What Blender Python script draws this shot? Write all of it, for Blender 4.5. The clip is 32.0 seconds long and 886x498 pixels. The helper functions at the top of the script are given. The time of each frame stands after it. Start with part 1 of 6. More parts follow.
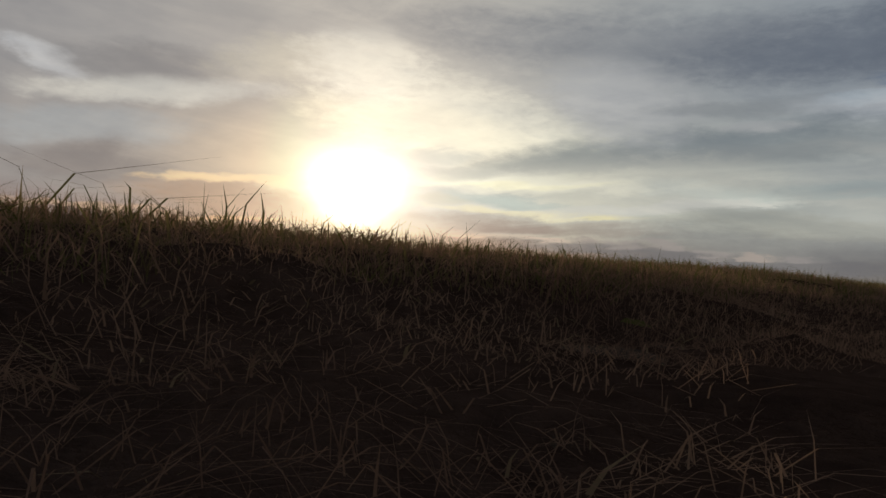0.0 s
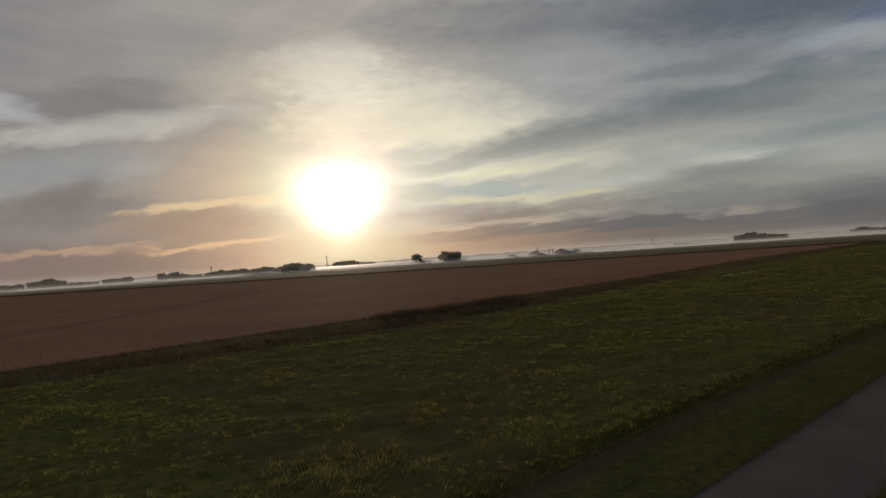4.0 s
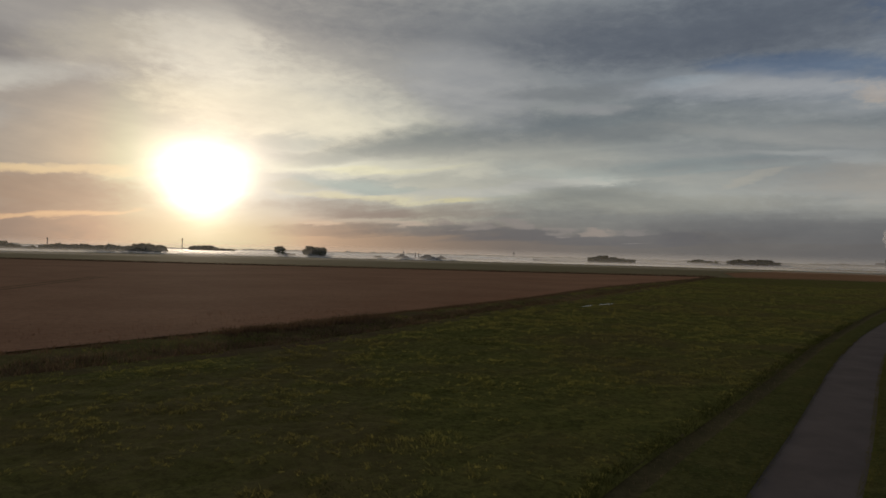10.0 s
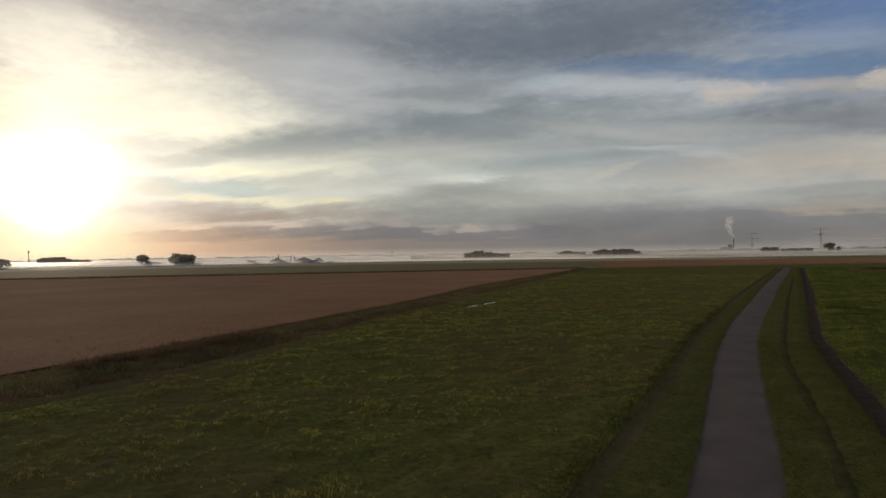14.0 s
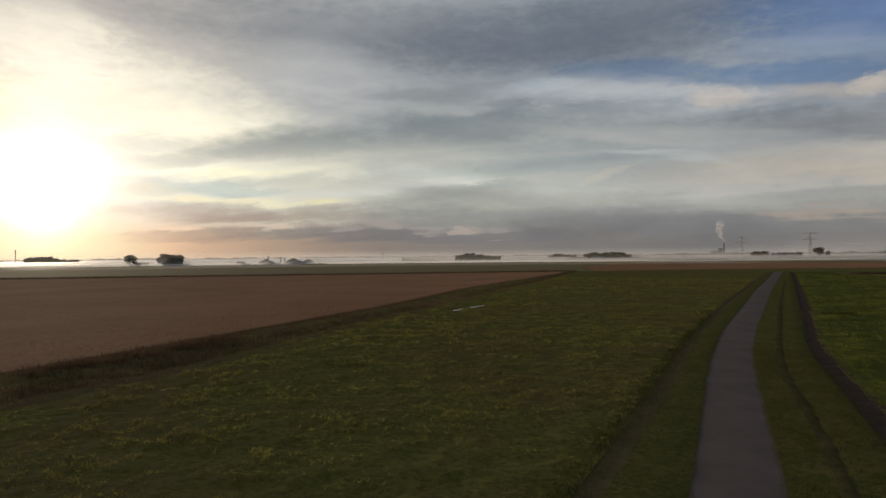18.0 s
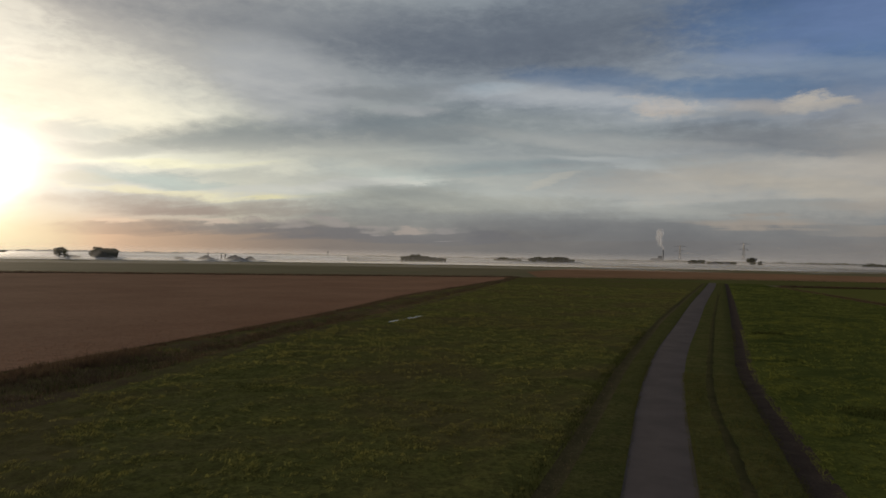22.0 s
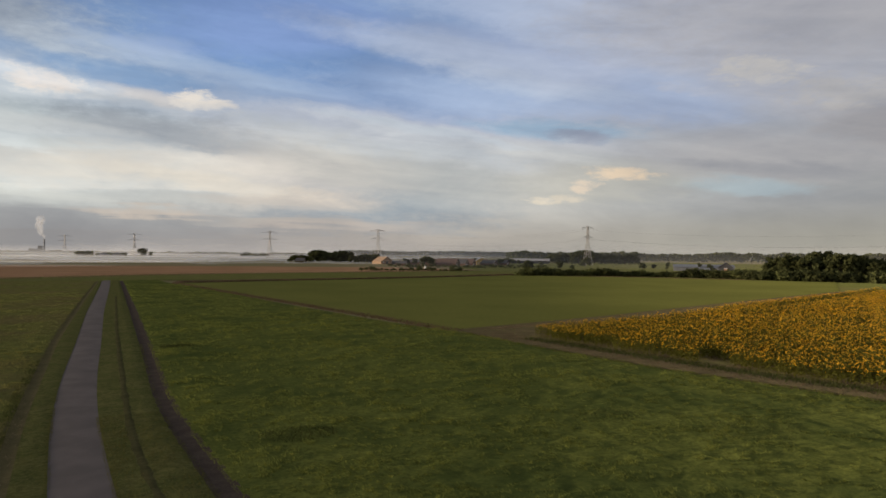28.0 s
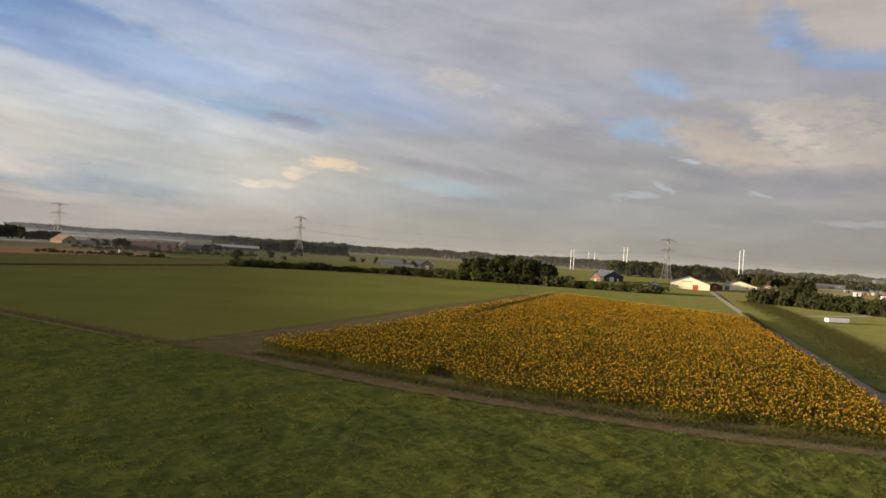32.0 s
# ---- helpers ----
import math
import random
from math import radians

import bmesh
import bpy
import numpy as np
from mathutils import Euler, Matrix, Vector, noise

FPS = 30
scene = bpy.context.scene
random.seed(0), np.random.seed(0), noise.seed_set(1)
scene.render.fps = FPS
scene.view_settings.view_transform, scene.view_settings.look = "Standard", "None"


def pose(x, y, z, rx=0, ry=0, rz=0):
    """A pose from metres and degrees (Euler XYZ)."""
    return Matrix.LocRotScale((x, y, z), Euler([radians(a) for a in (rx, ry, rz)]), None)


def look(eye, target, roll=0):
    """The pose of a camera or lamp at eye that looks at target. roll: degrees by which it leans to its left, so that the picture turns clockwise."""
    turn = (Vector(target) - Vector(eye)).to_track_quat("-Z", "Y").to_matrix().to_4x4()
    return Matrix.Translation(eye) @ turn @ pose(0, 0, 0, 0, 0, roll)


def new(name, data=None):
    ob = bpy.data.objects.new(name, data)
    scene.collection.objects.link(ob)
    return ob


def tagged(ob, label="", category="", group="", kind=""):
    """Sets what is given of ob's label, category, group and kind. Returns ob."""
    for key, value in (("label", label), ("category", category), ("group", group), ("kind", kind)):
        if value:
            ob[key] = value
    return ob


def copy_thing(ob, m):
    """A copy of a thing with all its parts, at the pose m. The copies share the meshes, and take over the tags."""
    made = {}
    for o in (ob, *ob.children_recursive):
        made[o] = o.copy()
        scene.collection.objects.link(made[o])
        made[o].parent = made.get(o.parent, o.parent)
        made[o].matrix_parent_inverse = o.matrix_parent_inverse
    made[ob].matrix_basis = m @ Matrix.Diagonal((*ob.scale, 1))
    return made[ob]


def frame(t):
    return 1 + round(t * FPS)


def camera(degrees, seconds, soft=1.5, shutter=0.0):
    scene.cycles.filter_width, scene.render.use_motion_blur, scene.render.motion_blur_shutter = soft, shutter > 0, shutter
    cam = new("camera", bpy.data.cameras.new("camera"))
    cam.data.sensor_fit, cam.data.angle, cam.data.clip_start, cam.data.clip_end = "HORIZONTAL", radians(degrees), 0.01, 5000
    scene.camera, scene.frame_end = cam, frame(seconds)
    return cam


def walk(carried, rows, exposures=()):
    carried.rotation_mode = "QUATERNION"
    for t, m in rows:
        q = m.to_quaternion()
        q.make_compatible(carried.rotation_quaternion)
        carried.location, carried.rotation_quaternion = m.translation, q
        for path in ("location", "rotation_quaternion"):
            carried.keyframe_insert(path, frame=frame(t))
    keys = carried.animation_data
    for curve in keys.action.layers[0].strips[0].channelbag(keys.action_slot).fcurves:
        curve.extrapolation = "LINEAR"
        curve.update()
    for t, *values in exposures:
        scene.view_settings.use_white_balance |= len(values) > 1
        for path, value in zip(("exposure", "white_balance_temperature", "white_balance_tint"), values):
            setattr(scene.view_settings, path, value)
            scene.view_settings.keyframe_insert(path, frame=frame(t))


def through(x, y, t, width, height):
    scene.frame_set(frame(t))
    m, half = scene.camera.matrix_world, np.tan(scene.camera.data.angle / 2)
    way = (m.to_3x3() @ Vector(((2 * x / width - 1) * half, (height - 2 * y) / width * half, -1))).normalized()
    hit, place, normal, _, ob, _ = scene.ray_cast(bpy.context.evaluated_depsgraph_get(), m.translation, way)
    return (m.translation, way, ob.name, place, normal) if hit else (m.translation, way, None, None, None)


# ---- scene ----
cam = camera(66.67, 32.0, soft=1.6)
PATH = [
    (0, (5.150, -4.850, 0.120), (-74.275, 55.875, 2.127), 4.20),
    (0.2, (5.249, -4.848, 0.250), (-74.206, 55.857, 1.635), 5.59),
    (0.4, (5.507, -4.889, 0.430), (-73.818, 55.991, 1.539), 5.81),
    (0.6, (5.681, -4.939, 0.740), (-73.326, 56.356, 1.604), 5.19),
    (0.8, (5.614, -5.041, 1.100), (-73.063, 56.677, 1.934), 1.64),
    (1, (5.440, -5.245, 1.433), (-73.120, 56.640, 2.150), -1.30),
    (1.5, (5.593, -5.983, 2.696), (-72.886, 55.991, 3.240), 1.49),
    (2, (5.609, -6.341, 3.458), (-73.185, 55.234, 3.629), 4.92),
    (2.5, (5.546, -6.947, 4.204), (-73.299, 54.563, 4.079), 0.12),
    (3, (5.605, -7.364, 4.742), (-73.108, 54.314, 5.026), -5.86),
    (3.5, (5.609, -7.599, 5.103), (-73.049, 54.143, 6.025), -5.21),
    (5.5, (5.328, -6.368, 5.881), (-73.490, 55.176, 6.096), 2.17),
    (6, (4.981, -6.179, 6.084), (-73.733, 55.499, 6.197), 3.67),
    (6.5, (4.828, -6.160, 6.255), (-73.877, 55.528, 6.558), 0.90),
    (7, (4.386, -5.909, 6.455), (-74.235, 55.880, 7.389), -2.02),
    (7.5, (4.124, -5.632, 6.557), (-74.537, 56.108, 7.402), 0.41),
    (8, (3.871, -5.446, 6.696), (-74.836, 56.239, 7.111), 1.54),
    (8.5, (3.441, -5.099, 6.781), (-75.285, 56.563, 7.054), 2.67),
    (9, (3.139, -4.925, 6.842), (-75.103, 57.346, 7.480), 3.37),
    (9.5, (2.716, -4.727, 6.926), (-69.829, 64.094, 7.918), 3.85),
    (10, (2.399, -4.617, 7.092), (-62.667, 71.316, 7.876), 1.48),
    (10.5, (1.848, -4.525, 7.202), (-56.423, 76.743, 7.533), -1.02),
    (11, (1.423, -4.249, 7.316), (-52.042, 80.258, 7.587), -0.08),
    (11.5, (1.148, -3.924, 7.397), (-50.098, 81.945, 7.998), 1.53),
    (12, (0.871, -3.781, 7.499), (-49.465, 82.622, 8.388), 0.91),
    (12.5, (0.545, -3.537, 7.590), (-49.120, 83.255, 8.378), -0.90),
    (13, (0.330, -3.205, 7.616), (-49.670, 83.396, 8.231), -1.02),
    (13.5, (0.240, -2.924, 7.738), (-49.989, 83.544, 8.165), -0.79),
    (14, (0.138, -2.589, 7.773), (-50.154, 83.841, 8.470), -0.89),
    (14.5, (0.052, -2.151, 7.850), (-50.042, 84.390, 8.999), -1.15),
    (16.5, (-0.085, -0.607, 7.883), (-50.275, 85.872, 9.399), 0.47),
    (17, (-0.168, -0.294, 7.818), (-49.953, 86.418, 9.355), 1.19),
    (17.5, (-0.246, 0.036, 7.781), (-49.797, 86.890, 8.787), 2.40),
    (18, (-0.529, 0.353, 7.706), (-49.743, 87.399, 8.717), -0.54),
    (18.5, (-0.514, 0.568, 7.786), (-49.542, 87.713, 9.170), -1.37),
    (19, (-0.534, 0.879, 7.908), (-49.637, 87.973, 9.771), -0.70),
    (19.5, (-0.506, 0.996, 8.068), (-49.870, 87.945, 9.829), -0.31),
    (20, (-0.538, 1.465, 8.287), (-50.038, 88.343, 9.669), -0.68),
    (20.5, (-0.526, 1.813, 8.460), (-50.477, 88.433, 9.862), -0.64),
    (21, (-0.468, 2.079, 8.641), (-50.963, 88.376, 10.432), 0.59),
    (21.5, (-0.427, 2.353, 8.838), (-50.223, 89.057, 10.469), 1.37),
    (22, (-0.459, 2.738, 9.060), (-42.646, 93.397, 10.150), 1.00),
    (22.5, (-0.621, 3.017, 9.238), (-33.798, 97.348, 10.191), 0.84),
    (23, (-0.740, 3.232, 9.495), (-26.723, 99.792, 10.479), 1.07),
    (23.5, (-0.867, 3.543, 9.750), (-20.732, 101.546, 10.639), 1.25),
    (24, (-1.025, 3.868, 9.970), (-14.496, 102.953, 10.778), 1.42),
    (24.5, (-1.103, 3.918, 10.228), (-8.878, 103.608, 11.445), 1.40),
    (26.5, (-1.932, 5.552, 11.088), (15.332, 104.043, 12.298), 1.19),
    (27, (-2.227, 5.927, 11.307), (21.672, 103.018, 12.809), 1.25),
    (27.5, (-2.394, 6.344, 11.532), (28.334, 101.498, 12.761), 1.14),
    (28, (-2.667, 6.708, 11.855), (37.714, 98.190, 12.506), 0.54),
    (28.5, (-2.806, 7.181, 12.209), (45.277, 94.859, 12.976), 0.72),
    (29, (-3.000, 7.438, 12.703), (50.927, 91.646, 13.676), 1.18),
    (29.5, (-3.251, 7.799, 13.166), (55.767, 88.519, 14.222), 1.34),
    (30, (-3.590, 7.960, 13.416), (61.538, 83.842, 13.938), 1.31),
    (30.5, (-3.813, 8.337, 13.837), (64.620, 81.254, 13.620), 3.12),
    (31, (-3.971, 9.117, 14.326), (67.414, 79.146, 14.118), 4.12),
    (31.5, (-4.162, 9.784, 14.751), (69.548, 77.362, 14.812), 3.91),
    (32, (-4.454, 10.559, 15.220), (70.200, 77.093, 15.513), 3.66),
]
EXPOSURES = [(0, -0.46, 6500, 10), (1, -0.74, 6500, 10), (9.2, -0.82, 6500, 10), (10.2, -0.76, 6500, 10), (11.4, -0.36, 6500, 10), (19, -0.33, 6500, 10), (20.5, -0.40, 6480, 10), (22, -0.48, 6400, 9), (23.1, 0.1, 6250, 7), (24, 0.24, 6200, 6), (26.5, 0.33, 6300, 8), (29, 0.41, 6450, 10), (32, 0.47, 6500, 10)]
walk(cam, [(t, look(eye, target, roll)) for t, eye, target, roll in PATH], EXPOSURES)

# ---- light ----
SUN_AZ, SUN_EL = -60.7, 5.5


def heading(az, el=0.0):
    a, e = radians(az), radians(el)
    return Vector((math.sin(a) * math.cos(e), math.cos(a) * math.cos(e), math.sin(e)))


SUN_DIR = heading(SUN_AZ, SUN_EL)
sun_data = bpy.data.lights.new("sun", "SUN")
sun_data.energy, sun_data.angle, sun_data.color = 5.4, radians(4.0), (1.0, 0.80, 0.58)
sun = new("sun", sun_data)
sun.matrix_world = look((0, 0, 200), Vector((0, 0, 200)) - SUN_DIR)


class Graph:
    """Shortcuts for building node trees."""

    def __init__(self, tree):
        self.tree = tree
        tree.nodes.clear()

    def node(self, kind, values=(), **settings):
        n = self.tree.nodes.new(kind)
        if "operation" in settings:
            n.operation = settings["operation"]
        if "use_clamp" in settings:
            n.use_clamp = settings["use_clamp"]
        if "interpolation_type" in settings:
            n.interpolation_type = settings["interpolation_type"]
        if "data_type" in settings:
            n.data_type = settings["data_type"]
        if "blend_type" in settings:
            n.blend_type = settings["blend_type"]
        for key, value in dict(values).items():
            self.feed(n.inputs[key], value)
        return n

    def feed(self, socket, value):
        if isinstance(value, bpy.types.NodeSocket):
            self.tree.links.new(value, socket)
        else:
            socket.default_value = value

    def math(self, op, a, b=0.0, c=0.0, clamp=False):
        return self.node("ShaderNodeMath", {0: a, 1: b, 2: c}, operation=op, use_clamp=clamp).outputs[0]

    def ramp(self, x, lo, hi, a=0.0, b=1.0):
        return self.node("ShaderNodeMapRange", {0: x, 1: lo, 2: hi, 3: a, 4: b}, interpolation_type="SMOOTHSTEP").outputs[0]

    def mix(self, fac, a, b, kind="MIX"):
        n = self.node("ShaderNodeMix", data_type="RGBA", blend_type=kind)
        self.feed(n.inputs[0], fac)
        self.feed(n.inputs[6], a)
        self.feed(n.inputs[7], b)
        return n.outputs[2]

    def noise(self, vector, scale, detail=4.0, rough=0.55, warp=0.0):
        n = self.node("ShaderNodeTexNoise", {"Scale": scale, "Detail": detail, "Roughness": rough, "Distortion": warp})
        if vector is not None:
            self.feed(n.inputs["Vector"], vector)
        return n.outputs[0]


def rgb(r, g, b):
    return (r, g, b, 1.0)


def make_world():
    world = bpy.data.worlds.new("morning_sky")
    scene.world = world
    world.use_nodes = True
    g = Graph(world.node_tree)
    way = g.node("ShaderNodeTexCoord").outputs["Generated"]
    xyz = g.node("ShaderNodeSeparateXYZ", {0: way})
    x, y, z = xyz.outputs
    up = g.math("MAXIMUM", z, 0.0)
    elev = g.math("MULTIPLY", g.math("ARCSINE", up), 57.29578)
    azim = g.math("MULTIPLY", g.math("ARCTAN2", x, y), 57.29578)
    dot = g.node("ShaderNodeVectorMath", {0: way, 1: tuple(SUN_DIR)}, operation="DOT_PRODUCT").outputs["Value"]
    off = g.math("MULTIPLY", g.math("ARCCOSINE", g.math("MINIMUM", dot, 0.99999)), 57.29578)
    air = g.node("ShaderNodeTexSky")
    air.sky_type, air.sun_disc = "NISHITA", False
    air.sun_elevation, air.sun_rotation = radians(SUN_EL), radians(SUN_AZ)
    air.air_density, air.dust_density, air.ozone_density = 1.0, 1.2, 2.0
    clear = air.outputs[0]

    # the veil of cloud: its colour low down, half way up and high up, all round the sky
    turn = g.math("DIVIDE", g.math("ADD", azim, 100.0), 200.0)

    def round_about(stops):
        n = g.node("ShaderNodeValToRGB", {0: turn})
        n.color_ramp.interpolation = "B_SPLINE"
        while len(n.color_ramp.elements) < len(stops):
            n.color_ramp.elements.new(0.5)
        for e, (az, colour) in zip(n.color_ramp.elements, stops):
            e.position, e.color = (az + 100.0) / 200.0, rgb(*colour)
        return n.outputs[0]

    high = round_about([(-95, (0.473, 0.458, 0.458)), (-80, (0.489, 0.473, 0.473)), (-62, (0.745, 0.695, 0.628)), (-45, (0.601, 0.601, 0.577)), (-30, (0.48, 0.524, 0.554)), (-18, (0.388, 0.439, 0.495)), (-5, (0.444, 0.498, 0.566)), (8, (0.23, 0.33, 0.51)), (20, (0.30, 0.375, 0.54)), (30, (0.36, 0.42, 0.555)), (42, (0.40, 0.43, 0.525)), (57, (0.351, 0.359, 0.394)), (90, (0.375, 0.359, 0.37))])
    middle = round_about([(-95, (0.473, 0.442, 0.435)), (-78, (0.514, 0.473, 0.442)), (-68, (0.968, 0.745, 0.522)), (-60, (1.936, 1.597, 0.909)), (-50, (1.347, 1.222, 0.89)), (-40, (0.962, 0.962, 0.811)), (-28, (0.516, 0.554, 0.524)), (-15, (0.713, 0.726, 0.682)), (0, (0.606, 0.626, 0.606)), (15, (0.699, 0.628, 0.557)), (30, (0.52, 0.509, 0.475)), (45, (0.337, 0.341, 0.343)), (60, (0.328, 0.327, 0.325)), (90, (0.31, 0.288, 0.271))])
    low = round_about([(-95, (0.458, 0.344, 0.306)), (-80, (0.473, 0.344, 0.3)), (-70, (0.745, 0.458, 0.294)), (-60, (1.75, 1.06, 0.60)), (-50, (0.792, 0.516, 0.334)), (-35, (0.312, 0.285, 0.265)), (-15, (0.275, 0.261, 0.25)), (0, (0.275, 0.269, 0.27)), (20, (0.439, 0.389, 0.343)), (40, (0.366, 0.346, 0.299)), (60, (0.328, 0.31, 0.263)), (90, (0.252, 0.241, 0.213))])
    over = g.math("ADD", up, 0.10)
    flat = g.node("ShaderNodeCombineXYZ", {0: g.math("DIVIDE", x, over), 1: g.math("DIVIDE", y, over), 2: 0.0}).outputs[0]
    streak = g.node("ShaderNodeMapping", {"Vector": flat, "Rotation": (0, 0, radians(13)), "Scale": (0.20, 0.9, 1.0)}).outputs[0]
    bulk = g.noise(streak, 0.75, 5.0, 0.5, 0.5)
    fine = g.noise(streak, 2.4, 6.0, 0.52, 0.4)
    plain = g.node("ShaderNodeCombineXYZ", {0: g.math("MULTIPLY", azim, 0.05), 1: g.math("MULTIPLY", elev, 0.13), 2: 1.7}).outputs[0]
    puff = g.noise(plain, 2.2, 7.0, 0.58, 0.3)
    sway = g.noise(plain, 0.9, 4.0, 0.55)
    veil_el = g.math("ADD", elev, g.math("MULTIPLY", g.math("SUBTRACT", bulk, 0.5), 9.0))
    sky = g.mix(g.ramp(veil_el, 6.0, 14.5), middle, high)
    sky = g.mix(g.ramp(g.math("ADD", elev, g.math("MULTIPLY", g.math("SUBTRACT", puff, 0.5), 2.0)), 4.6, 1.2), sky, low)
    clear_part = g.math("MULTIPLY", g.ramp(elev, 16, 40), 0.35)
    sky = g.mix(clear_part, sky, g.mix(1.0, clear, rgb(0.12, 0.12, 0.12), "MULTIPLY"))

    # single banks, wisps and gaps, ragged by noise
    curl = g.noise(plain, 7.0, 5.0, 0.6)
    at_az = g.math("ADD", g.math("ADD", azim, g.math("MULTIPLY", g.math("SUBTRACT", sway, 0.5), 5.0)), g.math("MULTIPLY", g.math("SUBTRACT", curl, 0.5), 4.0))
    at_el = g.math("ADD", g.math("ADD", elev, g.math("MULTIPLY", g.math("SUBTRACT", puff, 0.5), 2.2)), g.math("MULTIPLY", g.math("SUBTRACT", fine, 0.5), 1.8))
    shreds = g.math("SUBTRACT", g.noise(plain, 13.0, 6.0, 0.66, 0.3), 0.5)
    torn, torn_more = g.math("MULTIPLY", shreds, 1.6), g.math("MULTIPLY", shreds, 4.6)
    painted = [sky]

    def bank(az, el, tilt, long, wide, colour, share, crisp=False):
        c, n = math.cos(radians(tilt)), math.sin(radians(tilt))
        p = g.math("MULTIPLY_ADD", at_el, n / long, g.math("MULTIPLY_ADD", at_az, c / long, -(az * c + el * n) / long))
        q = g.math("MULTIPLY_ADD", at_el, c / wide, g.math("MULTIPLY_ADD", at_az, -n / wide, (az * n - el * c) / wide))
        r = g.math("MULTIPLY_ADD", p, p, g.math("MULTIPLY_ADD", q, q, torn_more if crisp else torn))
        painted[0] = g.mix(g.ramp(r, 1.8 if crisp else 2.0, -0.1 if crisp else -0.1, 0.0, share), painted[0], rgb(*colour))

    # banks, wisps, lit heads and openings to the blue
    bank(-81.7, 8.3, 6, 7.3, 1.32, (0.628, 0.675, 0.695), 0.5)
    bank(-81.7, 5.5, 3, 5.0, 1.44, (0.384, 0.337, 0.318), 0.8)
    bank(-71.5, 4.0, -1, 6.7, 1.32, (0.647, 0.427, 0.294), 0.8)
    bank(-71.5, 5.5, 3, 5.7, 0.36, (1.645, 1.197, 0.647), 0.7)
    bank(-81.4, 2.2, 2, 5.6, 0.30, (1.118, 0.745, 0.458), 0.6)
    bank(-78.6, 0.7, 3, 10.1, 1.08, (0.473, 0.364, 0.3), 0.5)
    bank(-84.5, 12.8, -13, 2.7, 0.84, (1.041, 1.041, 1.041), 0.6)
    bank(-76.6, 11.6, 6, 9.1, 0.96, (1.041, 1.004, 0.898), 0.7)
    bank(-77.4, 13.7, 5, 6.4, 1.44, (0.344, 0.331, 0.337), 0.7)
    bank(-71.3, 2.3, 3, 5.1, 0.24, (1.762, 1.092, 0.556), 0.6)
    bank(-64.5, 15.6, 9, 7.3, 1.80, (1.066, 0.968, 0.745), 0.5)
    bank(-55.2, 11.1, -7, 9.3, 2.04, (1.813, 1.581, 1.029), 0.5)
    bank(-60.8, 15.9, 3, 4.9, 2.64, (1.271, 1.198, 1.037), 0.7)
    bank(-52.7, 11.9, -9, 10.2, 3.60, (1.452, 1.386, 1.139), 0.6)
    bank(-29.0, 17.8, -3, 27.2, 2.40, (0.227, 0.255, 0.312), 0.6)
    bank(-30.9, 10.5, 4, 16.4, 1.44, (0.307, 0.352, 0.376), 0.75)
    bank(-45.2, 9.5, 12, 5.1, 1.0, (0.42, 0.46, 0.45), 0.5)
    bank(-53.1, 9.1, 6, 3.0, 0.66, (0.705, 0.766, 0.725), 0.65)
    bank(-46.0, 5.7, -1, 3.4, 0.48, (0.65, 0.783, 0.737), 0.8, True)
    bank(-37.3, 5.3, -4, 4.0, 0.42, (0.87, 0.941, 0.811), 0.5)
    bank(-45.8, 7.1, 2, 10.5, 0.66, (1.506, 1.465, 1.151), 0.8)
    bank(-45.1, 4.7, 0, 7.9, 0.30, (1.425, 1.271, 0.764), 0.65)
    bank(-39.4, 4.7, -4, 1.6, 0.24, (1.373, 1.222, 0.593), 0.7)
    bank(-30.6, 6.8, -5, 4.9, 0.72, (0.83, 0.941, 0.89), 0.6)
    bank(-28.5, 6.2, -4, 2.0, 0.24, (1.222, 1.222, 1.082), 0.8, True)
    bank(-17.2, 2.8, -2, 23.6, 1.08, (0.301, 0.296, 0.296), 0.6)
    bank(-45.9, 3.7, 0, 9.6, 0.72, (0.453, 0.352, 0.296), 0.6)
    bank(-33.8, 1.8, -1, 13.9, 0.54, (0.255, 0.25, 0.26), 0.75)
    bank(-50.3, 1.8, 1, 4.6, 0.48, (0.4, 0.291, 0.236), 0.5)
    bank(-51.0, 2.3, -2, 1.4, 0.24, (1.186, 0.87, 0.617), 0.8)
    bank(-44.1, 2.5, -1, 2.3, 0.24, (0.972, 0.774, 0.617), 0.8)
    bank(-40.5, 2.5, -3, 0.9, 0.30, (0.539, 0.46, 0.413), 0.8, True)
    bank(-37.8, 2.5, -4, 1.4, 0.36, (0.495, 0.439, 0.407), 0.8, True)
    bank(-34.5, 2.5, -6, 1.6, 0.36, (0.524, 0.467, 0.433), 0.8, True)
    bank(-31.1, 2.3, -5, 1.3, 0.30, (0.48, 0.433, 0.407), 0.8, True)
    bank(-28.0, 2.4, -5, 1.5, 0.24, (0.585, 0.495, 0.439), 0.8, True)
    bank(-24.8, 2.2, -5, 1.4, 0.30, (0.467, 0.426, 0.407), 0.8, True)
    bank(-21.5, 1.7, -10, 1.8, 0.42, (0.242, 0.237, 0.25), 0.5)
    bank(-47.3, 5.6, -2, 5.1, 0.54, (0.647, 0.787, 0.745), 0.8)
    bank(-53.0, 5.3, 2, 2.6, 0.36, (0.83, 0.83, 0.666), 0.6)
    bank(-49.2, 8.2, 9, 5.0, 0.7, (0.62, 0.66, 0.60), 0.55)
    bank(-41.6, 9.3, 8, 5.4, 1.02, (0.37, 0.413, 0.413), 0.65)
    bank(-30.4, 11.1, 10, 9.0, 1.08, (0.259, 0.306, 0.344), 0.6)
    bank(-28.7, 6.3, 4, 2.2, 0.30, (0.83, 0.909, 0.852), 0.8)
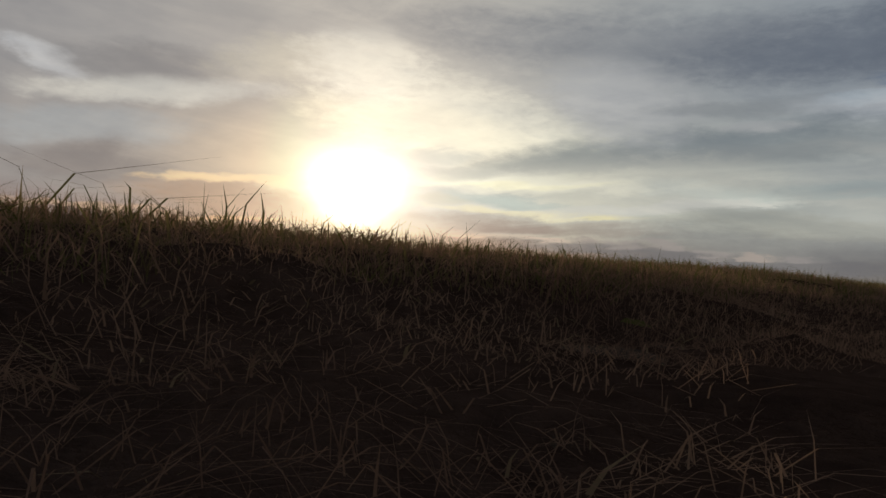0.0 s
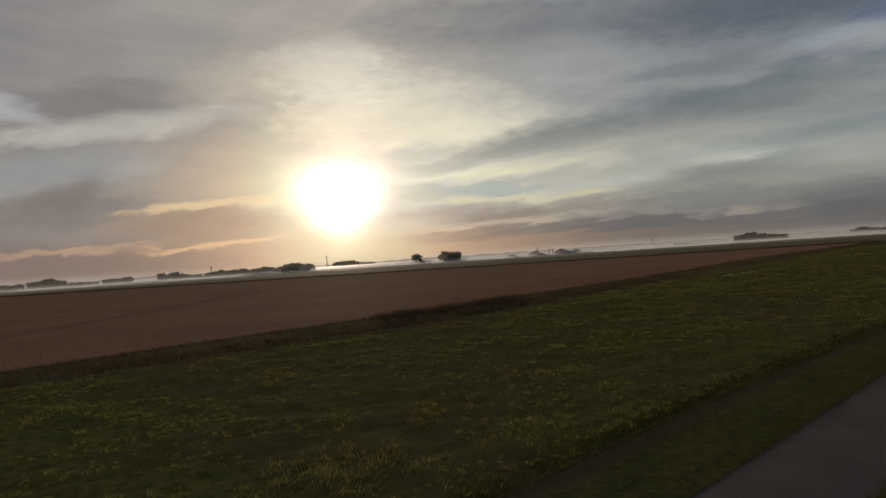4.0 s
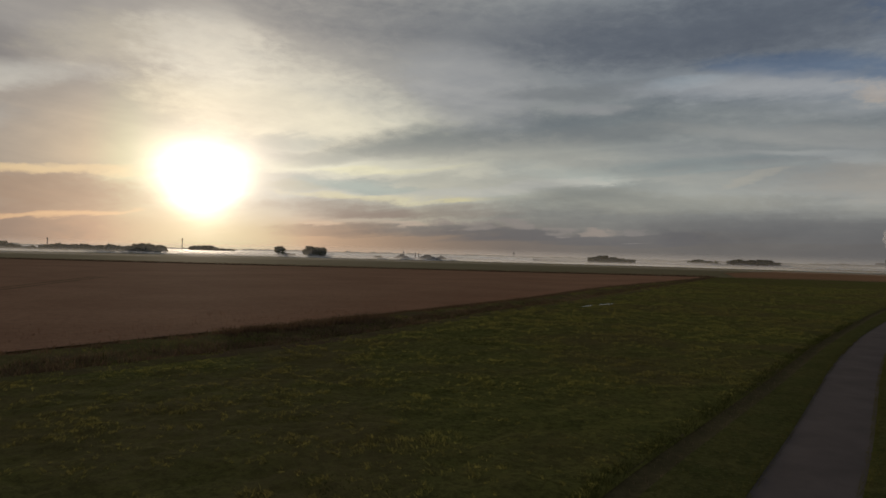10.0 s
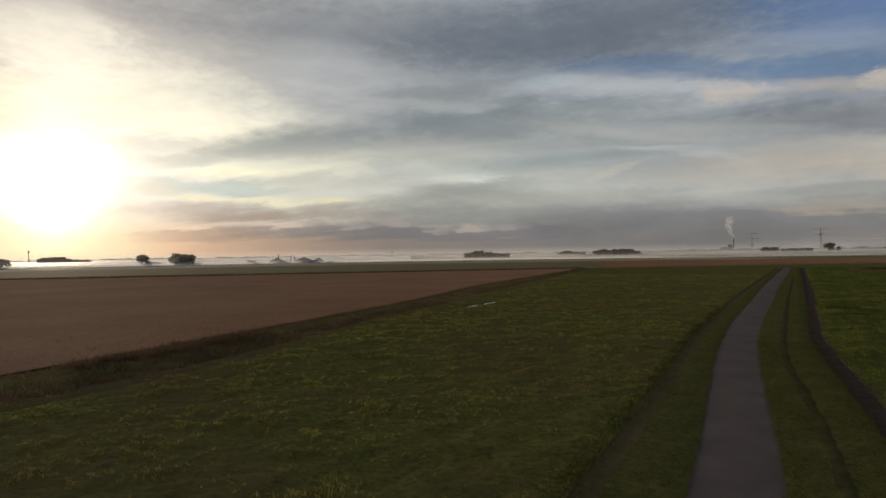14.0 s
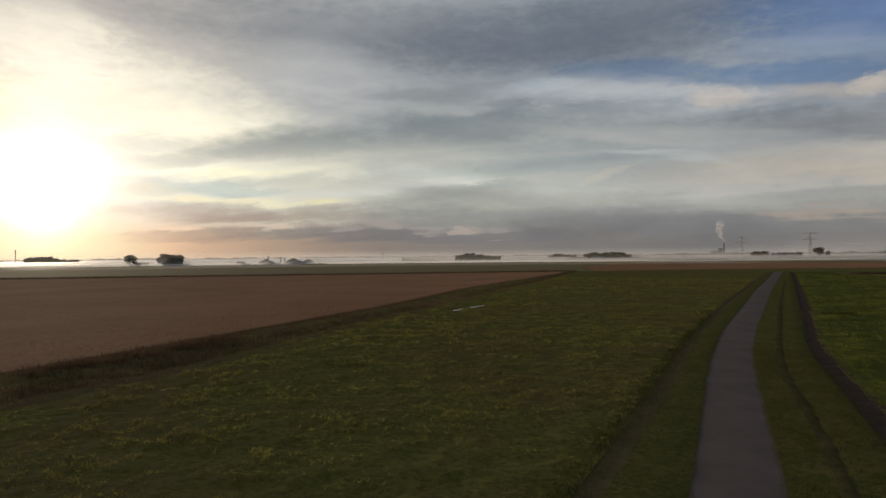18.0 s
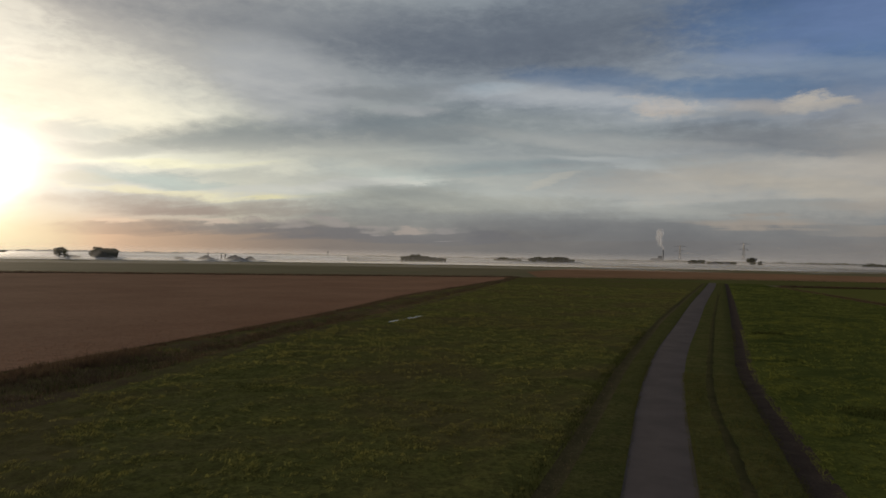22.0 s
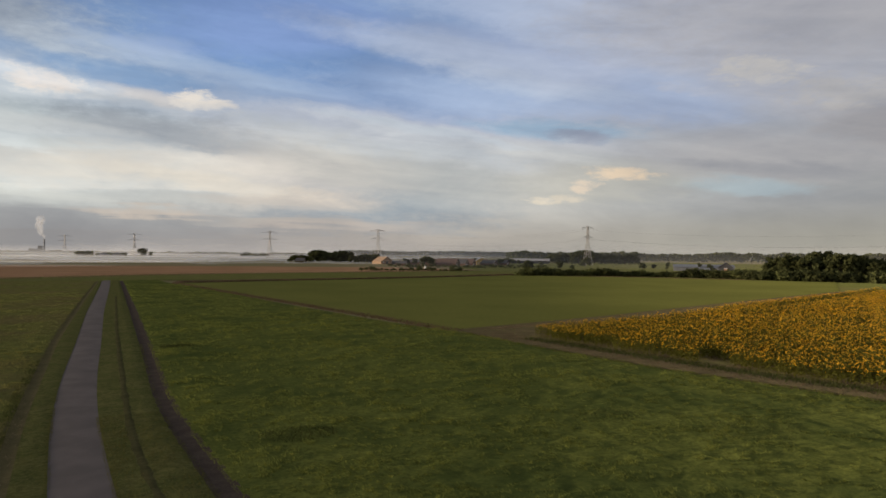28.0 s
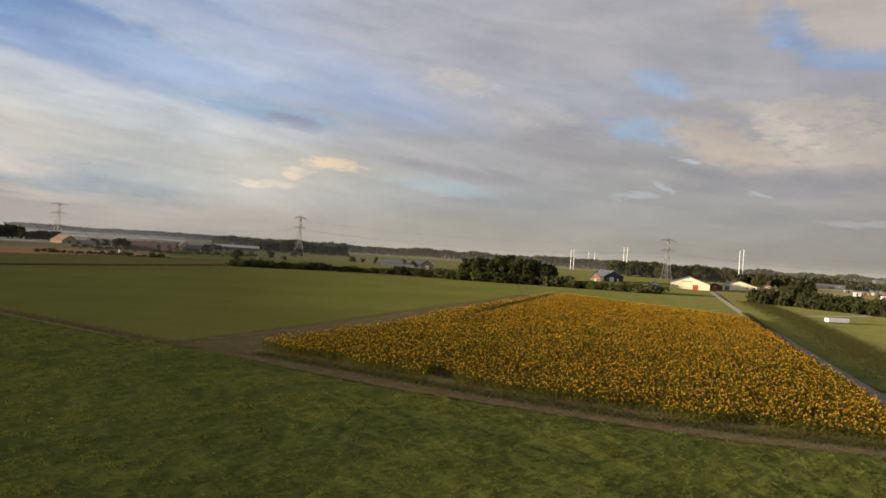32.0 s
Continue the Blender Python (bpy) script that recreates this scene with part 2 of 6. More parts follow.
    bank(-21.1, 13.8, 2, 2.8, 0.42, (0.574, 0.685, 0.766), 0.7)
    bank(-44.7, 7.1, 3, 6.0, 0.30, (1.711, 1.613, 1.066), 0.8)
    bank(-38.9, 5.0, -0, 2.0, 0.24, (1.295, 1.157, 0.647), 0.7)
    bank(-46.1, 3.5, 0, 3.6, 0.48, (0.458, 0.344, 0.294), 0.6)
    bank(-15.8, 18.1, 5, 16.8, 2.52, (0.157, 0.193, 0.258), 0.6)
    bank(6.9, 17.9, -1, 12.0, 3.60, (0.122, 0.232, 0.463), 0.8)
    bank(20.6, 16.1, -14, 8.8, 4.20, (0.141, 0.232, 0.418), 0.6)
    bank(-12.1, 14.5, -3, 7.5, 0.9, (0.15, 0.25, 0.43), 0.65)
    bank(-0.9, 13.3, -7, 5.2, 0.96, (0.16, 0.28, 0.48), 0.7)
    bank(-38.8, 14.0, -11, 5.6, 3.00, (0.661, 0.675, 0.689), 0.7)
    bank(-30.0, 13.4, 2, 6.0, 0.60, (0.32, 0.351, 0.377), 0.6)
    bank(-15.5, 13.0, -3, 9.1, 0.66, (0.647, 0.682, 0.718), 0.75)
    bank(-28.2, 12.2, 2, 2.9, 0.42, (0.661, 0.668, 0.668), 0.6)
    bank(-30.1, 10.1, 3, 9.3, 0.84, (0.394, 0.423, 0.429), 0.6)
    bank(1.9, 8.9, -3, 9.8, 1.56, (0.211, 0.257, 0.309), 0.8)
    bank(-12.9, 9.7, -1, 7.4, 1.32, (0.329, 0.376, 0.397), 0.6)
    bank(-5.8, 11.9, -6, 3.5, 0.90, (0.619, 0.626, 0.626), 0.85, True)
    bank(3.7, 11.6, 0, 1.9, 0.66, (0.735, 0.712, 0.682), 0.85, True)
    bank(-0.3, 11.3, -3, 3.9, 0.60, (0.479, 0.504, 0.528), 0.8)
    bank(-3.9, 6.6, -1, 13.0, 1.20, (0.444, 0.486, 0.486), 0.5)
    bank(-19.4, 6.6, -2, 3.4, 0.42, (0.661, 0.675, 0.626), 0.7)
    bank(-16.1, 6.5, 12, 2.3, 0.30, (0.751, 0.726, 0.64), 0.8)
    bank(-11.0, 7.7, -8, 4.1, 0.36, (0.606, 0.64, 0.633), 0.7)
    bank(-21.8, 7.4, 2, 8.2, 0.54, (0.455, 0.541, 0.547), 0.5)
    bank(-37.2, 7.0, 4, 10.3, 2.64, (0.798, 0.788, 0.696), 0.6)
    bank(-34.9, 5.7, 4, 9.5, 0.48, (0.914, 0.902, 0.818), 0.75)
    bank(-24.4, 4.6, -0, 11.3, 0.84, (0.527, 0.516, 0.44), 0.5)
    bank(1.9, 4.1, -0, 20.1, 0.84, (0.433, 0.429, 0.397), 0.5)
    bank(2.4, 2.4, 0, 23.8, 0.96, (0.283, 0.286, 0.292), 0.4)
    bank(18.5, 8.4, -8, 10.7, 2.04, (0.283, 0.346, 0.418), 0.6)
    bank(17.4, 4.9, -1, 11.3, 2.64, (0.219, 0.286, 0.347), 0.7)
    bank(11.9, 6.7, -2, 9.0, 2.16, (0.701, 0.617, 0.536), 0.55)
    bank(11.0, 4.2, -0, 6.7, 0.84, (0.745, 0.617, 0.49), 0.5)
    bank(12.8, 10.5, -2, 9.8, 1.56, (0.592, 0.585, 0.603), 0.5)
    bank(13.5, 2.3, 0, 7.3, 0.48, (0.592, 0.484, 0.395), 0.5)
    bank(10.6, 18.2, 4, 8.7, 2.16, (0.232, 0.323, 0.575), 0.7)
    bank(0.8, 15.8, -1, 2.9, 0.72, (0.347, 0.431, 0.62), 0.5)
    bank(28.7, 12.9, -8, 10.1, 1.32, (0.352, 0.436, 0.600), 0.7)
    bank(32.5, 10.3, -6, 6.3, 0.66, (0.249, 0.382, 0.515), 0.7)
    bank(41.8, 12.3, -10, 5.9, 2.04, (0.341, 0.414, 0.569), 0.7)
    bank(-6.5, 12.4, -6, 2.7, 0.84, (0.751, 0.648, 0.563), 0.75, True)
    bank(-0.1, 11.8, -10, 2.4, 0.60, (0.609, 0.551, 0.504), 0.7)
    bank(3.7, 11.6, -6, 2.5, 0.72, (0.796, 0.711, 0.613), 0.8, True)
    bank(17.6, 9.1, -8, 13.6, 0.66, (0.52, 0.545, 0.569), 0.6)
    bank(19.4, 6.9, -9, 12.9, 2.04, (0.508, 0.492, 0.448), 0.6)
    bank(1.9, 9.2, -3, 8.1, 0.96, (0.366, 0.365, 0.376), 0.5)
    bank(22.3, 10.3, -9, 7.5, 0.36, (0.473, 0.539, 0.613), 0.7)
    bank(26.8, 16.2, -10, 9.9, 1.56, (0.337, 0.389, 0.539), 0.6)
    bank(-2.5, 6.4, 2, 10.4, 1.32, (0.781, 0.703, 0.6), 0.6)
    bank(3.5, 5.7, -6, 8.7, 0.60, (0.736, 0.655, 0.539), 0.5)
    bank(-1.0, 3.0, -2, 4.7, 0.36, (0.636, 0.521, 0.416), 0.55)
    bank(9.9, 2.5, 1, 7.0, 0.30, (0.407, 0.379, 0.348), 0.5)
    bank(35.0, 9.7, -7, 2.5, 0.42, (0.278, 0.290, 0.357), 0.75)
    bank(36.9, 5.9, 1, 7.6, 1.56, (0.484, 0.463, 0.401), 0.6)
    bank(38.6, 6.4, -5, 2.6, 0.54, (0.85, 0.64, 0.43), 0.65, True)
    bank(35.1, 5.8, -9, 1.1, 0.42, (0.80, 0.64, 0.48), 0.65, True)
    bank(31.5, 4.8, -3, 1.1, 0.30, (0.74, 0.64, 0.50), 0.65, True)
    bank(33.5, 4.9, -8, 1.6, 0.42, (0.622, 0.551, 0.448), 0.8, True)
    bank(49.6, 7.6, -2, 9.8, 1.80, (0.376, 0.36, 0.367), 0.6)
    bank(50.5, 13.4, -9, 7.0, 2.64, (0.386, 0.389, 0.427), 0.6)
    bank(48.7, 14.3, -27, 1.6, 0.72, (0.52, 0.497, 0.504), 0.6, True)
    bank(49.0, 6.8, -6, 5.3, 0.60, (0.283, 0.284, 0.303), 0.6)
    bank(43.0, 13.1, -11, 1.9, 0.48, (0.428, 0.441, 0.504), 0.5, True)
    bank(47.9, 5.5, -6, 4.2, 0.72, (0.366, 0.45, 0.49), 0.45)
    bank(56.4, 18.1, -1, 21.1, 3.60, (0.351, 0.34, 0.356), 0.7)
    bank(57.5, 9.1, -14, 6.1, 1.44, (0.319, 0.301, 0.304), 0.7)
    bank(48.6, 14.0, -9, 3.1, 1.08, (0.503, 0.476, 0.444), 0.7, True)
    bank(54.8, 11.8, -8, 4.4, 1.08, (0.436, 0.413, 0.394), 0.6, True)
    bank(78.2, 18.5, -22, 6.5, 2.40, (0.515, 0.444, 0.384), 0.8)
    bank(76.4, 20.7, 2, 6.4, 2.40, (0.4, 0.359, 0.338), 0.8)
    bank(70.9, 9.4, -16, 5.8, 1.44, (0.481, 0.402, 0.338), 0.8, True)
    bank(78.7, 9.2, -4, 5.7, 2.04, (0.469, 0.413, 0.356), 0.8, True)
    bank(75.7, 11.9, -4, 6.4, 0.84, (0.492, 0.438, 0.384), 0.8, True)
    bank(74.3, 10.9, -19, 2.5, 0.72, (0.57, 0.493, 0.424), 0.7, True)
    bank(75.4, 7.0, 2, 8.6, 1.08, (0.276, 0.268, 0.283), 0.8)
    bank(68.5, 12.3, -5, 3.6, 0.84, (0.328, 0.314, 0.321), 0.7, True)
    bank(65.1, 14.1, -19, 2.5, 0.90, (0.26, 0.41, 0.62), 0.55, True)
    bank(63.8, 10.7, -7, 2.8, 1.02, (0.25, 0.41, 0.60), 0.55, True)
    bank(75.1, 17.4, -49, 2.8, 1.08, (0.15, 0.30, 0.57), 0.5)
    bank(79.8, 15.1, -3, 3.2, 0.90, (0.19, 0.345, 0.60), 0.5)
    bank(67.3, 8.3, -3, 0.9, 0.24, (0.453, 0.504, 0.544), 0.8, True)
    bank(74.5, 17.0, -15, 0.8, 0.36, (0.284, 0.407, 0.586), 0.7, True)
    bank(63.8, 5.5, -4, 1.8, 0.21, (0.48, 0.51, 0.52), 0.45)
    bank(65.9, 6.2, -28, 1.2, 0.21, (0.47, 0.51, 0.54), 0.45)
    bank(79.8, 3.6, -2, 2.2, 0.30, (0.426, 0.428, 0.424), 0.6)
    bank(73.0, 6.0, -10, 1.1, 0.24, (0.415, 0.438, 0.444), 0.6)
    bank(47.5, 5.3, -1, 4.6, 0.66, (0.356, 0.44, 0.48), 0.35)
    bank(-17.0, 13.6, -6, 5.5, 0.55, (0.70, 0.73, 0.76), 0.35)
    bank(-11.5, 7.9, -7, 4.6, 0.35, (0.76, 0.78, 0.75), 0.5)
    bank(-9.0, 13.0, -8, 8.5, 0.70, (0.74, 0.76, 0.79), 0.35)
    bank(-8.0, 9.0, -7, 12.5, 0.80, (0.78, 0.76, 0.71), 0.35)
    bank(4.0, 14.6, -9, 9.0, 0.70, (0.46, 0.53, 0.62), 0.3)
    bank(20.0, 10.6, -9, 8.5, 0.75, (0.62, 0.63, 0.64), 0.4)
    bank(27.0, 9.0, -8, 10.0, 0.9, (0.55, 0.57, 0.58), 0.4)
    bank(30.0, 14.0, -12, 9.0, 0.90, (0.50, 0.54, 0.60), 0.35)
    bank(24.0, 16.5, -10, 12.0, 1.2, (0.47, 0.51, 0.58), 0.4)
    sky = painted[0]
    mottle = g.math("ADD", g.math("MULTIPLY", fine, 0.55), g.math("MULTIPLY", puff, 0.45))
    calm = g.ramp(elev, 3.0, 10.0)
    soft_puff = g.math("ADD", 0.28, g.math("MULTIPLY", puff, 0.44))
    mottle = g.math("ADD", g.math("MULTIPLY", mottle, calm), g.math("MULTIPLY", soft_puff, g.math("SUBTRACT", 1.0, calm)))
    sky = g.mix(1.0, sky, g.node("ShaderNodeCombineXYZ", {0: g.ramp(mottle, 0.30, 0.70, 0.85, 1.16), 1: g.ramp(mottle, 0.30, 0.70, 0.865, 1.15), 2: g.ramp(mottle, 0.30, 0.70, 0.89, 1.12)}).outputs[0], "MULTIPLY")

    # fine fibres combed along the wind, and small curdled texture between them
    combed = g.node("ShaderNodeCombineXYZ", {0: g.math("MULTIPLY_ADD", elev, 0.05, g.math("MULTIPLY", azim, 0.055)), 1: g.math("MULTIPLY_ADD", azim, 0.03, g.math("MULTIPLY", elev, 0.34)), 2: 4.1}).outputs[0]
    fibre = g.noise(combed, 1.1, 5.0, 0.52, 1.2)
    curdle = g.noise(plain, 5.5, 6.0, 0.62, 0.6)
    weave = g.math("ADD", g.math("MULTIPLY", fibre, 0.68), g.math("MULTIPLY", curdle, 0.32))
    sky = g.mix(g.ramp(elev, 1.0, 5.0, 0.35, 1.0), sky, g.mix(1.0, sky, g.node("ShaderNodeCombineXYZ", {0: g.ramp(weave, 0.34, 0.66, 0.93, 1.06), 1: g.ramp(weave, 0.34, 0.66, 0.94, 1.055), 2: g.ramp(weave, 0.34, 0.66, 0.955, 1.045)}).outputs[0], "MULTIPLY"))

    # the veiled sun and the glow round it
    rise = g.math("SUBTRACT", elev, SUN_EL)
    width = g.math("MAXIMUM", g.math("ADD", 2.6, g.math("MULTIPLY", rise, 0.3)), 1.7)
    across = g.math("DIVIDE", g.math("SUBTRACT", azim, SUN_AZ + 0.4), width)
    round_sun = g.math("SQRT", g.math("ADD", g.math("POWER", across, 2.0), g.math("POWER", g.math("DIVIDE", rise, 2.3), 2.0)))
    shape = g.math("ADD", round_sun, g.math("MULTIPLY", g.math("SUBTRACT", fine, 0.5), 0.7))
    core = g.math("MULTIPLY", g.math("POWER", 2.71828, g.math("MULTIPLY", g.math("POWER", g.math("MAXIMUM", shape, 0.0), 2.0), -1.05)), 5.2)
    halo = g.math("MULTIPLY", g.math("POWER", 2.71828, g.math("DIVIDE", off, -4.6)), 2.3)
    wide = g.math("MULTIPLY", g.math("POWER", 2.71828, g.math("DIVIDE", off, -12.0)), 0.12)
    for amount, tint in ((halo, (1.0, 0.73, 0.50)), (wide, (1.0, 0.90, 0.74)), (core, (1.0, 0.88, 0.66))):
        grey = g.node("ShaderNodeCombineXYZ", {0: amount, 1: amount, 2: amount}).outputs[0]
        sky = g.mix(1.0, sky, g.mix(1.0, grey, rgb(*tint), "MULTIPLY"), "ADD")
    shown = g.node("ShaderNodeBackground", {"Color": sky, "Strength": 0.82}).outputs[0]
    g.node("ShaderNodeOutputWorld", {0: shown})


make_world()

# ---- materials ----
def material(name, colours, scale, rough=0.9, fine=None, bump=0.0, spec=0.2, fine_mix=0.5, per_object=0.0, coords="Object", stretch=None, through=0.0, matt=0.0, relief=0.05, lit_tips=None, drift=None):
    """Two tones by broad noise, a third by fine noise; grain and relief at their real size."""
    m = bpy.data.materials.new(name)
    m.use_nodes = True
    g = Graph(m.node_tree)
    where = g.node("ShaderNodeTexCoord").outputs[coords]
    if stretch:
        where = g.node("ShaderNodeMapping", {"Vector": where, "Rotation": (0, 0, radians(stretch[0])), "Scale": stretch[1]}).outputs[0]
    broad = g.ramp(g.noise(where, scale, 4.0, 0.6), 0.3, 0.7)
    small = g.noise(where, fine or scale * 9, 5.0, 0.65)
    colour = g.mix(broad, rgb(*colours[0]), rgb(*colours[1]))
    colour = g.mix(g.math("MULTIPLY", g.ramp(small, 0.35, 0.7), fine_mix), colour, rgb(*colours[2]))
    # paler flecks put into the colour as highlights on grass tips
    if lit_tips:
        colour = g.mix(g.math("MULTIPLY", g.ramp(g.noise(where, (fine or scale * 9) * 3.3, 4.0, 0.7), 0.5, 0.68), 0.55), colour, rgb(*lit_tips))
    if drift:
        colour = g.mix(g.ramp(g.noise(where, drift[1], 5.0, 0.6, 0.4), 0.42, 0.64, 0.0, drift[2]), colour, rgb(*drift[0]))
    if per_object:
        info = g.node("ShaderNodeObjectInfo").outputs["Random"]
        colour = g.mix(per_object, colour, g.mix(info, rgb(0.25, 0.25, 0.25), rgb(1.5, 1.5, 1.5)), "MULTIPLY")
    gloss = g.node("ShaderNodeBsdfPrincipled", {"Base Color": colour, "Roughness": rough, "Specular IOR Level": spec})
    dull = g.node("ShaderNodeBsdfDiffuse", {"Color": colour, "Roughness": 1.0})
    if bump:
        shape = g.node("ShaderNodeBump", {"Strength": bump, "Distance": relief, "Height": small}).outputs[0]
        g.feed(gloss.inputs["Normal"], shape)
        g.feed(dull.inputs["Normal"], shape)
    shown = gloss.outputs[0]
    if matt:
        shown = g.node("ShaderNodeMixShader", {0: matt, 1: shown, 2: dull.outputs[0]}).outputs[0]
    if through:
        thin = g.node("ShaderNodeBsdfTranslucent", {"Color": colour}).outputs[0]
        shown = g.node("ShaderNodeMixShader", {0: through, 1: shown, 2: thin}).outputs[0]
    g.node("ShaderNodeOutputMaterial", {0: shown})
    return m


# the dark third tone of both meadow colours stands for shade between tussocks
M_MEADOW = material("meadow_grass", [(0.081, 0.095, 0.023), (0.119, 0.132, 0.031), (0.041, 0.049, 0.014)], 0.5, fine=3.4, bump=0.9, fine_mix=0.8, matt=0.97, relief=0.08, lit_tips=(0.145, 0.158, 0.036), drift=((0.044, 0.060, 0.017), 0.09, 0.6))
M_PASTURE = material("olive_grass", [(0.104, 0.110, 0.031), (0.156, 0.154, 0.042), (0.050, 0.050, 0.017)], 0.5, fine=3.4, bump=0.9, fine_mix=0.8, matt=0.97, relief=0.08, lit_tips=(0.2, 0.192, 0.06), drift=((0.120, 0.092, 0.042), 0.07, 0.6))
M_LITTER = material("trodden_litter", [(0.050, 0.033, 0.026), (0.082, 0.054, 0.041), (0.020, 0.014, 0.012)], 3.5, fine=30.0, bump=0.8, matt=1.0)
M_VERGE = material("verge_grass", [(0.070, 0.078, 0.024), (0.108, 0.104, 0.036), (0.038, 0.040, 0.016)], 0.45, fine=2.6, bump=0.9, fine_mix=0.7, matt=0.97, relief=0.08, lit_tips=(0.165, 0.16, 0.058))
M_SOIL = material("track_soil", [(0.054, 0.043, 0.036), (0.080, 0.063, 0.051), (0.031, 0.025, 0.021)], 0.8, fine=7.0, bump=0.8, matt=0.95)
M_FAR_GRASS = material("far_grass", [(0.098, 0.108, 0.032), (0.136, 0.142, 0.041), (0.062, 0.066, 0.022)], 0.12, fine=1.2, bump=0.6, fine_mix=0.6, matt=0.97, drift=((0.12, 0.104, 0.046), 0.02, 0.5))
M_RUT = material("rut_earth", [(0.086, 0.074, 0.036), (0.118, 0.098, 0.050), (0.048, 0.042, 0.022)], 0.5, fine=3.0, bump=0.9, matt=0.95, relief=0.08, lit_tips=(0.13, 0.125, 0.05))
M_WHEEL = material("trodden_verge", [(0.052, 0.052, 0.022), (0.082, 0.074, 0.032), (0.034, 0.032, 0.016)], 0.5, fine=3.0, bump=0.9, matt=0.97)
M_ASPHALT = material("path_asphalt", [(0.096, 0.084, 0.081), (0.124, 0.108, 0.103), (0.069, 0.060, 0.059)], 0.35, rough=0.9, fine=40.0, bump=0.25, spec=0.05, fine_mix=0.35, matt=0.6)
M_STUBBLE = material("ripe_grain", [(0.285, 0.162, 0.096), (0.355, 0.204, 0.122), (0.185, 0.103, 0.063)], 0.05, fine=1.6, bump=0.6, fine_mix=0.45, matt=0.95)
M_TAN = material("stubble_tan", [(0.26, 0.155, 0.085), (0.32, 0.19, 0.11), (0.18, 0.115, 0.07)], 0.03, fine=0.6, fine_mix=0.4, matt=1.0)
M_CROP = material("young_crop", [(0.102, 0.107, 0.028), (0.127, 0.130, 0.034), (0.078, 0.084, 0.022)], 0.03, fine=1.4, bump=0.4, fine_mix=0.5, matt=0.95)
M_FAR_FIELD = material("farmland", [(0.15, 0.135, 0.07), (0.19, 0.155, 0.09), (0.115, 0.115, 0.05)], 0.006, fine=0.03, matt=0.85)
M_BANK = material("ditch_bank", [(0.115, 0.110, 0.040), (0.17, 0.142, 0.062), (0.066, 0.058, 0.026)], 0.3, fine=3.0, bump=0.9, matt=1.0, drift=((0.11, 0.078, 0.05), 0.22, 0.8))
M_PATH_TAN = material("trodden_path", [(0.098, 0.080, 0.042), (0.134, 0.106, 0.058), (0.062, 0.056, 0.027)], 0.4, fine=3.0, bump=0.6, matt=1.0)
M_CONCRETE = material("concrete_road", [(0.17, 0.16, 0.15), (0.22, 0.205, 0.19), (0.12, 0.11, 0.105)], 0.3, fine=6.0, matt=1.0)
M_SHRUB = material("shrub_leaves", [(0.092, 0.104, 0.038), (0.135, 0.142, 0.052), (0.055, 0.063, 0.026)], 0.25, fine=1.6, through=0.25, matt=1.0)
M_LEAF = material("tree_leaves", [(0.058, 0.066, 0.028), (0.094, 0.100, 0.038), (0.034, 0.040, 0.019)], 0.4, fine=2.0, per_object=0.4, through=0.25, matt=1.0)
M_BARK = material("tree_bark", [(0.06, 0.045, 0.034), (0.09, 0.07, 0.055), (0.03, 0.024, 0.02)], 2.0, fine=14.0, bump=0.8, matt=1.0)

# ---- plan: lines that run along the road, as x over y ----
def line(*points):
    ys = [p[0] for p in points]
    xs = [p[1] for p in points]
    return lambda y: sum(np.interp(np.asarray(y, float) + k, ys, xs) for k in (-7.5, -4.5, -1.5, 1.5, 4.5, 7.5)) / 6


ROAD = line((-80, 4.6), (-40, 2.1), (-14, 0.5), (-5, -0.05), (1, -0.6), (7, -1.25), (13, -1.95), (20, -2.6), (30, -3.66), (40, -4.97), (50, -6.12), (62, -7.26), (78, -8.2), (100, -9.04), (150, -11.3), (250, -14.6), (300, -16.6), (420, -20.5))
TRACK = line((-80, 10.0), (-40, 7.4), (-6, 5.4), (10, 4.1), (20, 3.4), (31, 2.3), (41, 1.2), (50, 0.1), (62, -1.2), (90, -2.2), (147, -4.6), (274, -10.2), (300, -11.4))
STRIP = line((-80, -0.4), (-40, -2.8), (-3, -4.8), (4.5, -5.7), (12, -6.9), (25, -7.9), (39, -9.0), (60, -11.0), (107, -13.8), (200, -17.0), (300, -20.0))
DITCH = line((-80, -31), (-2, -36), (18, -37), (35, -38.5), (50, -43), (66, -47.5), (92, -51), (142, -62), (282, -94), (300, -98))
FIELD = line((-80, -37), (-2, -43.5), (9, -46), (23, -47.5), (48, -52), (90, -60), (135, -72), (245, -90), (290, -100), (300, -102))
EAST = line((-80, 130), (-20, 97), (5, 76), (22, 62), (34, 55.8), (50, 50.5), (62, 46.5), (78, 43.6), (96, 41.5), (114, 36), (164, 26), (256, 10.5), (274, 6), (300, 2))


def lattice(x, y, seed):
    v = np.sin(x * 127.1 + y * 311.7 + seed * 74.7) * 43758.5453
    return v - np.floor(v)


def bumps(x, y, size, seed=0):
    """Smooth value noise, -1 to 1, with lumps of about that size in metres."""
    x, y = np.asarray(x) / size, np.asarray(y) / size
    i, j = np.floor(x), np.floor(y)
    u, v = x - i, y - j
    u, v = u * u * (3 - 2 * u), v * v * (3 - 2 * v)
    a, b = lattice(i, j, seed), lattice(i + 1, j, seed)
    c, d = lattice(i, j + 1, seed), lattice(i + 1, j + 1, seed)
    return ((a * (1 - u) + b * u) * (1 - v) + (c * (1 - u) + d * u) * v) * 2 - 1


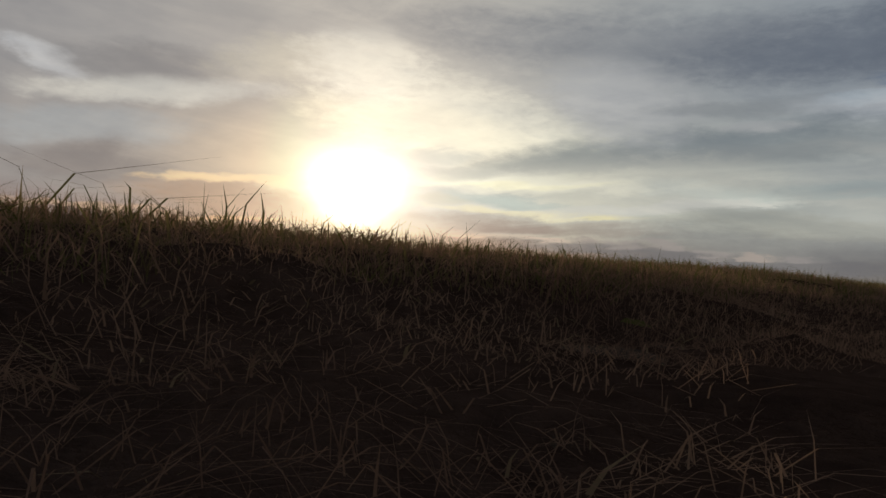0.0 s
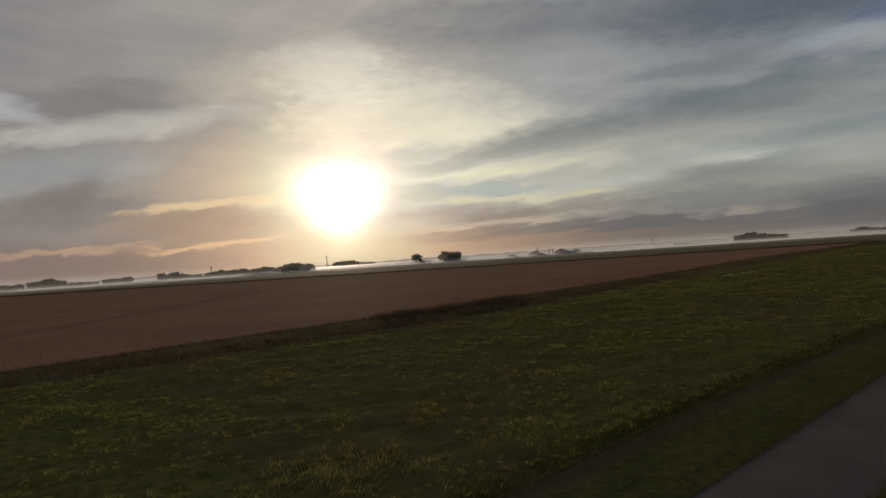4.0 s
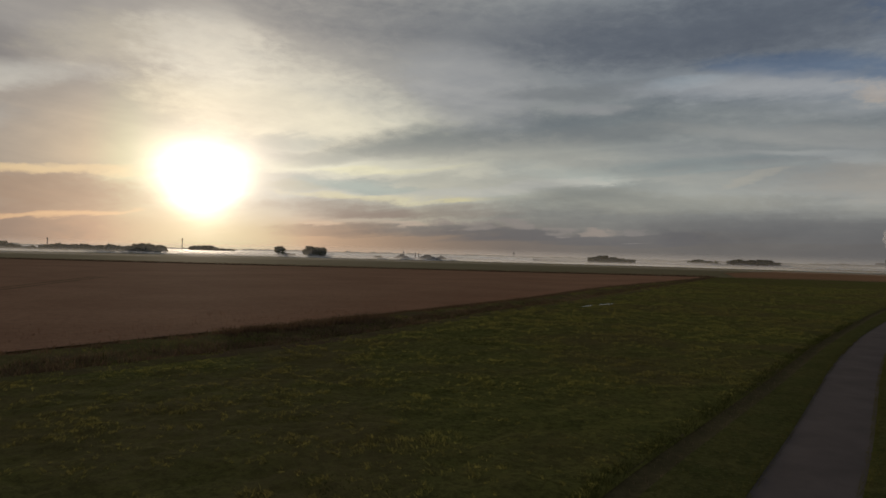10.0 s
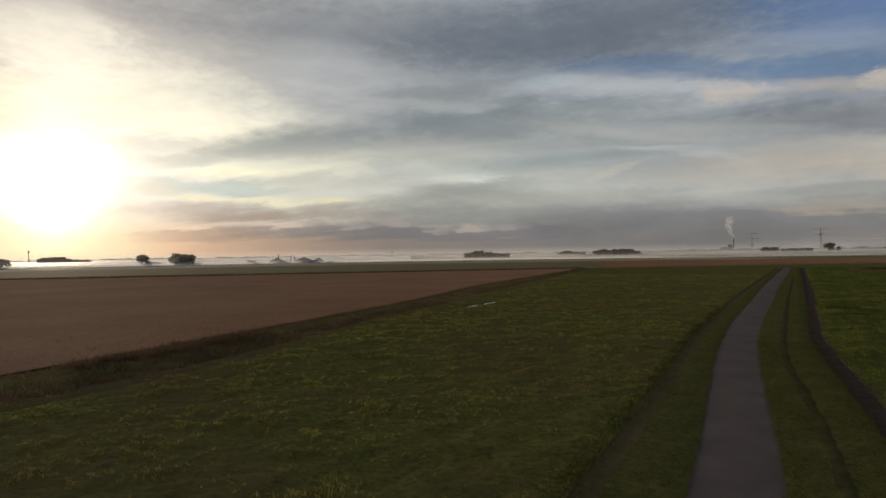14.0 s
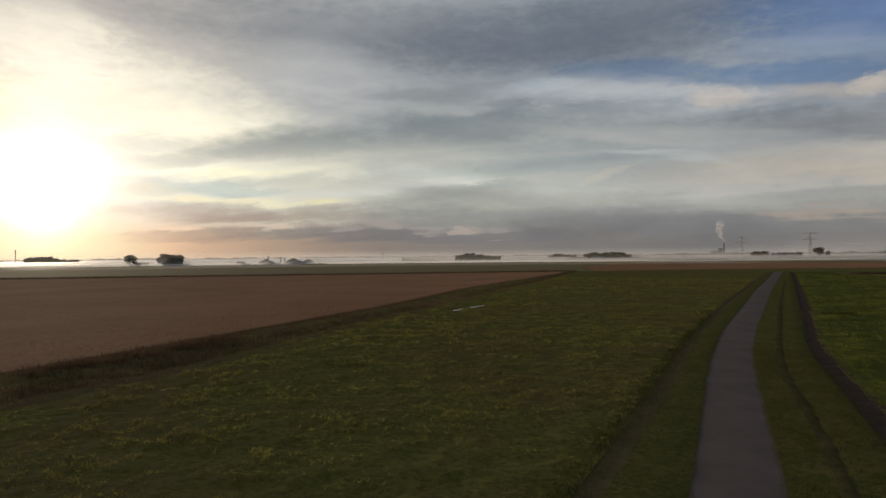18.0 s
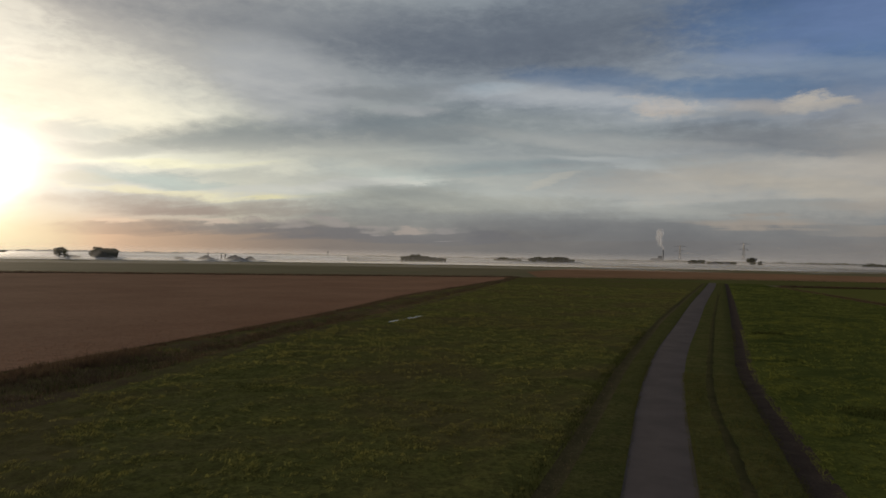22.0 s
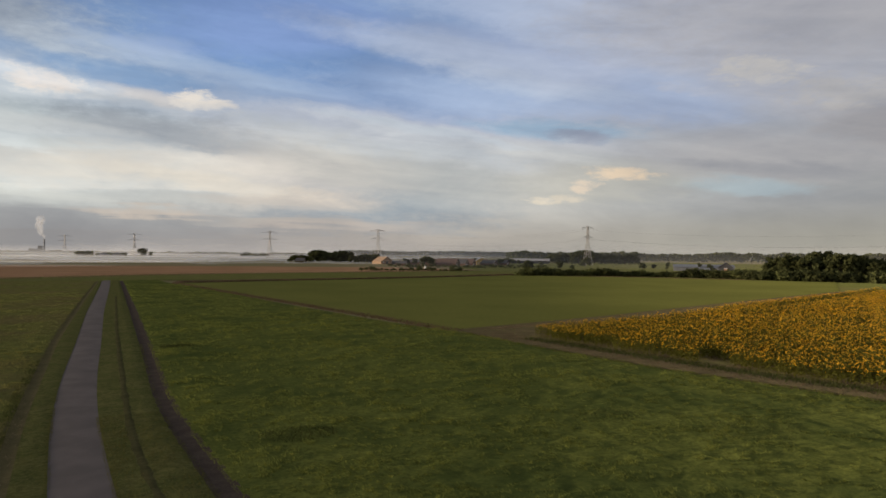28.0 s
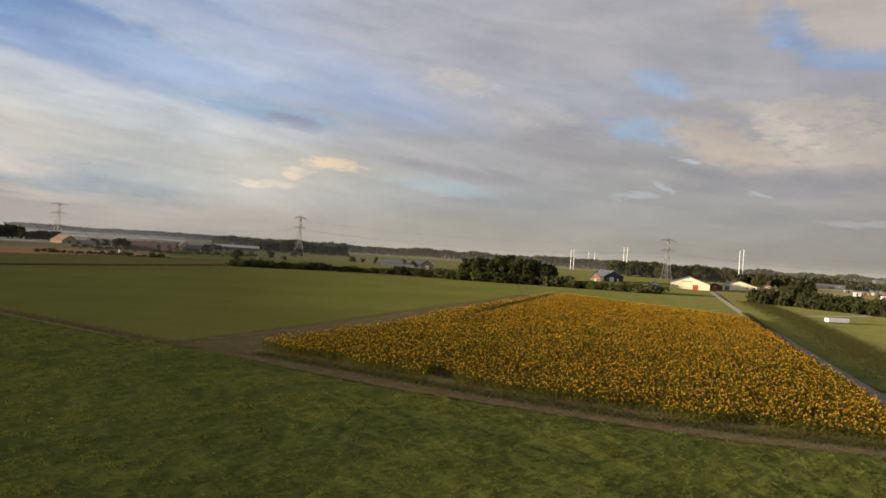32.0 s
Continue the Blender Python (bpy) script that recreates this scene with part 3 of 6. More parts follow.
def mesh_object(name, verts, faces, mat, parent=None, smooth=True):
    me = bpy.data.meshes.new(name)
    me.from_pydata(verts if isinstance(verts, list) else verts.tolist(), [], faces)
    for m in (mat if isinstance(mat, (list, tuple)) else [mat]):
        me.materials.append(m)
    if smooth:
        me.polygons.foreach_set("use_smooth", [True] * len(me.polygons))
    ob = new(name, me)
    ob.parent = parent
    return ob


def meadow_height(x, y):
    """Tussocky grass, rougher west of the path than east of it."""
    rough = np.where(np.asarray(x) < -3, 1.0, 0.72)
    return 0.11 + rough * (0.07 * bumps(x, y, 3.1, 1) + 0.065 * bumps(x, y, 1.3, 2) + 0.06 * bumps(x, y, 0.48, 3))


def strip(name, left, right, ys, across, height, mat):
    """A sheet between two lines along the road."""
    ys = np.asarray(ys, float)
    u = np.linspace(0, 1, across)
    x = left(ys)[:, None] * (1 - u) + right(ys)[:, None] * u
    y = np.repeat(ys[:, None], across, 1)
    z = height(x, y, u[None, :] + 0 * x)
    n = across
    faces = [(r * n + k, r * n + k + 1, (r + 1) * n + k + 1, (r + 1) * n + k) for r in range(len(ys) - 1) for k in range(n - 1)]
    return mesh_object(name, np.stack([x, y, z], -1).reshape(-1, 3), faces, mat)


def shift(f, dx):
    return lambda y: f(y) + dx


def steps(*parts):
    out = []
    for a, b, s in parts:
        out += list(np.arange(a, b, s))
    return np.array(out + [parts[-1][1]])


FINE = steps((-80, -20, 2), (-20, 60, 0.27), (60, 100, 0.5), (100, 150, 1.0), (150, 300, 2.5))
NEAR = steps((-80, -20, 2), (-20, 70, 0.5), (70, 140, 1.0), (140, 300, 2.5))

# ---- ground ----
ring = [(4800 * math.sin(i * math.tau / 96), 4800 * math.cos(i * math.tau / 96), -0.16) for i in range(96)]
tagged(mesh_object("ground", ring, [tuple(reversed(range(96)))], M_FAR_FIELD), "flat misty farmland reaching to the horizon", "ground", kind="structure")


def verge_height(u):
    """The cross section of the verge: a low hump towards the dirt track."""
    return 0.05 + 0.05 * np.sin(u * math.pi) + 0.05 * np.exp(-((u - 0.74) / 0.16) ** 2) - 0.08 * np.clip((u - 0.92) / 0.08, 0, 1)


def verge_bump(x, y, u):
    return np.sin(np.clip(u, 0, 1) * math.pi) * (0.035 * bumps(x, y, 0.9, 6) + 0.018 * bumps(x, y, 0.45, 16))


def bank_height(u):
    """The cross section from grain field to meadow: a low bank, then the ditch."""
    return 0.15 + 0.24 * np.exp(-((u - 0.34) / 0.15) ** 2) - 0.19 * np.exp(-((u - 0.70) / 0.13) ** 2) - 0.22 * np.clip((u - 0.90) / 0.1, 0, 1)


def bank_z(x, y):
    return bank_height(np.clip((x - FIELD(y) + 0.5) / (DITCH(y) - FIELD(y) + 1.0), 0, 1))


def edge_fade(u, lo=0.0, hi=0.0):
    return np.minimum(1, np.minimum((u + lo) / 0.05, (1 - u + hi) / 0.05))


tagged(strip("meadow_west", DITCH, STRIP, FINE, 150, lambda x, y, u: np.clip(edge_fade(u), 0, 1) * meadow_height(x, y) + 0.01, M_PASTURE), "rough tussocky green meadow beside the asphalt path", "meadow", kind="structure")
tagged(strip("meadow_east", shift(TRACK, 0.62), EAST, FINE, 180, lambda x, y, u: np.clip(edge_fade(u), 0, 1) * meadow_height(x, y) + 0.01, M_MEADOW), "lush uneven green meadow beside the dirt track", "meadow", kind="structure")
tagged(strip("soil_strip", shift(STRIP, -0.2), shift(STRIP, 1.0), NEAR, 6, lambda x, y, u: 0.03 - 0.10 * np.sin(u * math.pi) + 0.02 * bumps(x, y, 0.8), M_RUT), "dark worn rut of bare soil along the verge", "rut", kind="structure")
tagged(strip("verge_west", shift(STRIP, 0.9), shift(ROAD, -1.45), NEAR, 16, lambda x, y, u: 0.05 + 0.04 * np.sin(u * math.pi) + 0.03 * np.sin(u * math.pi) * bumps(x, y, 0.9, 5), M_VERGE), "narrow mown grass verge along the path", "verge", kind="structure")
tagged(strip("road", shift(ROAD, -1.5), shift(ROAD, 1.5), NEAR, 13, lambda x, y, u: 0.03 + 0.03 * np.sin(u * math.pi), M_ASPHALT), "narrow grey asphalt farm path with worn edges", "road", kind="structure")
tagged(strip("verge_east", shift(ROAD, 1.45), shift(TRACK, -0.5), NEAR, 34, lambda x, y, u: verge_height(u) + verge_bump(x, y, u), M_VERGE), "dry mown grass verge between path and dirt track", "verge", kind="structure")


def over_verge(x, y):
    left, right = ROAD(y) + 1.45, TRACK(y) - 0.5
    u = (x - left) / np.maximum(right - left, 0.1)
    return np.where((u > 0) & (u < 1), verge_height(np.clip(u, 0, 1)) + verge_bump(x, y, u), 0.0)


def litter_edge(y):
    return TRACK(y) - 0.42 + 0.7 * np.clip((-2.4 - np.asarray(y, float)) / 1.0, 0, 1) * np.clip((np.asarray(y, float) + 8.5) / 1.0, 0, 1) + 0.05 * bumps(np.asarray(y, float), 0.0, 0.16, 17)


def litter_lumps(x, y):
    return 0.022 * bumps(x, y, 0.19, 11) + 0.012 * bumps(x, y, 0.06, 12)


tagged(strip("litter_bank", shift(TRACK, -1.35), litter_edge, steps((-14, -8, 0.2), (-8, 0, 0.04), (0, 12, 0.2)), 34, lambda x, y, u: np.maximum(over_verge(x, y), 0.012) + 0.004 + np.sin(u * math.pi) ** 0.5 * (litter_lumps(x, y) + 0.02) - 0.05 * (1 - np.clip(np.minimum(u, 1 - u) / 0.06, 0, 1)), M_LITTER), "brown mat of dead grass beside the track", "litter", kind="structure")
tagged(strip("dirt_track", shift(TRACK, -0.7), shift(TRACK, 0.8), NEAR, 8, lambda x, y, u: 0.02 - 0.03 * np.sin(u * math.pi) + 0.012 * bumps(x, y, 0.5, 7), M_SOIL), "dark bare-soil track beside the asphalt path", "track", kind="structure")
WHEEL = line((-40, 4.2), (-14, 2.9), (-4, 2.25), (0, 1.95), (6, 1.5), (12, 1.25), (22, 0.4), (33, -0.6), (41, -1.9), (51, -3.2), (67, -4.1), (116, -6.4), (200, -9.6))


def rut_half(y):
    return 0.34 + 0.18 * np.clip((9 - np.asarray(y, float)) / 8, 0, 1)


tagged(strip("wheel_rut", lambda v: WHEEL(v) - rut_half(v), lambda v: WHEEL(v) + rut_half(v), NEAR[(NEAR > -40) & (NEAR < 200)], 5, lambda x, y, u: over_verge(x, y) + 0.03 - 0.05 * (2 * u - 1) ** 2 + 0.02 * bumps(x, y, 0.7, 9), M_WHEEL), "faint worn wheel rut in the verge", "rut", kind="structure")
tagged(strip("ditch_bank", shift(FIELD, -0.5), shift(DITCH, 0.5), NEAR, 26, lambda x, y, u: bank_height(u) + (0.12 - 0.10 * np.exp(-((u - 0.70) / 0.2) ** 2)) * bumps(x, y, 1.2, 8), M_BANK), "overgrown ditch bank with brown dead grass", "ditch", kind="structure")


def patch(name, points, z, mat, label, category):
    return tagged(mesh_object(name, [(x, y, z) for x, y in points], [tuple(range(len(points)))], mat), label, category, kind="structure")


patch("grain_field", [(FIELD(y), y) for y in np.linspace(-80, 290, 30)] + [(-170, 228), (-225, 184), (-330, 95), (-440, 0), (-520, -80)], 0.25, M_STUBBLE, "reddish-brown field of ripe grain", "field")
for x0, y0, x1, y1 in ((-58, -14, -150, 60), (-59.8, -15, -152, 58.5)):
    n = Vector((y1 - y0, x0 - x1, 0)).normalized() * 0.22
    patch("field_wheel_track", [(x0 - n.x, y0 - n.y), (x1 - n.x, y1 - n.y), (x1 + n.x, y1 + n.y), (x0 + n.x, y0 + n.y)], 0.262, M_RUT, "dark wheel track through the grain", "wheel track")
patch("tan_field", [(-92, 305), (-70, 330), (0, 372), (120, 408), (215, 440), (180, 525), (80, 560), (-60, 590), (-150, 600), (-135, 420)], 0.05, M_TAN, "tan stubble field beyond the meadows", "field")
patch("far_meadow", [(-98, 292), (2, 297), (104, 305), (185, 340), (215, 440), (120, 408), (0, 372), (-70, 330)], 0.03, M_FAR_GRASS, "strip of green grass beyond the path's end", "meadow")
patch("crop_field", [(40.5, 101), (9.5, 258), (8, 272), (104, 301), (186, 335), (236, 297), (262, 262), (300, 226), (215, 163), (137, 135.5), (78, 113), (46, 103)], 0.09, M_CROP, "smooth even field of young green crop", "field")
patch("trodden_path", [(41.5, 96.5), (44, 78), (47, 62), (51, 50), (56.3, 34), (63, 22), (77, 5), (98, -20), (104, -18), (82, 8), (69, 19), (60, 36), (55, 52), (51.5, 70), (48.5, 88), (49.5, 91), (84, 101.6), (152, 131.6), (216, 159), (215, 163.4), (137, 136), (78, 113.4), (46, 103.4), (40, 101.4)], 0.06, M_PATH_TAN, "trodden dry path round the sunflower field", "path")
patch("sunflower_ground", [(46.8, 90), (50.6, 70), (54.4, 52), (60, 36), (69.5, 16.5), (92, 25.6), (141, 47), (228, 85.6), (232, 158), (216, 160), (152, 132), (84, 102)], 0.07, M_BANK, "weedy soil under the sunflowers", "field")
patch("field_road", [(39, 1.4), (79, 18.7), (103, 28.9), (133, 42.2), (161, 54.3), (201, 72.1), (281, 106.2), (424, 166), (425, 163.6), (282, 104), (202, 69.9), (162, 52.1), (134, 40), (104, 26.7), (80, 16.5), (40, -0.8)], 0.08, M_CONCRETE, "straight grey concrete field road", "road")
patch("barn_meadow", [(234, 86), (430, 167), (400, 200), (330, 160), (322, 222), (290, 240), (205, 162), (214, 158)], 0.05, M_FAR_GRASS, "green grass between sunflowers and barns", "meadow")
patch("roadside_meadow", [(62, 12), (69, 16.5), (92, 26), (141, 47.5), (206, 76), (232, 87.4), (246, 93), (281, 106), (201, 71.9), (161, 54.1), (133, 42), (103, 28.7), (79, 18.5)], 0.075, M_FAR_GRASS, "grass strip between sunflowers and field road", "meadow")
patch("farm_lane", [(236, 74), (262, 73), (300, 62), (330, 58), (330, 60.5), (300, 64.8), (262, 76), (236, 77)], 0.07, M_CONCRETE, "pale farm lane across the meadow", "lane")
patch("side_meadow", [(104, 26.5), (134, 39.8), (162, 51.9), (202, 69.7), (282, 103.8), (430, 163), (560, 190), (600, 60), (330, -40), (150, -40)], 0.05, M_FAR_GRASS, "bright green meadow beyond the field road", "meadow")
patch("east_farmland", [(186, 341), (300, 228), (323, 225), (335, 155), (440, 170), (900, 300), (800, 900), (300, 760), (216, 440)], 0.02, M_FAR_GRASS, "green pastures round the village", "pasture")

# ---- builders ----
class Shape:
    """Gathers boxes, bars and sheets for one mesh."""

    def __init__(self):
        self.v, self.f = [], []

    def add(self, verts, faces):
        n = len(self.v)
        self.v += [tuple(p) for p in verts]
        self.f += [tuple(i + n for i in face) for face in faces]
        return self

    def box(self, x0, x1, y0, y1, z0, z1):
        p = [(x, y, z) for z in (z0, z1) for x, y in ((x0, y0), (x1, y0), (x1, y1), (x0, y1))]
        return self.add(p, [(3, 2, 1, 0), (4, 5, 6, 7), (0, 1, 5, 4), (1, 2, 6, 5), (2, 3, 7, 6), (3, 0, 4, 7)])

    def bar(self, a, b, r0, r1=None, sides=4):
        """A tapered bar from a to b."""
        a, b = Vector(a), Vector(b)
        r1 = r0 if r1 is None else r1
        w = (b - a).normalized()
        s = w.cross((0, 0, 1)) if abs(w.z) < 0.95 else w.cross((1, 0, 0))
        s.normalize()
        t = w.cross(s)
        ring = [math.tau * (i + 0.5) / sides for i in range(sides)]
        p = [a + (s * math.cos(q) + t * math.sin(q)) * r0 for q in ring] + [b + (s * math.cos(q) + t * math.sin(q)) * r1 for q in ring]
        faces = [(i, (i + 1) % sides, sides + (i + 1) % sides, sides + i) for i in range(sides)]
        return self.add(p, faces + [tuple(reversed(range(sides))), tuple(range(sides, 2 * sides))])

    def prism(self, outline, y0, y1):
        """An outline in x and z, drawn out along y."""
        n = len(outline)
        p = [(x, y0, z) for x, z in outline] + [(x, y1, z) for x, z in outline]
        faces = [(i, (i + 1) % n, n + (i + 1) % n, n + i) for i in range(n)]
        return self.add(p, faces + [tuple(reversed(range(n))), tuple(range(n, 2 * n))])


def part(name, shape, mat, parent=None, label="", smooth=False):
    ob = mesh_object(name, shape.v, shape.f, mat, parent, smooth)
    return tagged(ob, label)


def thing(name, label, category, group="", m=None):
    ob = tagged(new(name), label, category, group)
    ob.empty_display_size = 0.2
    if m is not None:
        ob.matrix_basis = m
    return ob


def soup(name, verts, faces_per, mat, parent=None, label=""):
    """A mesh out of arrays: verts in runs of faces_per corners, each run one face."""
    verts = np.asarray(verts, np.float32).reshape(-1, 3)
    n = len(verts) // faces_per
    me = bpy.data.meshes.new(name)
    me.vertices.add(len(verts))
    me.vertices.foreach_set("co", verts.ravel())
    me.loops.add(len(verts))
    me.loops.foreach_set("vertex_index", np.arange(len(verts), dtype=np.int32))
    me.polygons.add(n)
    me.polygons.foreach_set("loop_start", np.arange(0, len(verts), faces_per, dtype=np.int32))
    me.update(calc_edges=True)
    me.materials.append(mat)
    ob = new(name, me)
    ob.parent = parent
    return tagged(ob, label)


M_STEEL = material("galvanised_steel", [(0.19, 0.185, 0.18), (0.26, 0.25, 0.24), (0.14, 0.135, 0.13)], 0.5, rough=0.6, spec=0.4)
M_CABLE = material("cable_metal", [(0.10, 0.10, 0.11), (0.13, 0.13, 0.14), (0.08, 0.08, 0.08)], 0.5, rough=0.5)
M_WHITE = material("white_paint", [(0.72, 0.71, 0.69), (0.80, 0.79, 0.77), (0.6, 0.59, 0.57)], 0.3, rough=0.5, spec=0.3)
M_CREAM = material("cream_cladding", [(0.78, 0.67, 0.45), (0.85, 0.75, 0.52), (0.66, 0.56, 0.38)], 0.2, fine=1.5, fine_mix=0.3)
M_ORANGE_WALL = material("ochre_cladding", [(0.25, 0.165, 0.10), (0.29, 0.19, 0.115), (0.20, 0.13, 0.085)], 0.3, fine=2.0)
M_YELLOW_WALL = material("yellow_cladding", [(0.42, 0.30, 0.12), (0.48, 0.35, 0.15), (0.33, 0.24, 0.10)], 0.3, fine=2.0)
M_ROOF_PALE = material("pale_roof_sheets", [(0.30, 0.29, 0.28), (0.37, 0.36, 0.35), (0.22, 0.21, 0.20)], 0.4, fine=3.0)
M_BRICK = material("red_brick", [(0.092, 0.052, 0.040), (0.12, 0.066, 0.050), (0.066, 0.040, 0.033)], 0.6, fine=5.0)
M_ROOF_RED = material("red_roof_tiles", [(0.072, 0.045, 0.038), (0.096, 0.056, 0.044), (0.052, 0.036, 0.032)], 0.8, fine=4.0)
M_ROOF_GREY = material("grey_roof_sheets", [(0.12, 0.127, 0.14), (0.165, 0.172, 0.185), (0.085, 0.09, 0.098)], 0.4, fine=3.0, rough=0.6)
M_ROOF_DARK = material("dark_roof", [(0.05, 0.05, 0.055), (0.075, 0.072, 0.075), (0.035, 0.035, 0.04)], 0.5, fine=3.0)
M_RED = material("red_door_paint", [(0.42, 0.05, 0.03), (0.5, 0.07, 0.04), (0.3, 0.04, 0.03)], 0.5, rough=0.5)
M_GLASS = material("dark_window_glass", [(0.03, 0.035, 0.04), (0.045, 0.05, 0.06), (0.02, 0.022, 0.025)], 0.5, rough=0.12, spec=0.5)
M_TIMBER = material("timber", [(0.30, 0.17, 0.09), (0.38, 0.23, 0.13), (0.2, 0.11, 0.06)], 0.7, fine=6.0)
M_BLADE = material("grass_blades", [(0.070, 0.074, 0.023), (0.104, 0.102, 0.031), (0.082, 0.066, 0.031)], 0.3, fine=1.3, fine_mix=0.4, through=0.28, matt=0.95)
M_SOD = material("meadow_blades", [(0.155, 0.176, 0.040), (0.242, 0.257, 0.056), (0.096, 0.106, 0.028)], 0.6, fine=3.2, fine_mix=0.7, through=0.28, drift=((0.088, 0.108, 0.031), 0.09, 0.5), matt=0.97)
M_SOD_OLIVE = material("olive_blades", [(0.182, 0.188, 0.055), (0.246, 0.242, 0.070), (0.120, 0.114, 0.041)], 0.6, fine=3.2, fine_mix=0.7, through=0.28, drift=((0.140, 0.112, 0.050), 0.07, 0.45), matt=1.0)
M_WEED_SHADE = material("dark_weeds_and_shade", [(0.058, 0.066, 0.022), (0.086, 0.094, 0.029), (0.040, 0.046, 0.017)], 0.6, fine=4.0, matt=1.0, through=0.15)
M_OLD = material("dead_grass", [(0.19, 0.118, 0.082), (0.32, 0.21, 0.142), (0.085, 0.053, 0.038)], 3.0, fine=30.0, matt=0.9, through=0.45)
M_FINE = material("fine_grass", [(0.090, 0.097, 0.031), (0.150, 0.140, 0.050), (0.060, 0.047, 0.024)], 2.2, fine=14.0, fine_mix=0.6, matt=0.9, through=0.36, drift=((0.19, 0.125, 0.075), 1.1, 0.6))
M_DRY = material("dry_grass", [(0.17, 0.125, 0.075), (0.25, 0.19, 0.115), (0.075, 0.055, 0.035)], 0.4, fine=3.0, matt=1.0, through=0.2)
M_REED = material("dead_weeds", [(0.125, 0.086, 0.056), (0.18, 0.126, 0.08), (0.076, 0.056, 0.036)], 0.3, fine=2.0, matt=1.0, through=0.15)
M_STALK = material("sunflower_stalks", [(0.104, 0.104, 0.019), (0.142, 0.136, 0.026), (0.064, 0.064, 0.013)], 0.3, fine=2.0, matt=1.0, through=0.3)
M_PETAL = material("sunflower_petals", [(0.95, 0.50, 0.014), (0.97, 0.60, 0.030), (0.70, 0.33, 0.011)], 0.15, fine=3.0, matt=1.0, through=0.3)
M_SEED = material("sunflower_seeds", [(0.22, 0.13, 0.03), (0.30, 0.18, 0.045), (0.12, 0.07, 0.02)], 0.5, fine=5.0, matt=1.0)


def water_material():
    m = bpy.data.materials.new("ditch_water")
    m.use_nodes = True
    g = Graph(m.node_tree)
    ripple = g.noise(g.node("ShaderNodeTexCoord").outputs["Object"], 1.8, 4.0)
    bump = g.node("ShaderNodeBump", {"Strength": 0.04, "Distance": 0.05, "Height": ripple}).outputs[0]
    s = g.node("ShaderNodeBsdfPrincipled", {"Base Color": rgb(0.02, 0.025, 0.02), "Roughness": 0.25, "Specular IOR Level": 0.5, "Normal": bump})
    g.node("ShaderNodeOutputMaterial", {0: s.outputs[0]})
    return m


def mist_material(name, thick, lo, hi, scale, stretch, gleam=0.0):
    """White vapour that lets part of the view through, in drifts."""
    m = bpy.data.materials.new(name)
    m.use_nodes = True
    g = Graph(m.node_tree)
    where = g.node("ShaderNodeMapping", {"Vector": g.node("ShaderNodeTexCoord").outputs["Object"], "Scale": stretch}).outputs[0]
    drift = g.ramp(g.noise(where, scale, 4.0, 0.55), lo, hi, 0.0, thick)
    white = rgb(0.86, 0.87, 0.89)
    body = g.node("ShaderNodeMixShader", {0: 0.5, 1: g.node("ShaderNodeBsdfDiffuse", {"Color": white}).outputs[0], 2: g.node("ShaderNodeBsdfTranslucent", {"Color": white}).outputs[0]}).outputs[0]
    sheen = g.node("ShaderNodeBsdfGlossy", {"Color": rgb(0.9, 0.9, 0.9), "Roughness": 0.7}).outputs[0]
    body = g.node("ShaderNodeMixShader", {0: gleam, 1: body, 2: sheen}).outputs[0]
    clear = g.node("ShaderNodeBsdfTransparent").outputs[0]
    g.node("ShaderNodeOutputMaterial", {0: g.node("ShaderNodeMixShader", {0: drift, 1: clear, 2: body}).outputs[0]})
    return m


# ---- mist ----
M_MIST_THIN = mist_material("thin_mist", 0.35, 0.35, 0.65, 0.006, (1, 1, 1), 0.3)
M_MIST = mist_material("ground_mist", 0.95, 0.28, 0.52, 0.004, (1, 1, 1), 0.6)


def mist_sheet(name, az0, az1, near, far, z, mat, wave=60.0, seed=1):
    n, rows = 60, 7
    verts, faces = [], []
    for i in range(n + 1):
        az = radians(az0 + (az1 - az0) * i / n)
        edge = near + wave * float(bumps(az * 40, 0.0, 3.0, seed)) + wave * 0.5 * float(bumps(az * 40, 0.0, 0.9, seed + 1))
        for k in range(rows):
            d = edge + (far - edge) * (k / (rows - 1)) ** 2
            verts.append((d * math.sin(az), d * math.cos(az), z * min(1.0, 0.15 + 2.5 * k / (rows - 1))))
    for i in range(n):
        for k in range(rows - 1):
            a = i * rows + k
            faces.append((a, a + 1, a + rows + 1, a + rows))
    ob = mesh_object(name, verts, faces, mat)
    return tagged(ob, "white ground mist lying over the distant fields", "mist", kind="stuff")


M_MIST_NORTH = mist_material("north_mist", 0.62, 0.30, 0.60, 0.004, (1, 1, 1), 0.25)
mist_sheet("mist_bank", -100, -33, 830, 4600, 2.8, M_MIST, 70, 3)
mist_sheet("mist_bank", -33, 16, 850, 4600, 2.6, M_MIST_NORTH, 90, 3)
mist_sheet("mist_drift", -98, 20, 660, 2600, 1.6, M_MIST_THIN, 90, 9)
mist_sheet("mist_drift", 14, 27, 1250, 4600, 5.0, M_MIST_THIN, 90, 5)

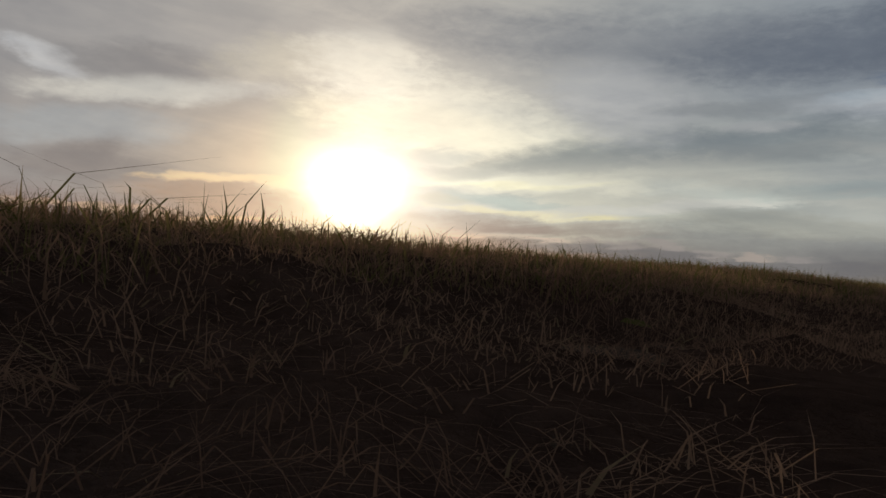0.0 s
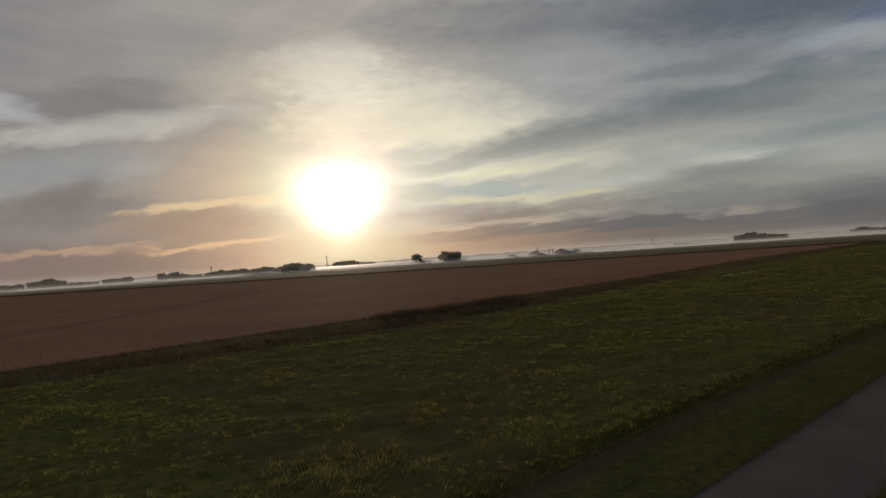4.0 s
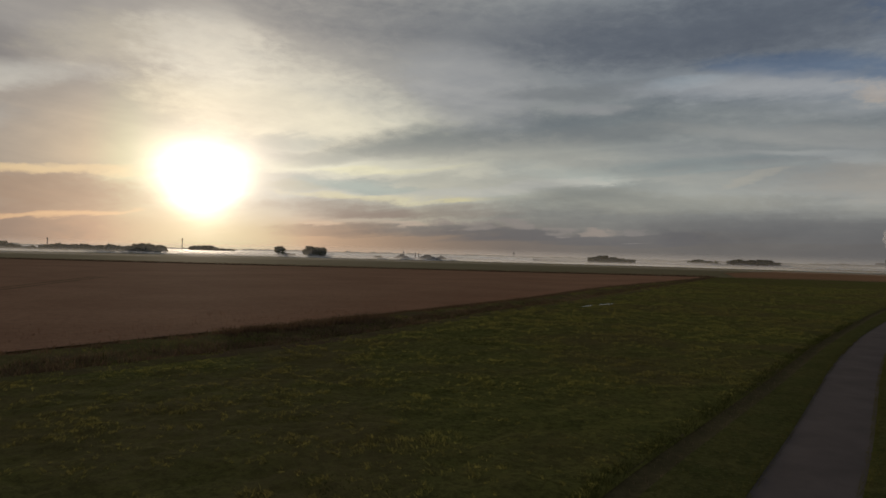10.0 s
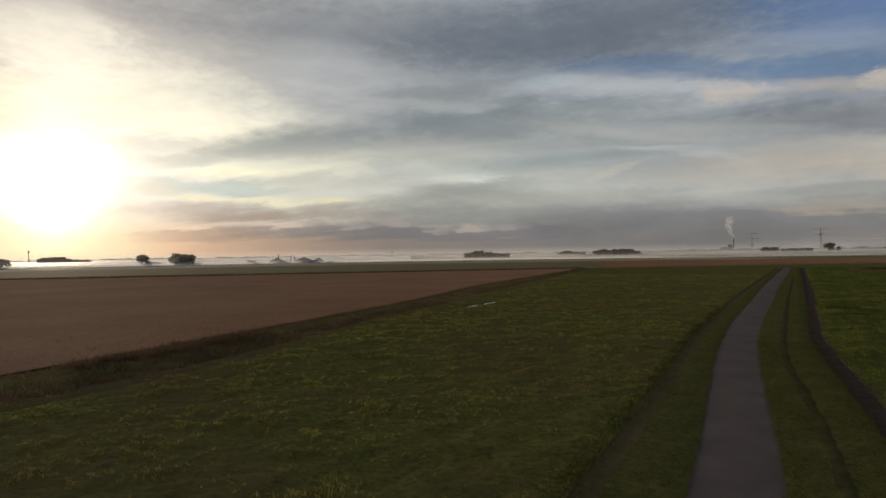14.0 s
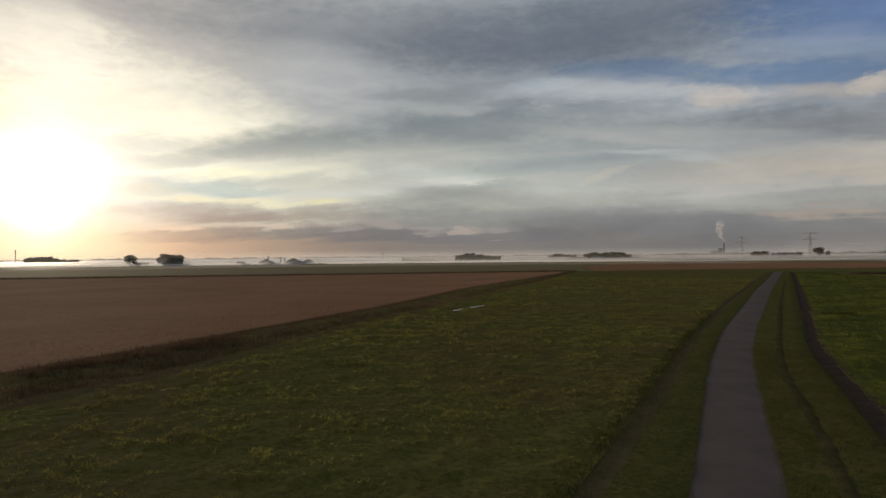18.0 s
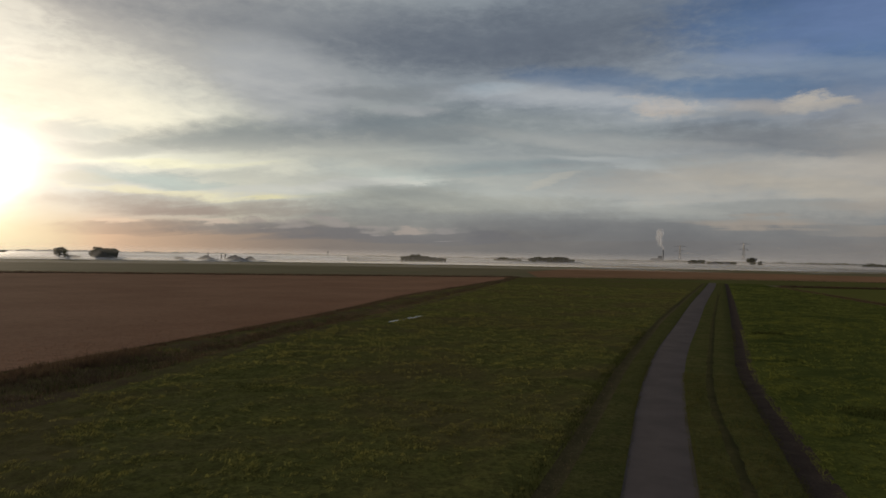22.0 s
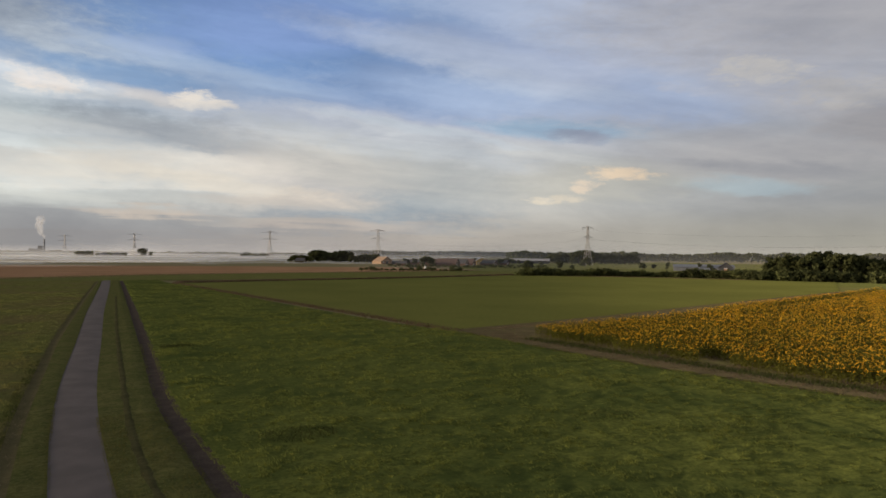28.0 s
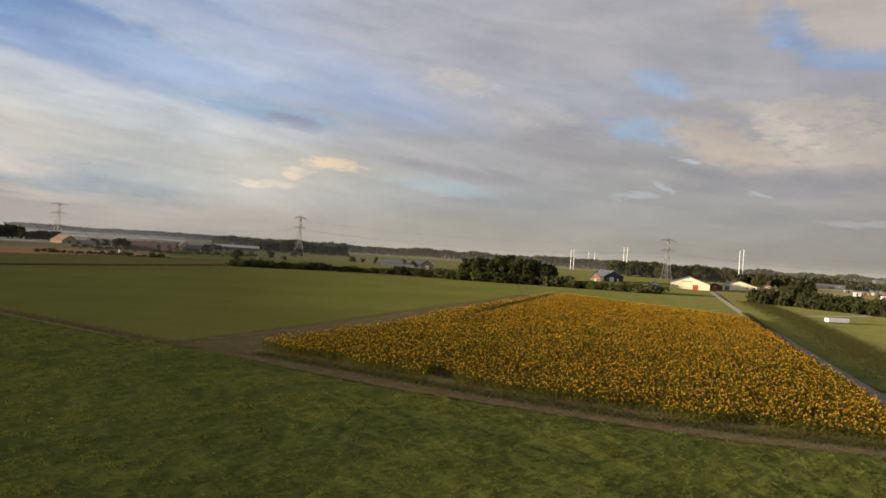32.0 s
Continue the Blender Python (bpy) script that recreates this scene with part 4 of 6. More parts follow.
# upright see-through white sheets, added to imitate haze over the distance
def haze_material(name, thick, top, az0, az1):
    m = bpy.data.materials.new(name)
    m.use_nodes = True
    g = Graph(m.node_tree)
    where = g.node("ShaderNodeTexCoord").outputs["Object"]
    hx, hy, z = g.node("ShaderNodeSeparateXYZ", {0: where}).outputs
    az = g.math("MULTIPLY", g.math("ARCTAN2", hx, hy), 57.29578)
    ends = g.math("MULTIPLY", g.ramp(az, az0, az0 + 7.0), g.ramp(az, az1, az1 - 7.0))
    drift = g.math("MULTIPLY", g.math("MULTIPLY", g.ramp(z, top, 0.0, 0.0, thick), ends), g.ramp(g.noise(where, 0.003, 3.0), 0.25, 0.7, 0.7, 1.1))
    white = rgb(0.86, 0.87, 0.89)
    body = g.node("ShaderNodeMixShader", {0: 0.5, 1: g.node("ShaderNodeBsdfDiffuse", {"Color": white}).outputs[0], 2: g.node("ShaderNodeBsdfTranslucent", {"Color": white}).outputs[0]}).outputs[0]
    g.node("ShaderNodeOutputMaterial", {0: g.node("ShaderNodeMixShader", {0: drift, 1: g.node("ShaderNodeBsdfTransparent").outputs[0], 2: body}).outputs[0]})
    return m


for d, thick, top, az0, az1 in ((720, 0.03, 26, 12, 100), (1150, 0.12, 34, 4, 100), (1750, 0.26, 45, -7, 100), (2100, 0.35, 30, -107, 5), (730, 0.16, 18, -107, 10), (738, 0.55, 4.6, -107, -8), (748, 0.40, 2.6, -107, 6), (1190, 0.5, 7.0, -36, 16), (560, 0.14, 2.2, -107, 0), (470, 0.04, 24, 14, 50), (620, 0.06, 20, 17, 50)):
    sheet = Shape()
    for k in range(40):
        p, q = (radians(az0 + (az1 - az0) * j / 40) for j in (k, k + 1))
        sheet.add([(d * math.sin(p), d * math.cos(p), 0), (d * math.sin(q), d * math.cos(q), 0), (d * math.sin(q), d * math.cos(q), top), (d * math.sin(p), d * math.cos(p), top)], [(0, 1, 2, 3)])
    tagged(part("haze", sheet, haze_material("haze_sheet", thick, top, az0, az1)), "thin white sheet imitating morning haze before the distant woods", "haze", kind="stuff")

# ---- trees ----
rng = np.random.default_rng(7)


def crown_mesh(name, blobs, leaves, leaf, mat, parent):
    """Leaf clumps scattered over and in a set of rounded masses."""
    blobs = np.asarray(blobs, float)
    weight = blobs[:, 3] ** 2
    pick = rng.choice(len(blobs), leaves, p=weight / weight.sum())
    d = rng.normal(size=(leaves, 3))
    d /= np.linalg.norm(d, axis=1, keepdims=True)
    reach = rng.uniform(0.55, 1.08, leaves) ** 0.6
    c = blobs[pick, :3] + d * (blobs[pick, 3] * reach)[:, None] * np.array([1, 1, 0.85])
    c[:, 2] = np.maximum(c[:, 2], 0.15)
    a = d + rng.normal(scale=0.7, size=(leaves, 3))
    a = np.cross(a, rng.normal(size=(leaves, 3)))
    a /= np.linalg.norm(a, axis=1, keepdims=True)
    b = np.cross(a, d + rng.normal(scale=0.4, size=(leaves, 3)))
    b /= np.linalg.norm(b, axis=1, keepdims=True)
    s = leaf * rng.uniform(0.6, 1.5, leaves)[:, None]
    quad = np.stack([c - a * s - b * s * 0.4, c + a * s * 0.2 - b * s * 0.8, c + a * s + b * s * 0.3, c - a * s * 0.3 + b * s * 0.8], 1)
    return soup(name, quad, 4, mat, parent)


def tree_at_rest(kind, height, spread, blobs, leaves, leaf, label, mat=None):
    root = thing(kind, label, "tree" if kind == "tree" else "bush")
    trunk = Shape()
    top = height * 0.72
    trunk.bar((0, 0, -0.3), (0.1, 0.05, top * 0.5), height * 0.028, height * 0.019, 7)
    trunk.bar((0.1, 0.05, top * 0.5), (0.0, 0.2, top), height * 0.019, height * 0.006, 6)
    for k in range(6):
        q = k * 2.4
        z = height * (0.22 + 0.07 * k)
        trunk.bar((0.05, 0.05, z), (math.cos(q) * spread * 0.55, math.sin(q) * spread * 0.55, z + height * 0.2), height * 0.010, height * 0.003, 5)
    part("trunk", trunk, M_BARK, root)
    crown_mesh("crown", blobs, leaves, leaf, mat or M_LEAF, root)
    return root


def lumps(height, spread, low, n, big):
    out = [(0, 0, height * 0.62, spread * big)]
    for k in range(n):
        q, r = rng.uniform(0, math.tau), spread * rng.uniform(0.35, 0.75)
        z = rng.uniform(low, 0.86) * height
        out.append((math.cos(q) * r, math.sin(q) * r, z, spread * rng.uniform(0.28, 0.46)))
    return out


TREE_LABEL = "dark green broadleaf tree with a dense uneven crown"
TREES = [
    tree_at_rest("tree", 10, 4.6, lumps(10, 4.6, 0.3, 12, 0.62), 900, 0.50, TREE_LABEL),
    tree_at_rest("tree", 10, 3.6, lumps(10, 3.6, 0.28, 11, 0.6), 780, 0.47, TREE_LABEL),
    tree_at_rest("tree", 10, 5.6, lumps(10, 5.2, 0.22, 14, 0.55), 1050, 0.52, TREE_LABEL),
    tree_at_rest("tree", 10, 2.6, lumps(10, 2.6, 0.2, 10, 0.62), 640, 0.42, TREE_LABEL),
]
BUSH_LABEL = "dark green leafy bush with ragged outline"
BUSHES = [
    tree_at_rest("bush", 3.0, 1.9, lumps(3.0, 1.9, 0.15, 8, 0.6), 380, 0.26, BUSH_LABEL),
    tree_at_rest("bush", 3.0, 2.6, lumps(3.0, 2.5, 0.15, 9, 0.55), 460, 0.28, BUSH_LABEL),
    tree_at_rest("bush", 3.0, 1.3, lumps(3.0, 1.3, 0.15, 7, 0.6), 310, 0.235, BUSH_LABEL),
]
used = {}


def plant(stock, which, x, y, height, wide=1.0, label="", group="", z=0.0):
    """A tree or bush of that height; wide widens it."""
    proto = stock[which % len(stock)]
    base = 10.0 if stock is TREES else 3.0
    s = height / base
    m = pose(x, y, z, 0, 0, rng.uniform(0, 360)) @ Matrix.Diagonal((s * wide, s * wide, s, 1))
    if proto.name not in used:
        used[proto.name] = True
        proto.matrix_basis = m
        ob = proto
    else:
        keep = proto.scale.copy()
        proto.scale = (1, 1, 1)
        ob = copy_thing(proto, m)
        proto.scale = keep
    return tagged(ob, label, "", group)


def shrub_mass(name, spots, label, seed, mat=M_LEAF):
    """Many small shrubs in one leafy mass: x, y, height and width of each."""
    r = np.random.default_rng(seed)
    quads = []
    for x, y, h, w in spots:
        n = int(90 + 22 * h)
        d = r.normal(size=(n, 3))
        d /= np.linalg.norm(d, axis=1, keepdims=True)
        lump = r.normal(scale=0.28, size=(4, 3))[r.integers(0, 4, n)]
        c = np.array([x, y, h * 0.48]) + (lump + d * r.uniform(0.35, 0.75, n)[:, None]) * np.array([w * 0.62, w * 0.62, h * 0.5])
        c[:, 2] = np.clip(c[:, 2], 0.1, h * 1.1)
        a = np.cross(d + r.normal(scale=0.7, size=(n, 3)), r.normal(size=(n, 3)))
        a /= np.linalg.norm(a, axis=1, keepdims=True)
        b = np.cross(a, d + r.normal(scale=0.4, size=(n, 3)))
        b /= np.linalg.norm(b, axis=1, keepdims=True)
        s = (0.09 * h + 0.06) * r.uniform(0.6, 1.5, n)[:, None]
        quads.append(np.stack([c - a * s - b * s * 0.4, c + a * s * 0.2 - b * s * 0.8, c + a * s + b * s * 0.3, c - a * s * 0.3 + b * s * 0.8], 1))
    return tagged(soup(name, np.concatenate(quads), 4, mat), label, "shrubs", kind="stuff")


def around(az, d):
    """A place on the ground by its bearing and distance from the path."""
    return d * math.sin(radians(az)), d * math.cos(radians(az))


def clump(az0, az1, d, heights, wide=1.0, deep=12, label="", group="", stock=None, every=0.5):
    """A row of trees between two bearings, the heights given along it."""
    stock = stock or TREES
    span = d * radians(az1 - az0)
    mean = sum(heights) / len(heights)
    n = max(1, round(abs(span) / (mean * every)))
    for k in range(n):
        u = (k + 0.5) / n
        h = float(np.interp(u, np.linspace(0, 1, len(heights)), heights)) * rng.uniform(0.88, 1.1)
        x, y = around(az0 + (az1 - az0) * u + rng.uniform(-0.03, 0.03), d + rng.uniform(-deep, deep))
        plant(stock, int(rng.integers(0, 3)), x, y, h * (1.26 if label == MISTY else 1.12), wide * 1.05, label, group, -0.12 * h)


MISTY = "dark broadleaf tree standing in distant ground mist"
# single trees and groves along the misty horizon, from west to north
clump(-86.5, -84.5, 820, [7, 8], 1.1, 8, MISTY, "trees on the misty horizon")
clump(-84.0, -81.6, 830, [8, 10, 7], 1.2, 8, MISTY, "trees on the misty horizon")
clump(-81.6, -79.6, 850, [5, 4.5], 1.3, 8, MISTY, "trees on the misty horizon")
clump(-79.2, -77.2, 840, [4.5, 7, 5, 8], 1.1, 6, MISTY, "trees on the misty horizon")
clump(-75.1, -73.3, 830, [8, 8.5, 7], 1.15, 8, MISTY, "trees on the misty horizon")
clump(-73.0, -72.0, 850, [5, 5], 1.2, 6, MISTY, "trees on the misty horizon")
clump(-71.8, -68.4, 850, [6.5, 7.5, 8, 7], 1.15, 8, MISTY, "trees on the misty horizon")
clump(-68.2, -66.1, 800, [8, 9.5, 7], 1.35, 8, MISTY, "trees on the misty horizon")
clump(-65.9, -63.4, 790, [8, 10.5, 7], 1.35, 8, MISTY, "trees on the misty horizon")
clump(-61.3, -57.9, 1400, [9, 12, 8, 6], 1.4, 10, MISTY, "trees on the misty horizon")
plant(TREES, 0, *around(-54.43, 760), 13.2, 1.1, "lone round broadleaf tree above the mist")
clump(-53.9, -53.1, 780, [3.5, 3.5], 1.2, 4, "low dark bush in the mist beside lone trees", "bushes in the mist", BUSHES)
clump(-52.25, -50.95, 770, [11.6, 12.4, 12.0], 1.0, 4, "broadleaf tree in a dense square-topped grove", "square grove", every=0.17)
clump(-46.4, -45.9, 760, [3.5], 1.2, 4, "low dark bush in the mist beside lone trees", "bushes in the mist", BUSHES)
clump(-28.3, -26.4, 900, [8.5, 9.5, 8], 1.2, 6, MISTY, "grove on the misty horizon", every=0.5)
clump(-26.4, -24.8, 910, [7, 7.5, 6], 1.2, 6, MISTY, "grove on the misty horizon", every=0.5)
clump(-20.6, -18.3, 1230, [6, 9, 7], 1.2, 6, MISTY, "grove on the misty horizon", every=0.6)
clump(-17.5, -13.9, 1200, [9.5, 11.5, 10, 11, 8.5], 1.25, 8, MISTY, "grove on the misty horizon", every=0.5)
clump(-4.7, -3.9, 1300, [10.5], 1.3, 4, MISTY, "trees by the far farm")
clump(-3.5, -1.6, 1310, [8, 7, 8], 1.4, 4, MISTY, "trees by the far farm")
plant(TREES, 0, *around(-0.32, 1300), 18.5, 1.05, "tall lone broadleaf tree above the mist")
plant(TREES, 1, *around(0.25, 1305), 12, 1.1, "smaller broadleaf tree beside a tall one in mist")
clump(7.0, 9.0, 1500, [8, 7, 6], 1.4, 10, MISTY, "trees beyond the tan field")
# the dark grove beside the village and the village's own trees
GROVE = "dark dense tree in a grove beside the village"
clump(10.8, 12.4, 830, [8, 9, 8], 1.15, 8, GROVE, "village grove")
clump(12.6, 15.8, 830, [14.5, 15, 14.8, 15], 1.0, 8, GROVE, "village grove", every=0.24)
clump(15.8, 18.0, 800, [9.5, 12, 9.5], 1.1, 10, GROVE, "village grove", every=0.32)
VILLAGE = "dark broadleaf tree among village houses"
for az, d, h in ((20.3, 650, 7), (21.0, 640, 8.5), (21.9, 600, 10.5), (22.3, 612, 9), (22.9, 690, 7), (23.7, 700, 8.5), (24.3, 700, 8.5), (25.2, 700, 8), (26.1, 720, 8.5), (26.9, 730, 7), (27.7, 700, 7.5), (28.2, 705, 8), (28.7, 720, 8.5), (29.2, 720, 8), (29.8, 730, 7), (30.25, 536, 7.6), (30.55, 540, 6.8), (30.2, 470, 4.2), (31.6, 640, 6), (33.1, 700, 6)):
    plant(TREES, int(d) % 3, *around(az, d), h, 1.1, VILLAGE, "village trees")
spots = []
for k in range(54):
    x, y = around(16.4 + 8.6 * k / 53 + rng.uniform(-0.2, 0.2), 462 + rng.uniform(-10, 12))
    h = rng.uniform(1.2, 3.0) * (0.75 + 0.35 * math.sin(k * 1.3))
    spots.append((x, y, h, h * 1.5))
shrub_mass("field_edge_shrubs", spots, "low dark shrubs along the village field edge", 301)
spots = []
for k in range(46):
    x, y = around(18.8 + 13.0 * k / 45 + rng.uniform(-0.2, 0.2), 585 + rng.uniform(-25, 25))
    h = rng.uniform(1.6, 3.4)
    spots.append((x, y, h, h * 1.8))
shrub_mass("garden_shrubs", spots, "dark shrubs among the village gardens", 303)
# the hedge behind the crop and sunflower fields
HEDGE = [(188, 329), (225, 316), (252, 299), (269, 278), (274, 250), (292, 224), (310, 196)]
hx = np.array([p[0] for p in HEDGE], float)
hy = np.array([p[1] for p in HEDGE], float)
spots = []
for k in range(250):
    u = 6 * k / 249
    x, y = np.interp(u, range(7), hx), np.interp(u, range(7), hy)
    tall = rng.uniform(2.4, 4.4) * (1.0 + 0.25 * math.sin(k * 0.7)) * (0.95 if u < 1.5 else 0.72 if u < 2.8 else 1.1)
    if k % 3 == 1 or u > 3.4:
        plant(BUSHES, k, x + rng.uniform(-3, 4), y + rng.uniform(-3, 4), tall, 1.15, "leafy green shrub in a field hedge", "field hedge")
    spots.append((x + rng.uniform(-2, 7), y + rng.uniform(-2, 7), tall, tall * 1.4))
for k in range(70):
    u, h = k / 69, rng.uniform(2.4, 4.2)
    spots.append((309 + 20 * u + rng.uniform(-2, 8), 197 - 38 * u + rng.uniform(-2, 5), h * 1.15, h * 1.6))
shrub_mass("hedge_shrubs", spots, "dense green shrubs filling a field hedge", 305, M_SHRUB)
for k in range(44):
    u = k / 43
    x, y = 322 + 32 * u, 284 - 46 * u
    back = rng.uniform(0, 28)
    plant(TREES, k, x + back * 0.8, y + back * 0.6, rng.uniform(9.5, 14.5) * (0.82 + 0.3 * math.sin(u * 3.1)), 1.1, "large dark tree in a wood behind the crop field", "field wood")
for az, d, h in ((35.2, 640, 10), (39.7, 590, 6), (40.6, 590, 5.5), (41.6, 570, 7), (44.0, 560, 7), (44.8, 540, 6), (33.0, 560, 6.5), (34.0, 520, 5)):
    plant(TREES, int(h), *around(az, d), h, 1.1, "small round tree in a pasture", "pasture trees")
clump(32.5, 39.5, 900, [13, 13, 19, 14, 13, 13], 1.2, 15, "tree in a dark wood beyond the power line", "pylon wood", every=0.3)
clump(61.5, 70.8, 800, [16, 18, 17, 18, 16], 1.2, 20, "tall dark tree in a row behind the barns", "barn wood", every=0.26)
clump(71.0, 74.5, 700, [14, 12, 12], 1.15, 15, "tall dark tree in a row behind the barns", "barn wood", every=0.6)
clump(73.6, 75.6, 440, [9, 11], 1.1, 8, "broadleaf tree beside the red house", "road trees")
for k in range(80):
    u = k / 79
    plant(BUSHES, k, 336 - 18 * u + rng.uniform(-6, 12), 112 - 58 * u + rng.uniform(-6, 6), rng.uniform(4.0, 7.5), 0.9, "thick dark green shrub in a belt by the meadow", "meadow shrub belt")
for stock in (TREES, BUSHES):
    for k, p in enumerate(stock):
        if p.name not in used:
            plant(stock, k, *around(64 + k, 760), 9 if stock is TREES else 4)

# woods along the horizon, too far to tell tree from tree
def far_wood(az0, az1, d, low, high, seed, label):
    n = int(abs(az1 - az0) * d * 0.0175 / 3.2)
    u = rng.uniform(0, 1, n * 26)
    az = np.radians(az0 + (az1 - az0) * u)
    dist = d + rng.uniform(-40, 40, len(u))
    top = low + (high - low) * (0.5 + 0.5 * bumps(u * n * 3.2, np.zeros(len(u)), 34.0, seed)) + 1.5 * bumps(u * n * 3.2, np.zeros(len(u)), 8.0, seed + 1)
    z = top * rng.uniform(0.05, 1.0, len(u)) ** 0.6
    c = np.stack([dist * np.sin(az), dist * np.cos(az), z], 1)
    a = rng.normal(size=c.shape)
    a /= np.linalg.norm(a, axis=1, keepdims=True)
    b = np.cross(a, rng.normal(size=c.shape))
    b /= np.linalg.norm(b, axis=1, keepdims=True)
    s = rng.uniform(1.8, 3.6, len(u))[:, None]
    quad = np.stack([c - a * s - b * s * 0.5, c + a * s * 0.3 - b * s, c + a * s + b * s * 0.4, c - a * s * 0.3 + b * s], 1)
    tagged(soup("far_wood", quad, 4, M_LEAF), label, "wood", kind="stuff")


far_wood(15, 37, 2300, 15, 19, 21, "dark line of distant woods under haze")
far_wood(29, 62, 1350, 13, 18, 23, "dark line of distant woods")
far_wood(56, 88, 1250, 13, 19, 27, "dark line of distant woods")
far_wood(71, 90, 950, 8, 13, 29, "dark wood beyond the yards")
far_wood(-12, 14, 2700, 4, 9, 31, "faint low line of woods above mist")
far_wood(-58, -12, 2900, 2, 8, 33, "faint low line of woods above mist")
far_wood(-96, -60, 2300, 2, 7, 35, "faint low line of woods above mist")

# ---- power line ----
def pylon():
    root = thing("pylon", "tall grey steel lattice pylon with two crossarms", "pylon", "pylons of the power line")
    waist, top = 27.0, 44.0

    def half(z):
        return 4.2 - 3.1 * z / waist if z < waist else 1.1 - 0.35 * (z - waist) / (top - waist)

    for sx in (-1, 1):
        for sy in (-1, 1):
            leg = Shape()
            for z0, z1 in ((-0.3, waist), (waist, top)):
                leg.bar((sx * half(max(z0, 0)), sy * half(max(z0, 0)), z0), (sx * half(z1), sy * half(z1), z1), 0.20, 0.16)
            part("leg", leg, M_STEEL, root)
    levels = [0, 7, 13, 18.5, 23, 27, 31, 35, 39, 43]
    for z0, z1 in zip(levels, levels[1:]):
        brace = Shape()
        a, b = half(z0), half(z1)
        for s in (-1, 1):
            brace.bar((-a, s * a, z0), (b, s * b, z1), 0.09)
            brace.bar((a, s * a, z0), (-b, s * b, z1), 0.09)
            brace.bar((s * a, -a, z0), (s * b, b, z1), 0.09)
            brace.bar((s * a, a, z0), (s * b, -b, z1), 0.09)
            brace.bar((-b, s * b, z1), (b, s * b, z1), 0.08)
            brace.bar((s * b, -b, z1), (s * b, b, z1), 0.08)
        part("brace", brace, M_STEEL, root)
    for z, reach in ((41.5, 14.0), (31.0, 13.0)):
        arm = Shape()
        w = half(z)
        for s in (-1, 1):
            for y in (-w, w):
                arm.bar((s * w, y, z), (s * reach, 0, z), 0.14, 0.09)
                arm.bar((s * w, y, z + 2.0), (s * reach, 0, z + 0.1), 0.12, 0.08)
            for k in range(1, 5):
                u0, u1 = (k - 1) / 5, k / 5
                arm.bar((s * (w + (reach - w) * u0), 0, z), (s * (w + (reach - w) * u1), 0, z + 2.0 * (1 - u1)), 0.08)
        crossarm = part("crossarm", arm, M_STEEL, root)
        for s in (-1, 1):
            for u in ((1.0, 0.55) if z < 40 else (1.0,)):
                string = Shape()
                x = s * reach * u
                for k in range(5):
                    string.bar((x, 0, z - 0.35 * k), (x, 0, z - 0.35 * k - 0.2), 0.16, 0.12, 6)
                string.bar((x, 0, z), (x, 0, z - 1.9), 0.05)
                part("insulator", string, M_CABLE, crossarm)
    return root


LINE = [(-160, 1640), (-22, 1381), (172, 1063), (288, 885), (447, 627), (694, 311), (905, 30)]
turns = []
for i, (x, y) in enumerate(LINE):
    a, b = LINE[max(0, i - 1)], LINE[min(len(LINE) - 1, i + 1)]
    turns.append(-math.degrees(math.atan2(b[0] - a[0], b[1] - a[1])))
turns[1:5] = [28.0] * 4
turns[5] = -10.0
first = pylon()
for i, ((x, y), t) in enumerate(zip(LINE, turns)):
    m = pose(x, y, 0, 0, 0, t)
    if i == 0:
        first.matrix_basis = m
    else:
        copy_thing(first, m)
for i in range(len(LINE) - 1):
    for z, u in ((39.6, 14.0), (39.6, -14.0), (29.1, 13.0), (29.1, -13.0), (29.1, 7.15), (29.1, -7.15)):
        ends = [pose(*LINE[k], 0, 0, 0, turns[k]) @ Vector((u, 0, z)) for k in (i, i + 1)]
        cable = Shape()
        pts = [ends[0].lerp(ends[1], q / 12) - Vector((0, 0, 4 * 8.5 * (q / 12) * (1 - q / 12))) for q in range(13)]
        for p, q in zip(pts, pts[1:]):
            cable.bar(p, q, 0.022, sides=3)
        tagged(part("power_cable", cable, M_CABLE), "thin sagging power cable between two pylons", "cable", "cables of the power line")


# ---- buildings ----
def window(parent, x, z, w, h, y, mat_frame=None):
    win = part("window", Shape().box(x - w / 2, x + w / 2, y - 0.08, y + 0.05, z - h / 2, z + h / 2), mat_frame or M_WHITE, parent)
    for s in (-1, 1):
        part("pane", Shape().box(x + s * w / 4 - w * 0.19, x + s * w / 4 + w * 0.19, y - 0.11, y - 0.07, z - h * 0.4, z + h * 0.4), M_GLASS, win)
    return win


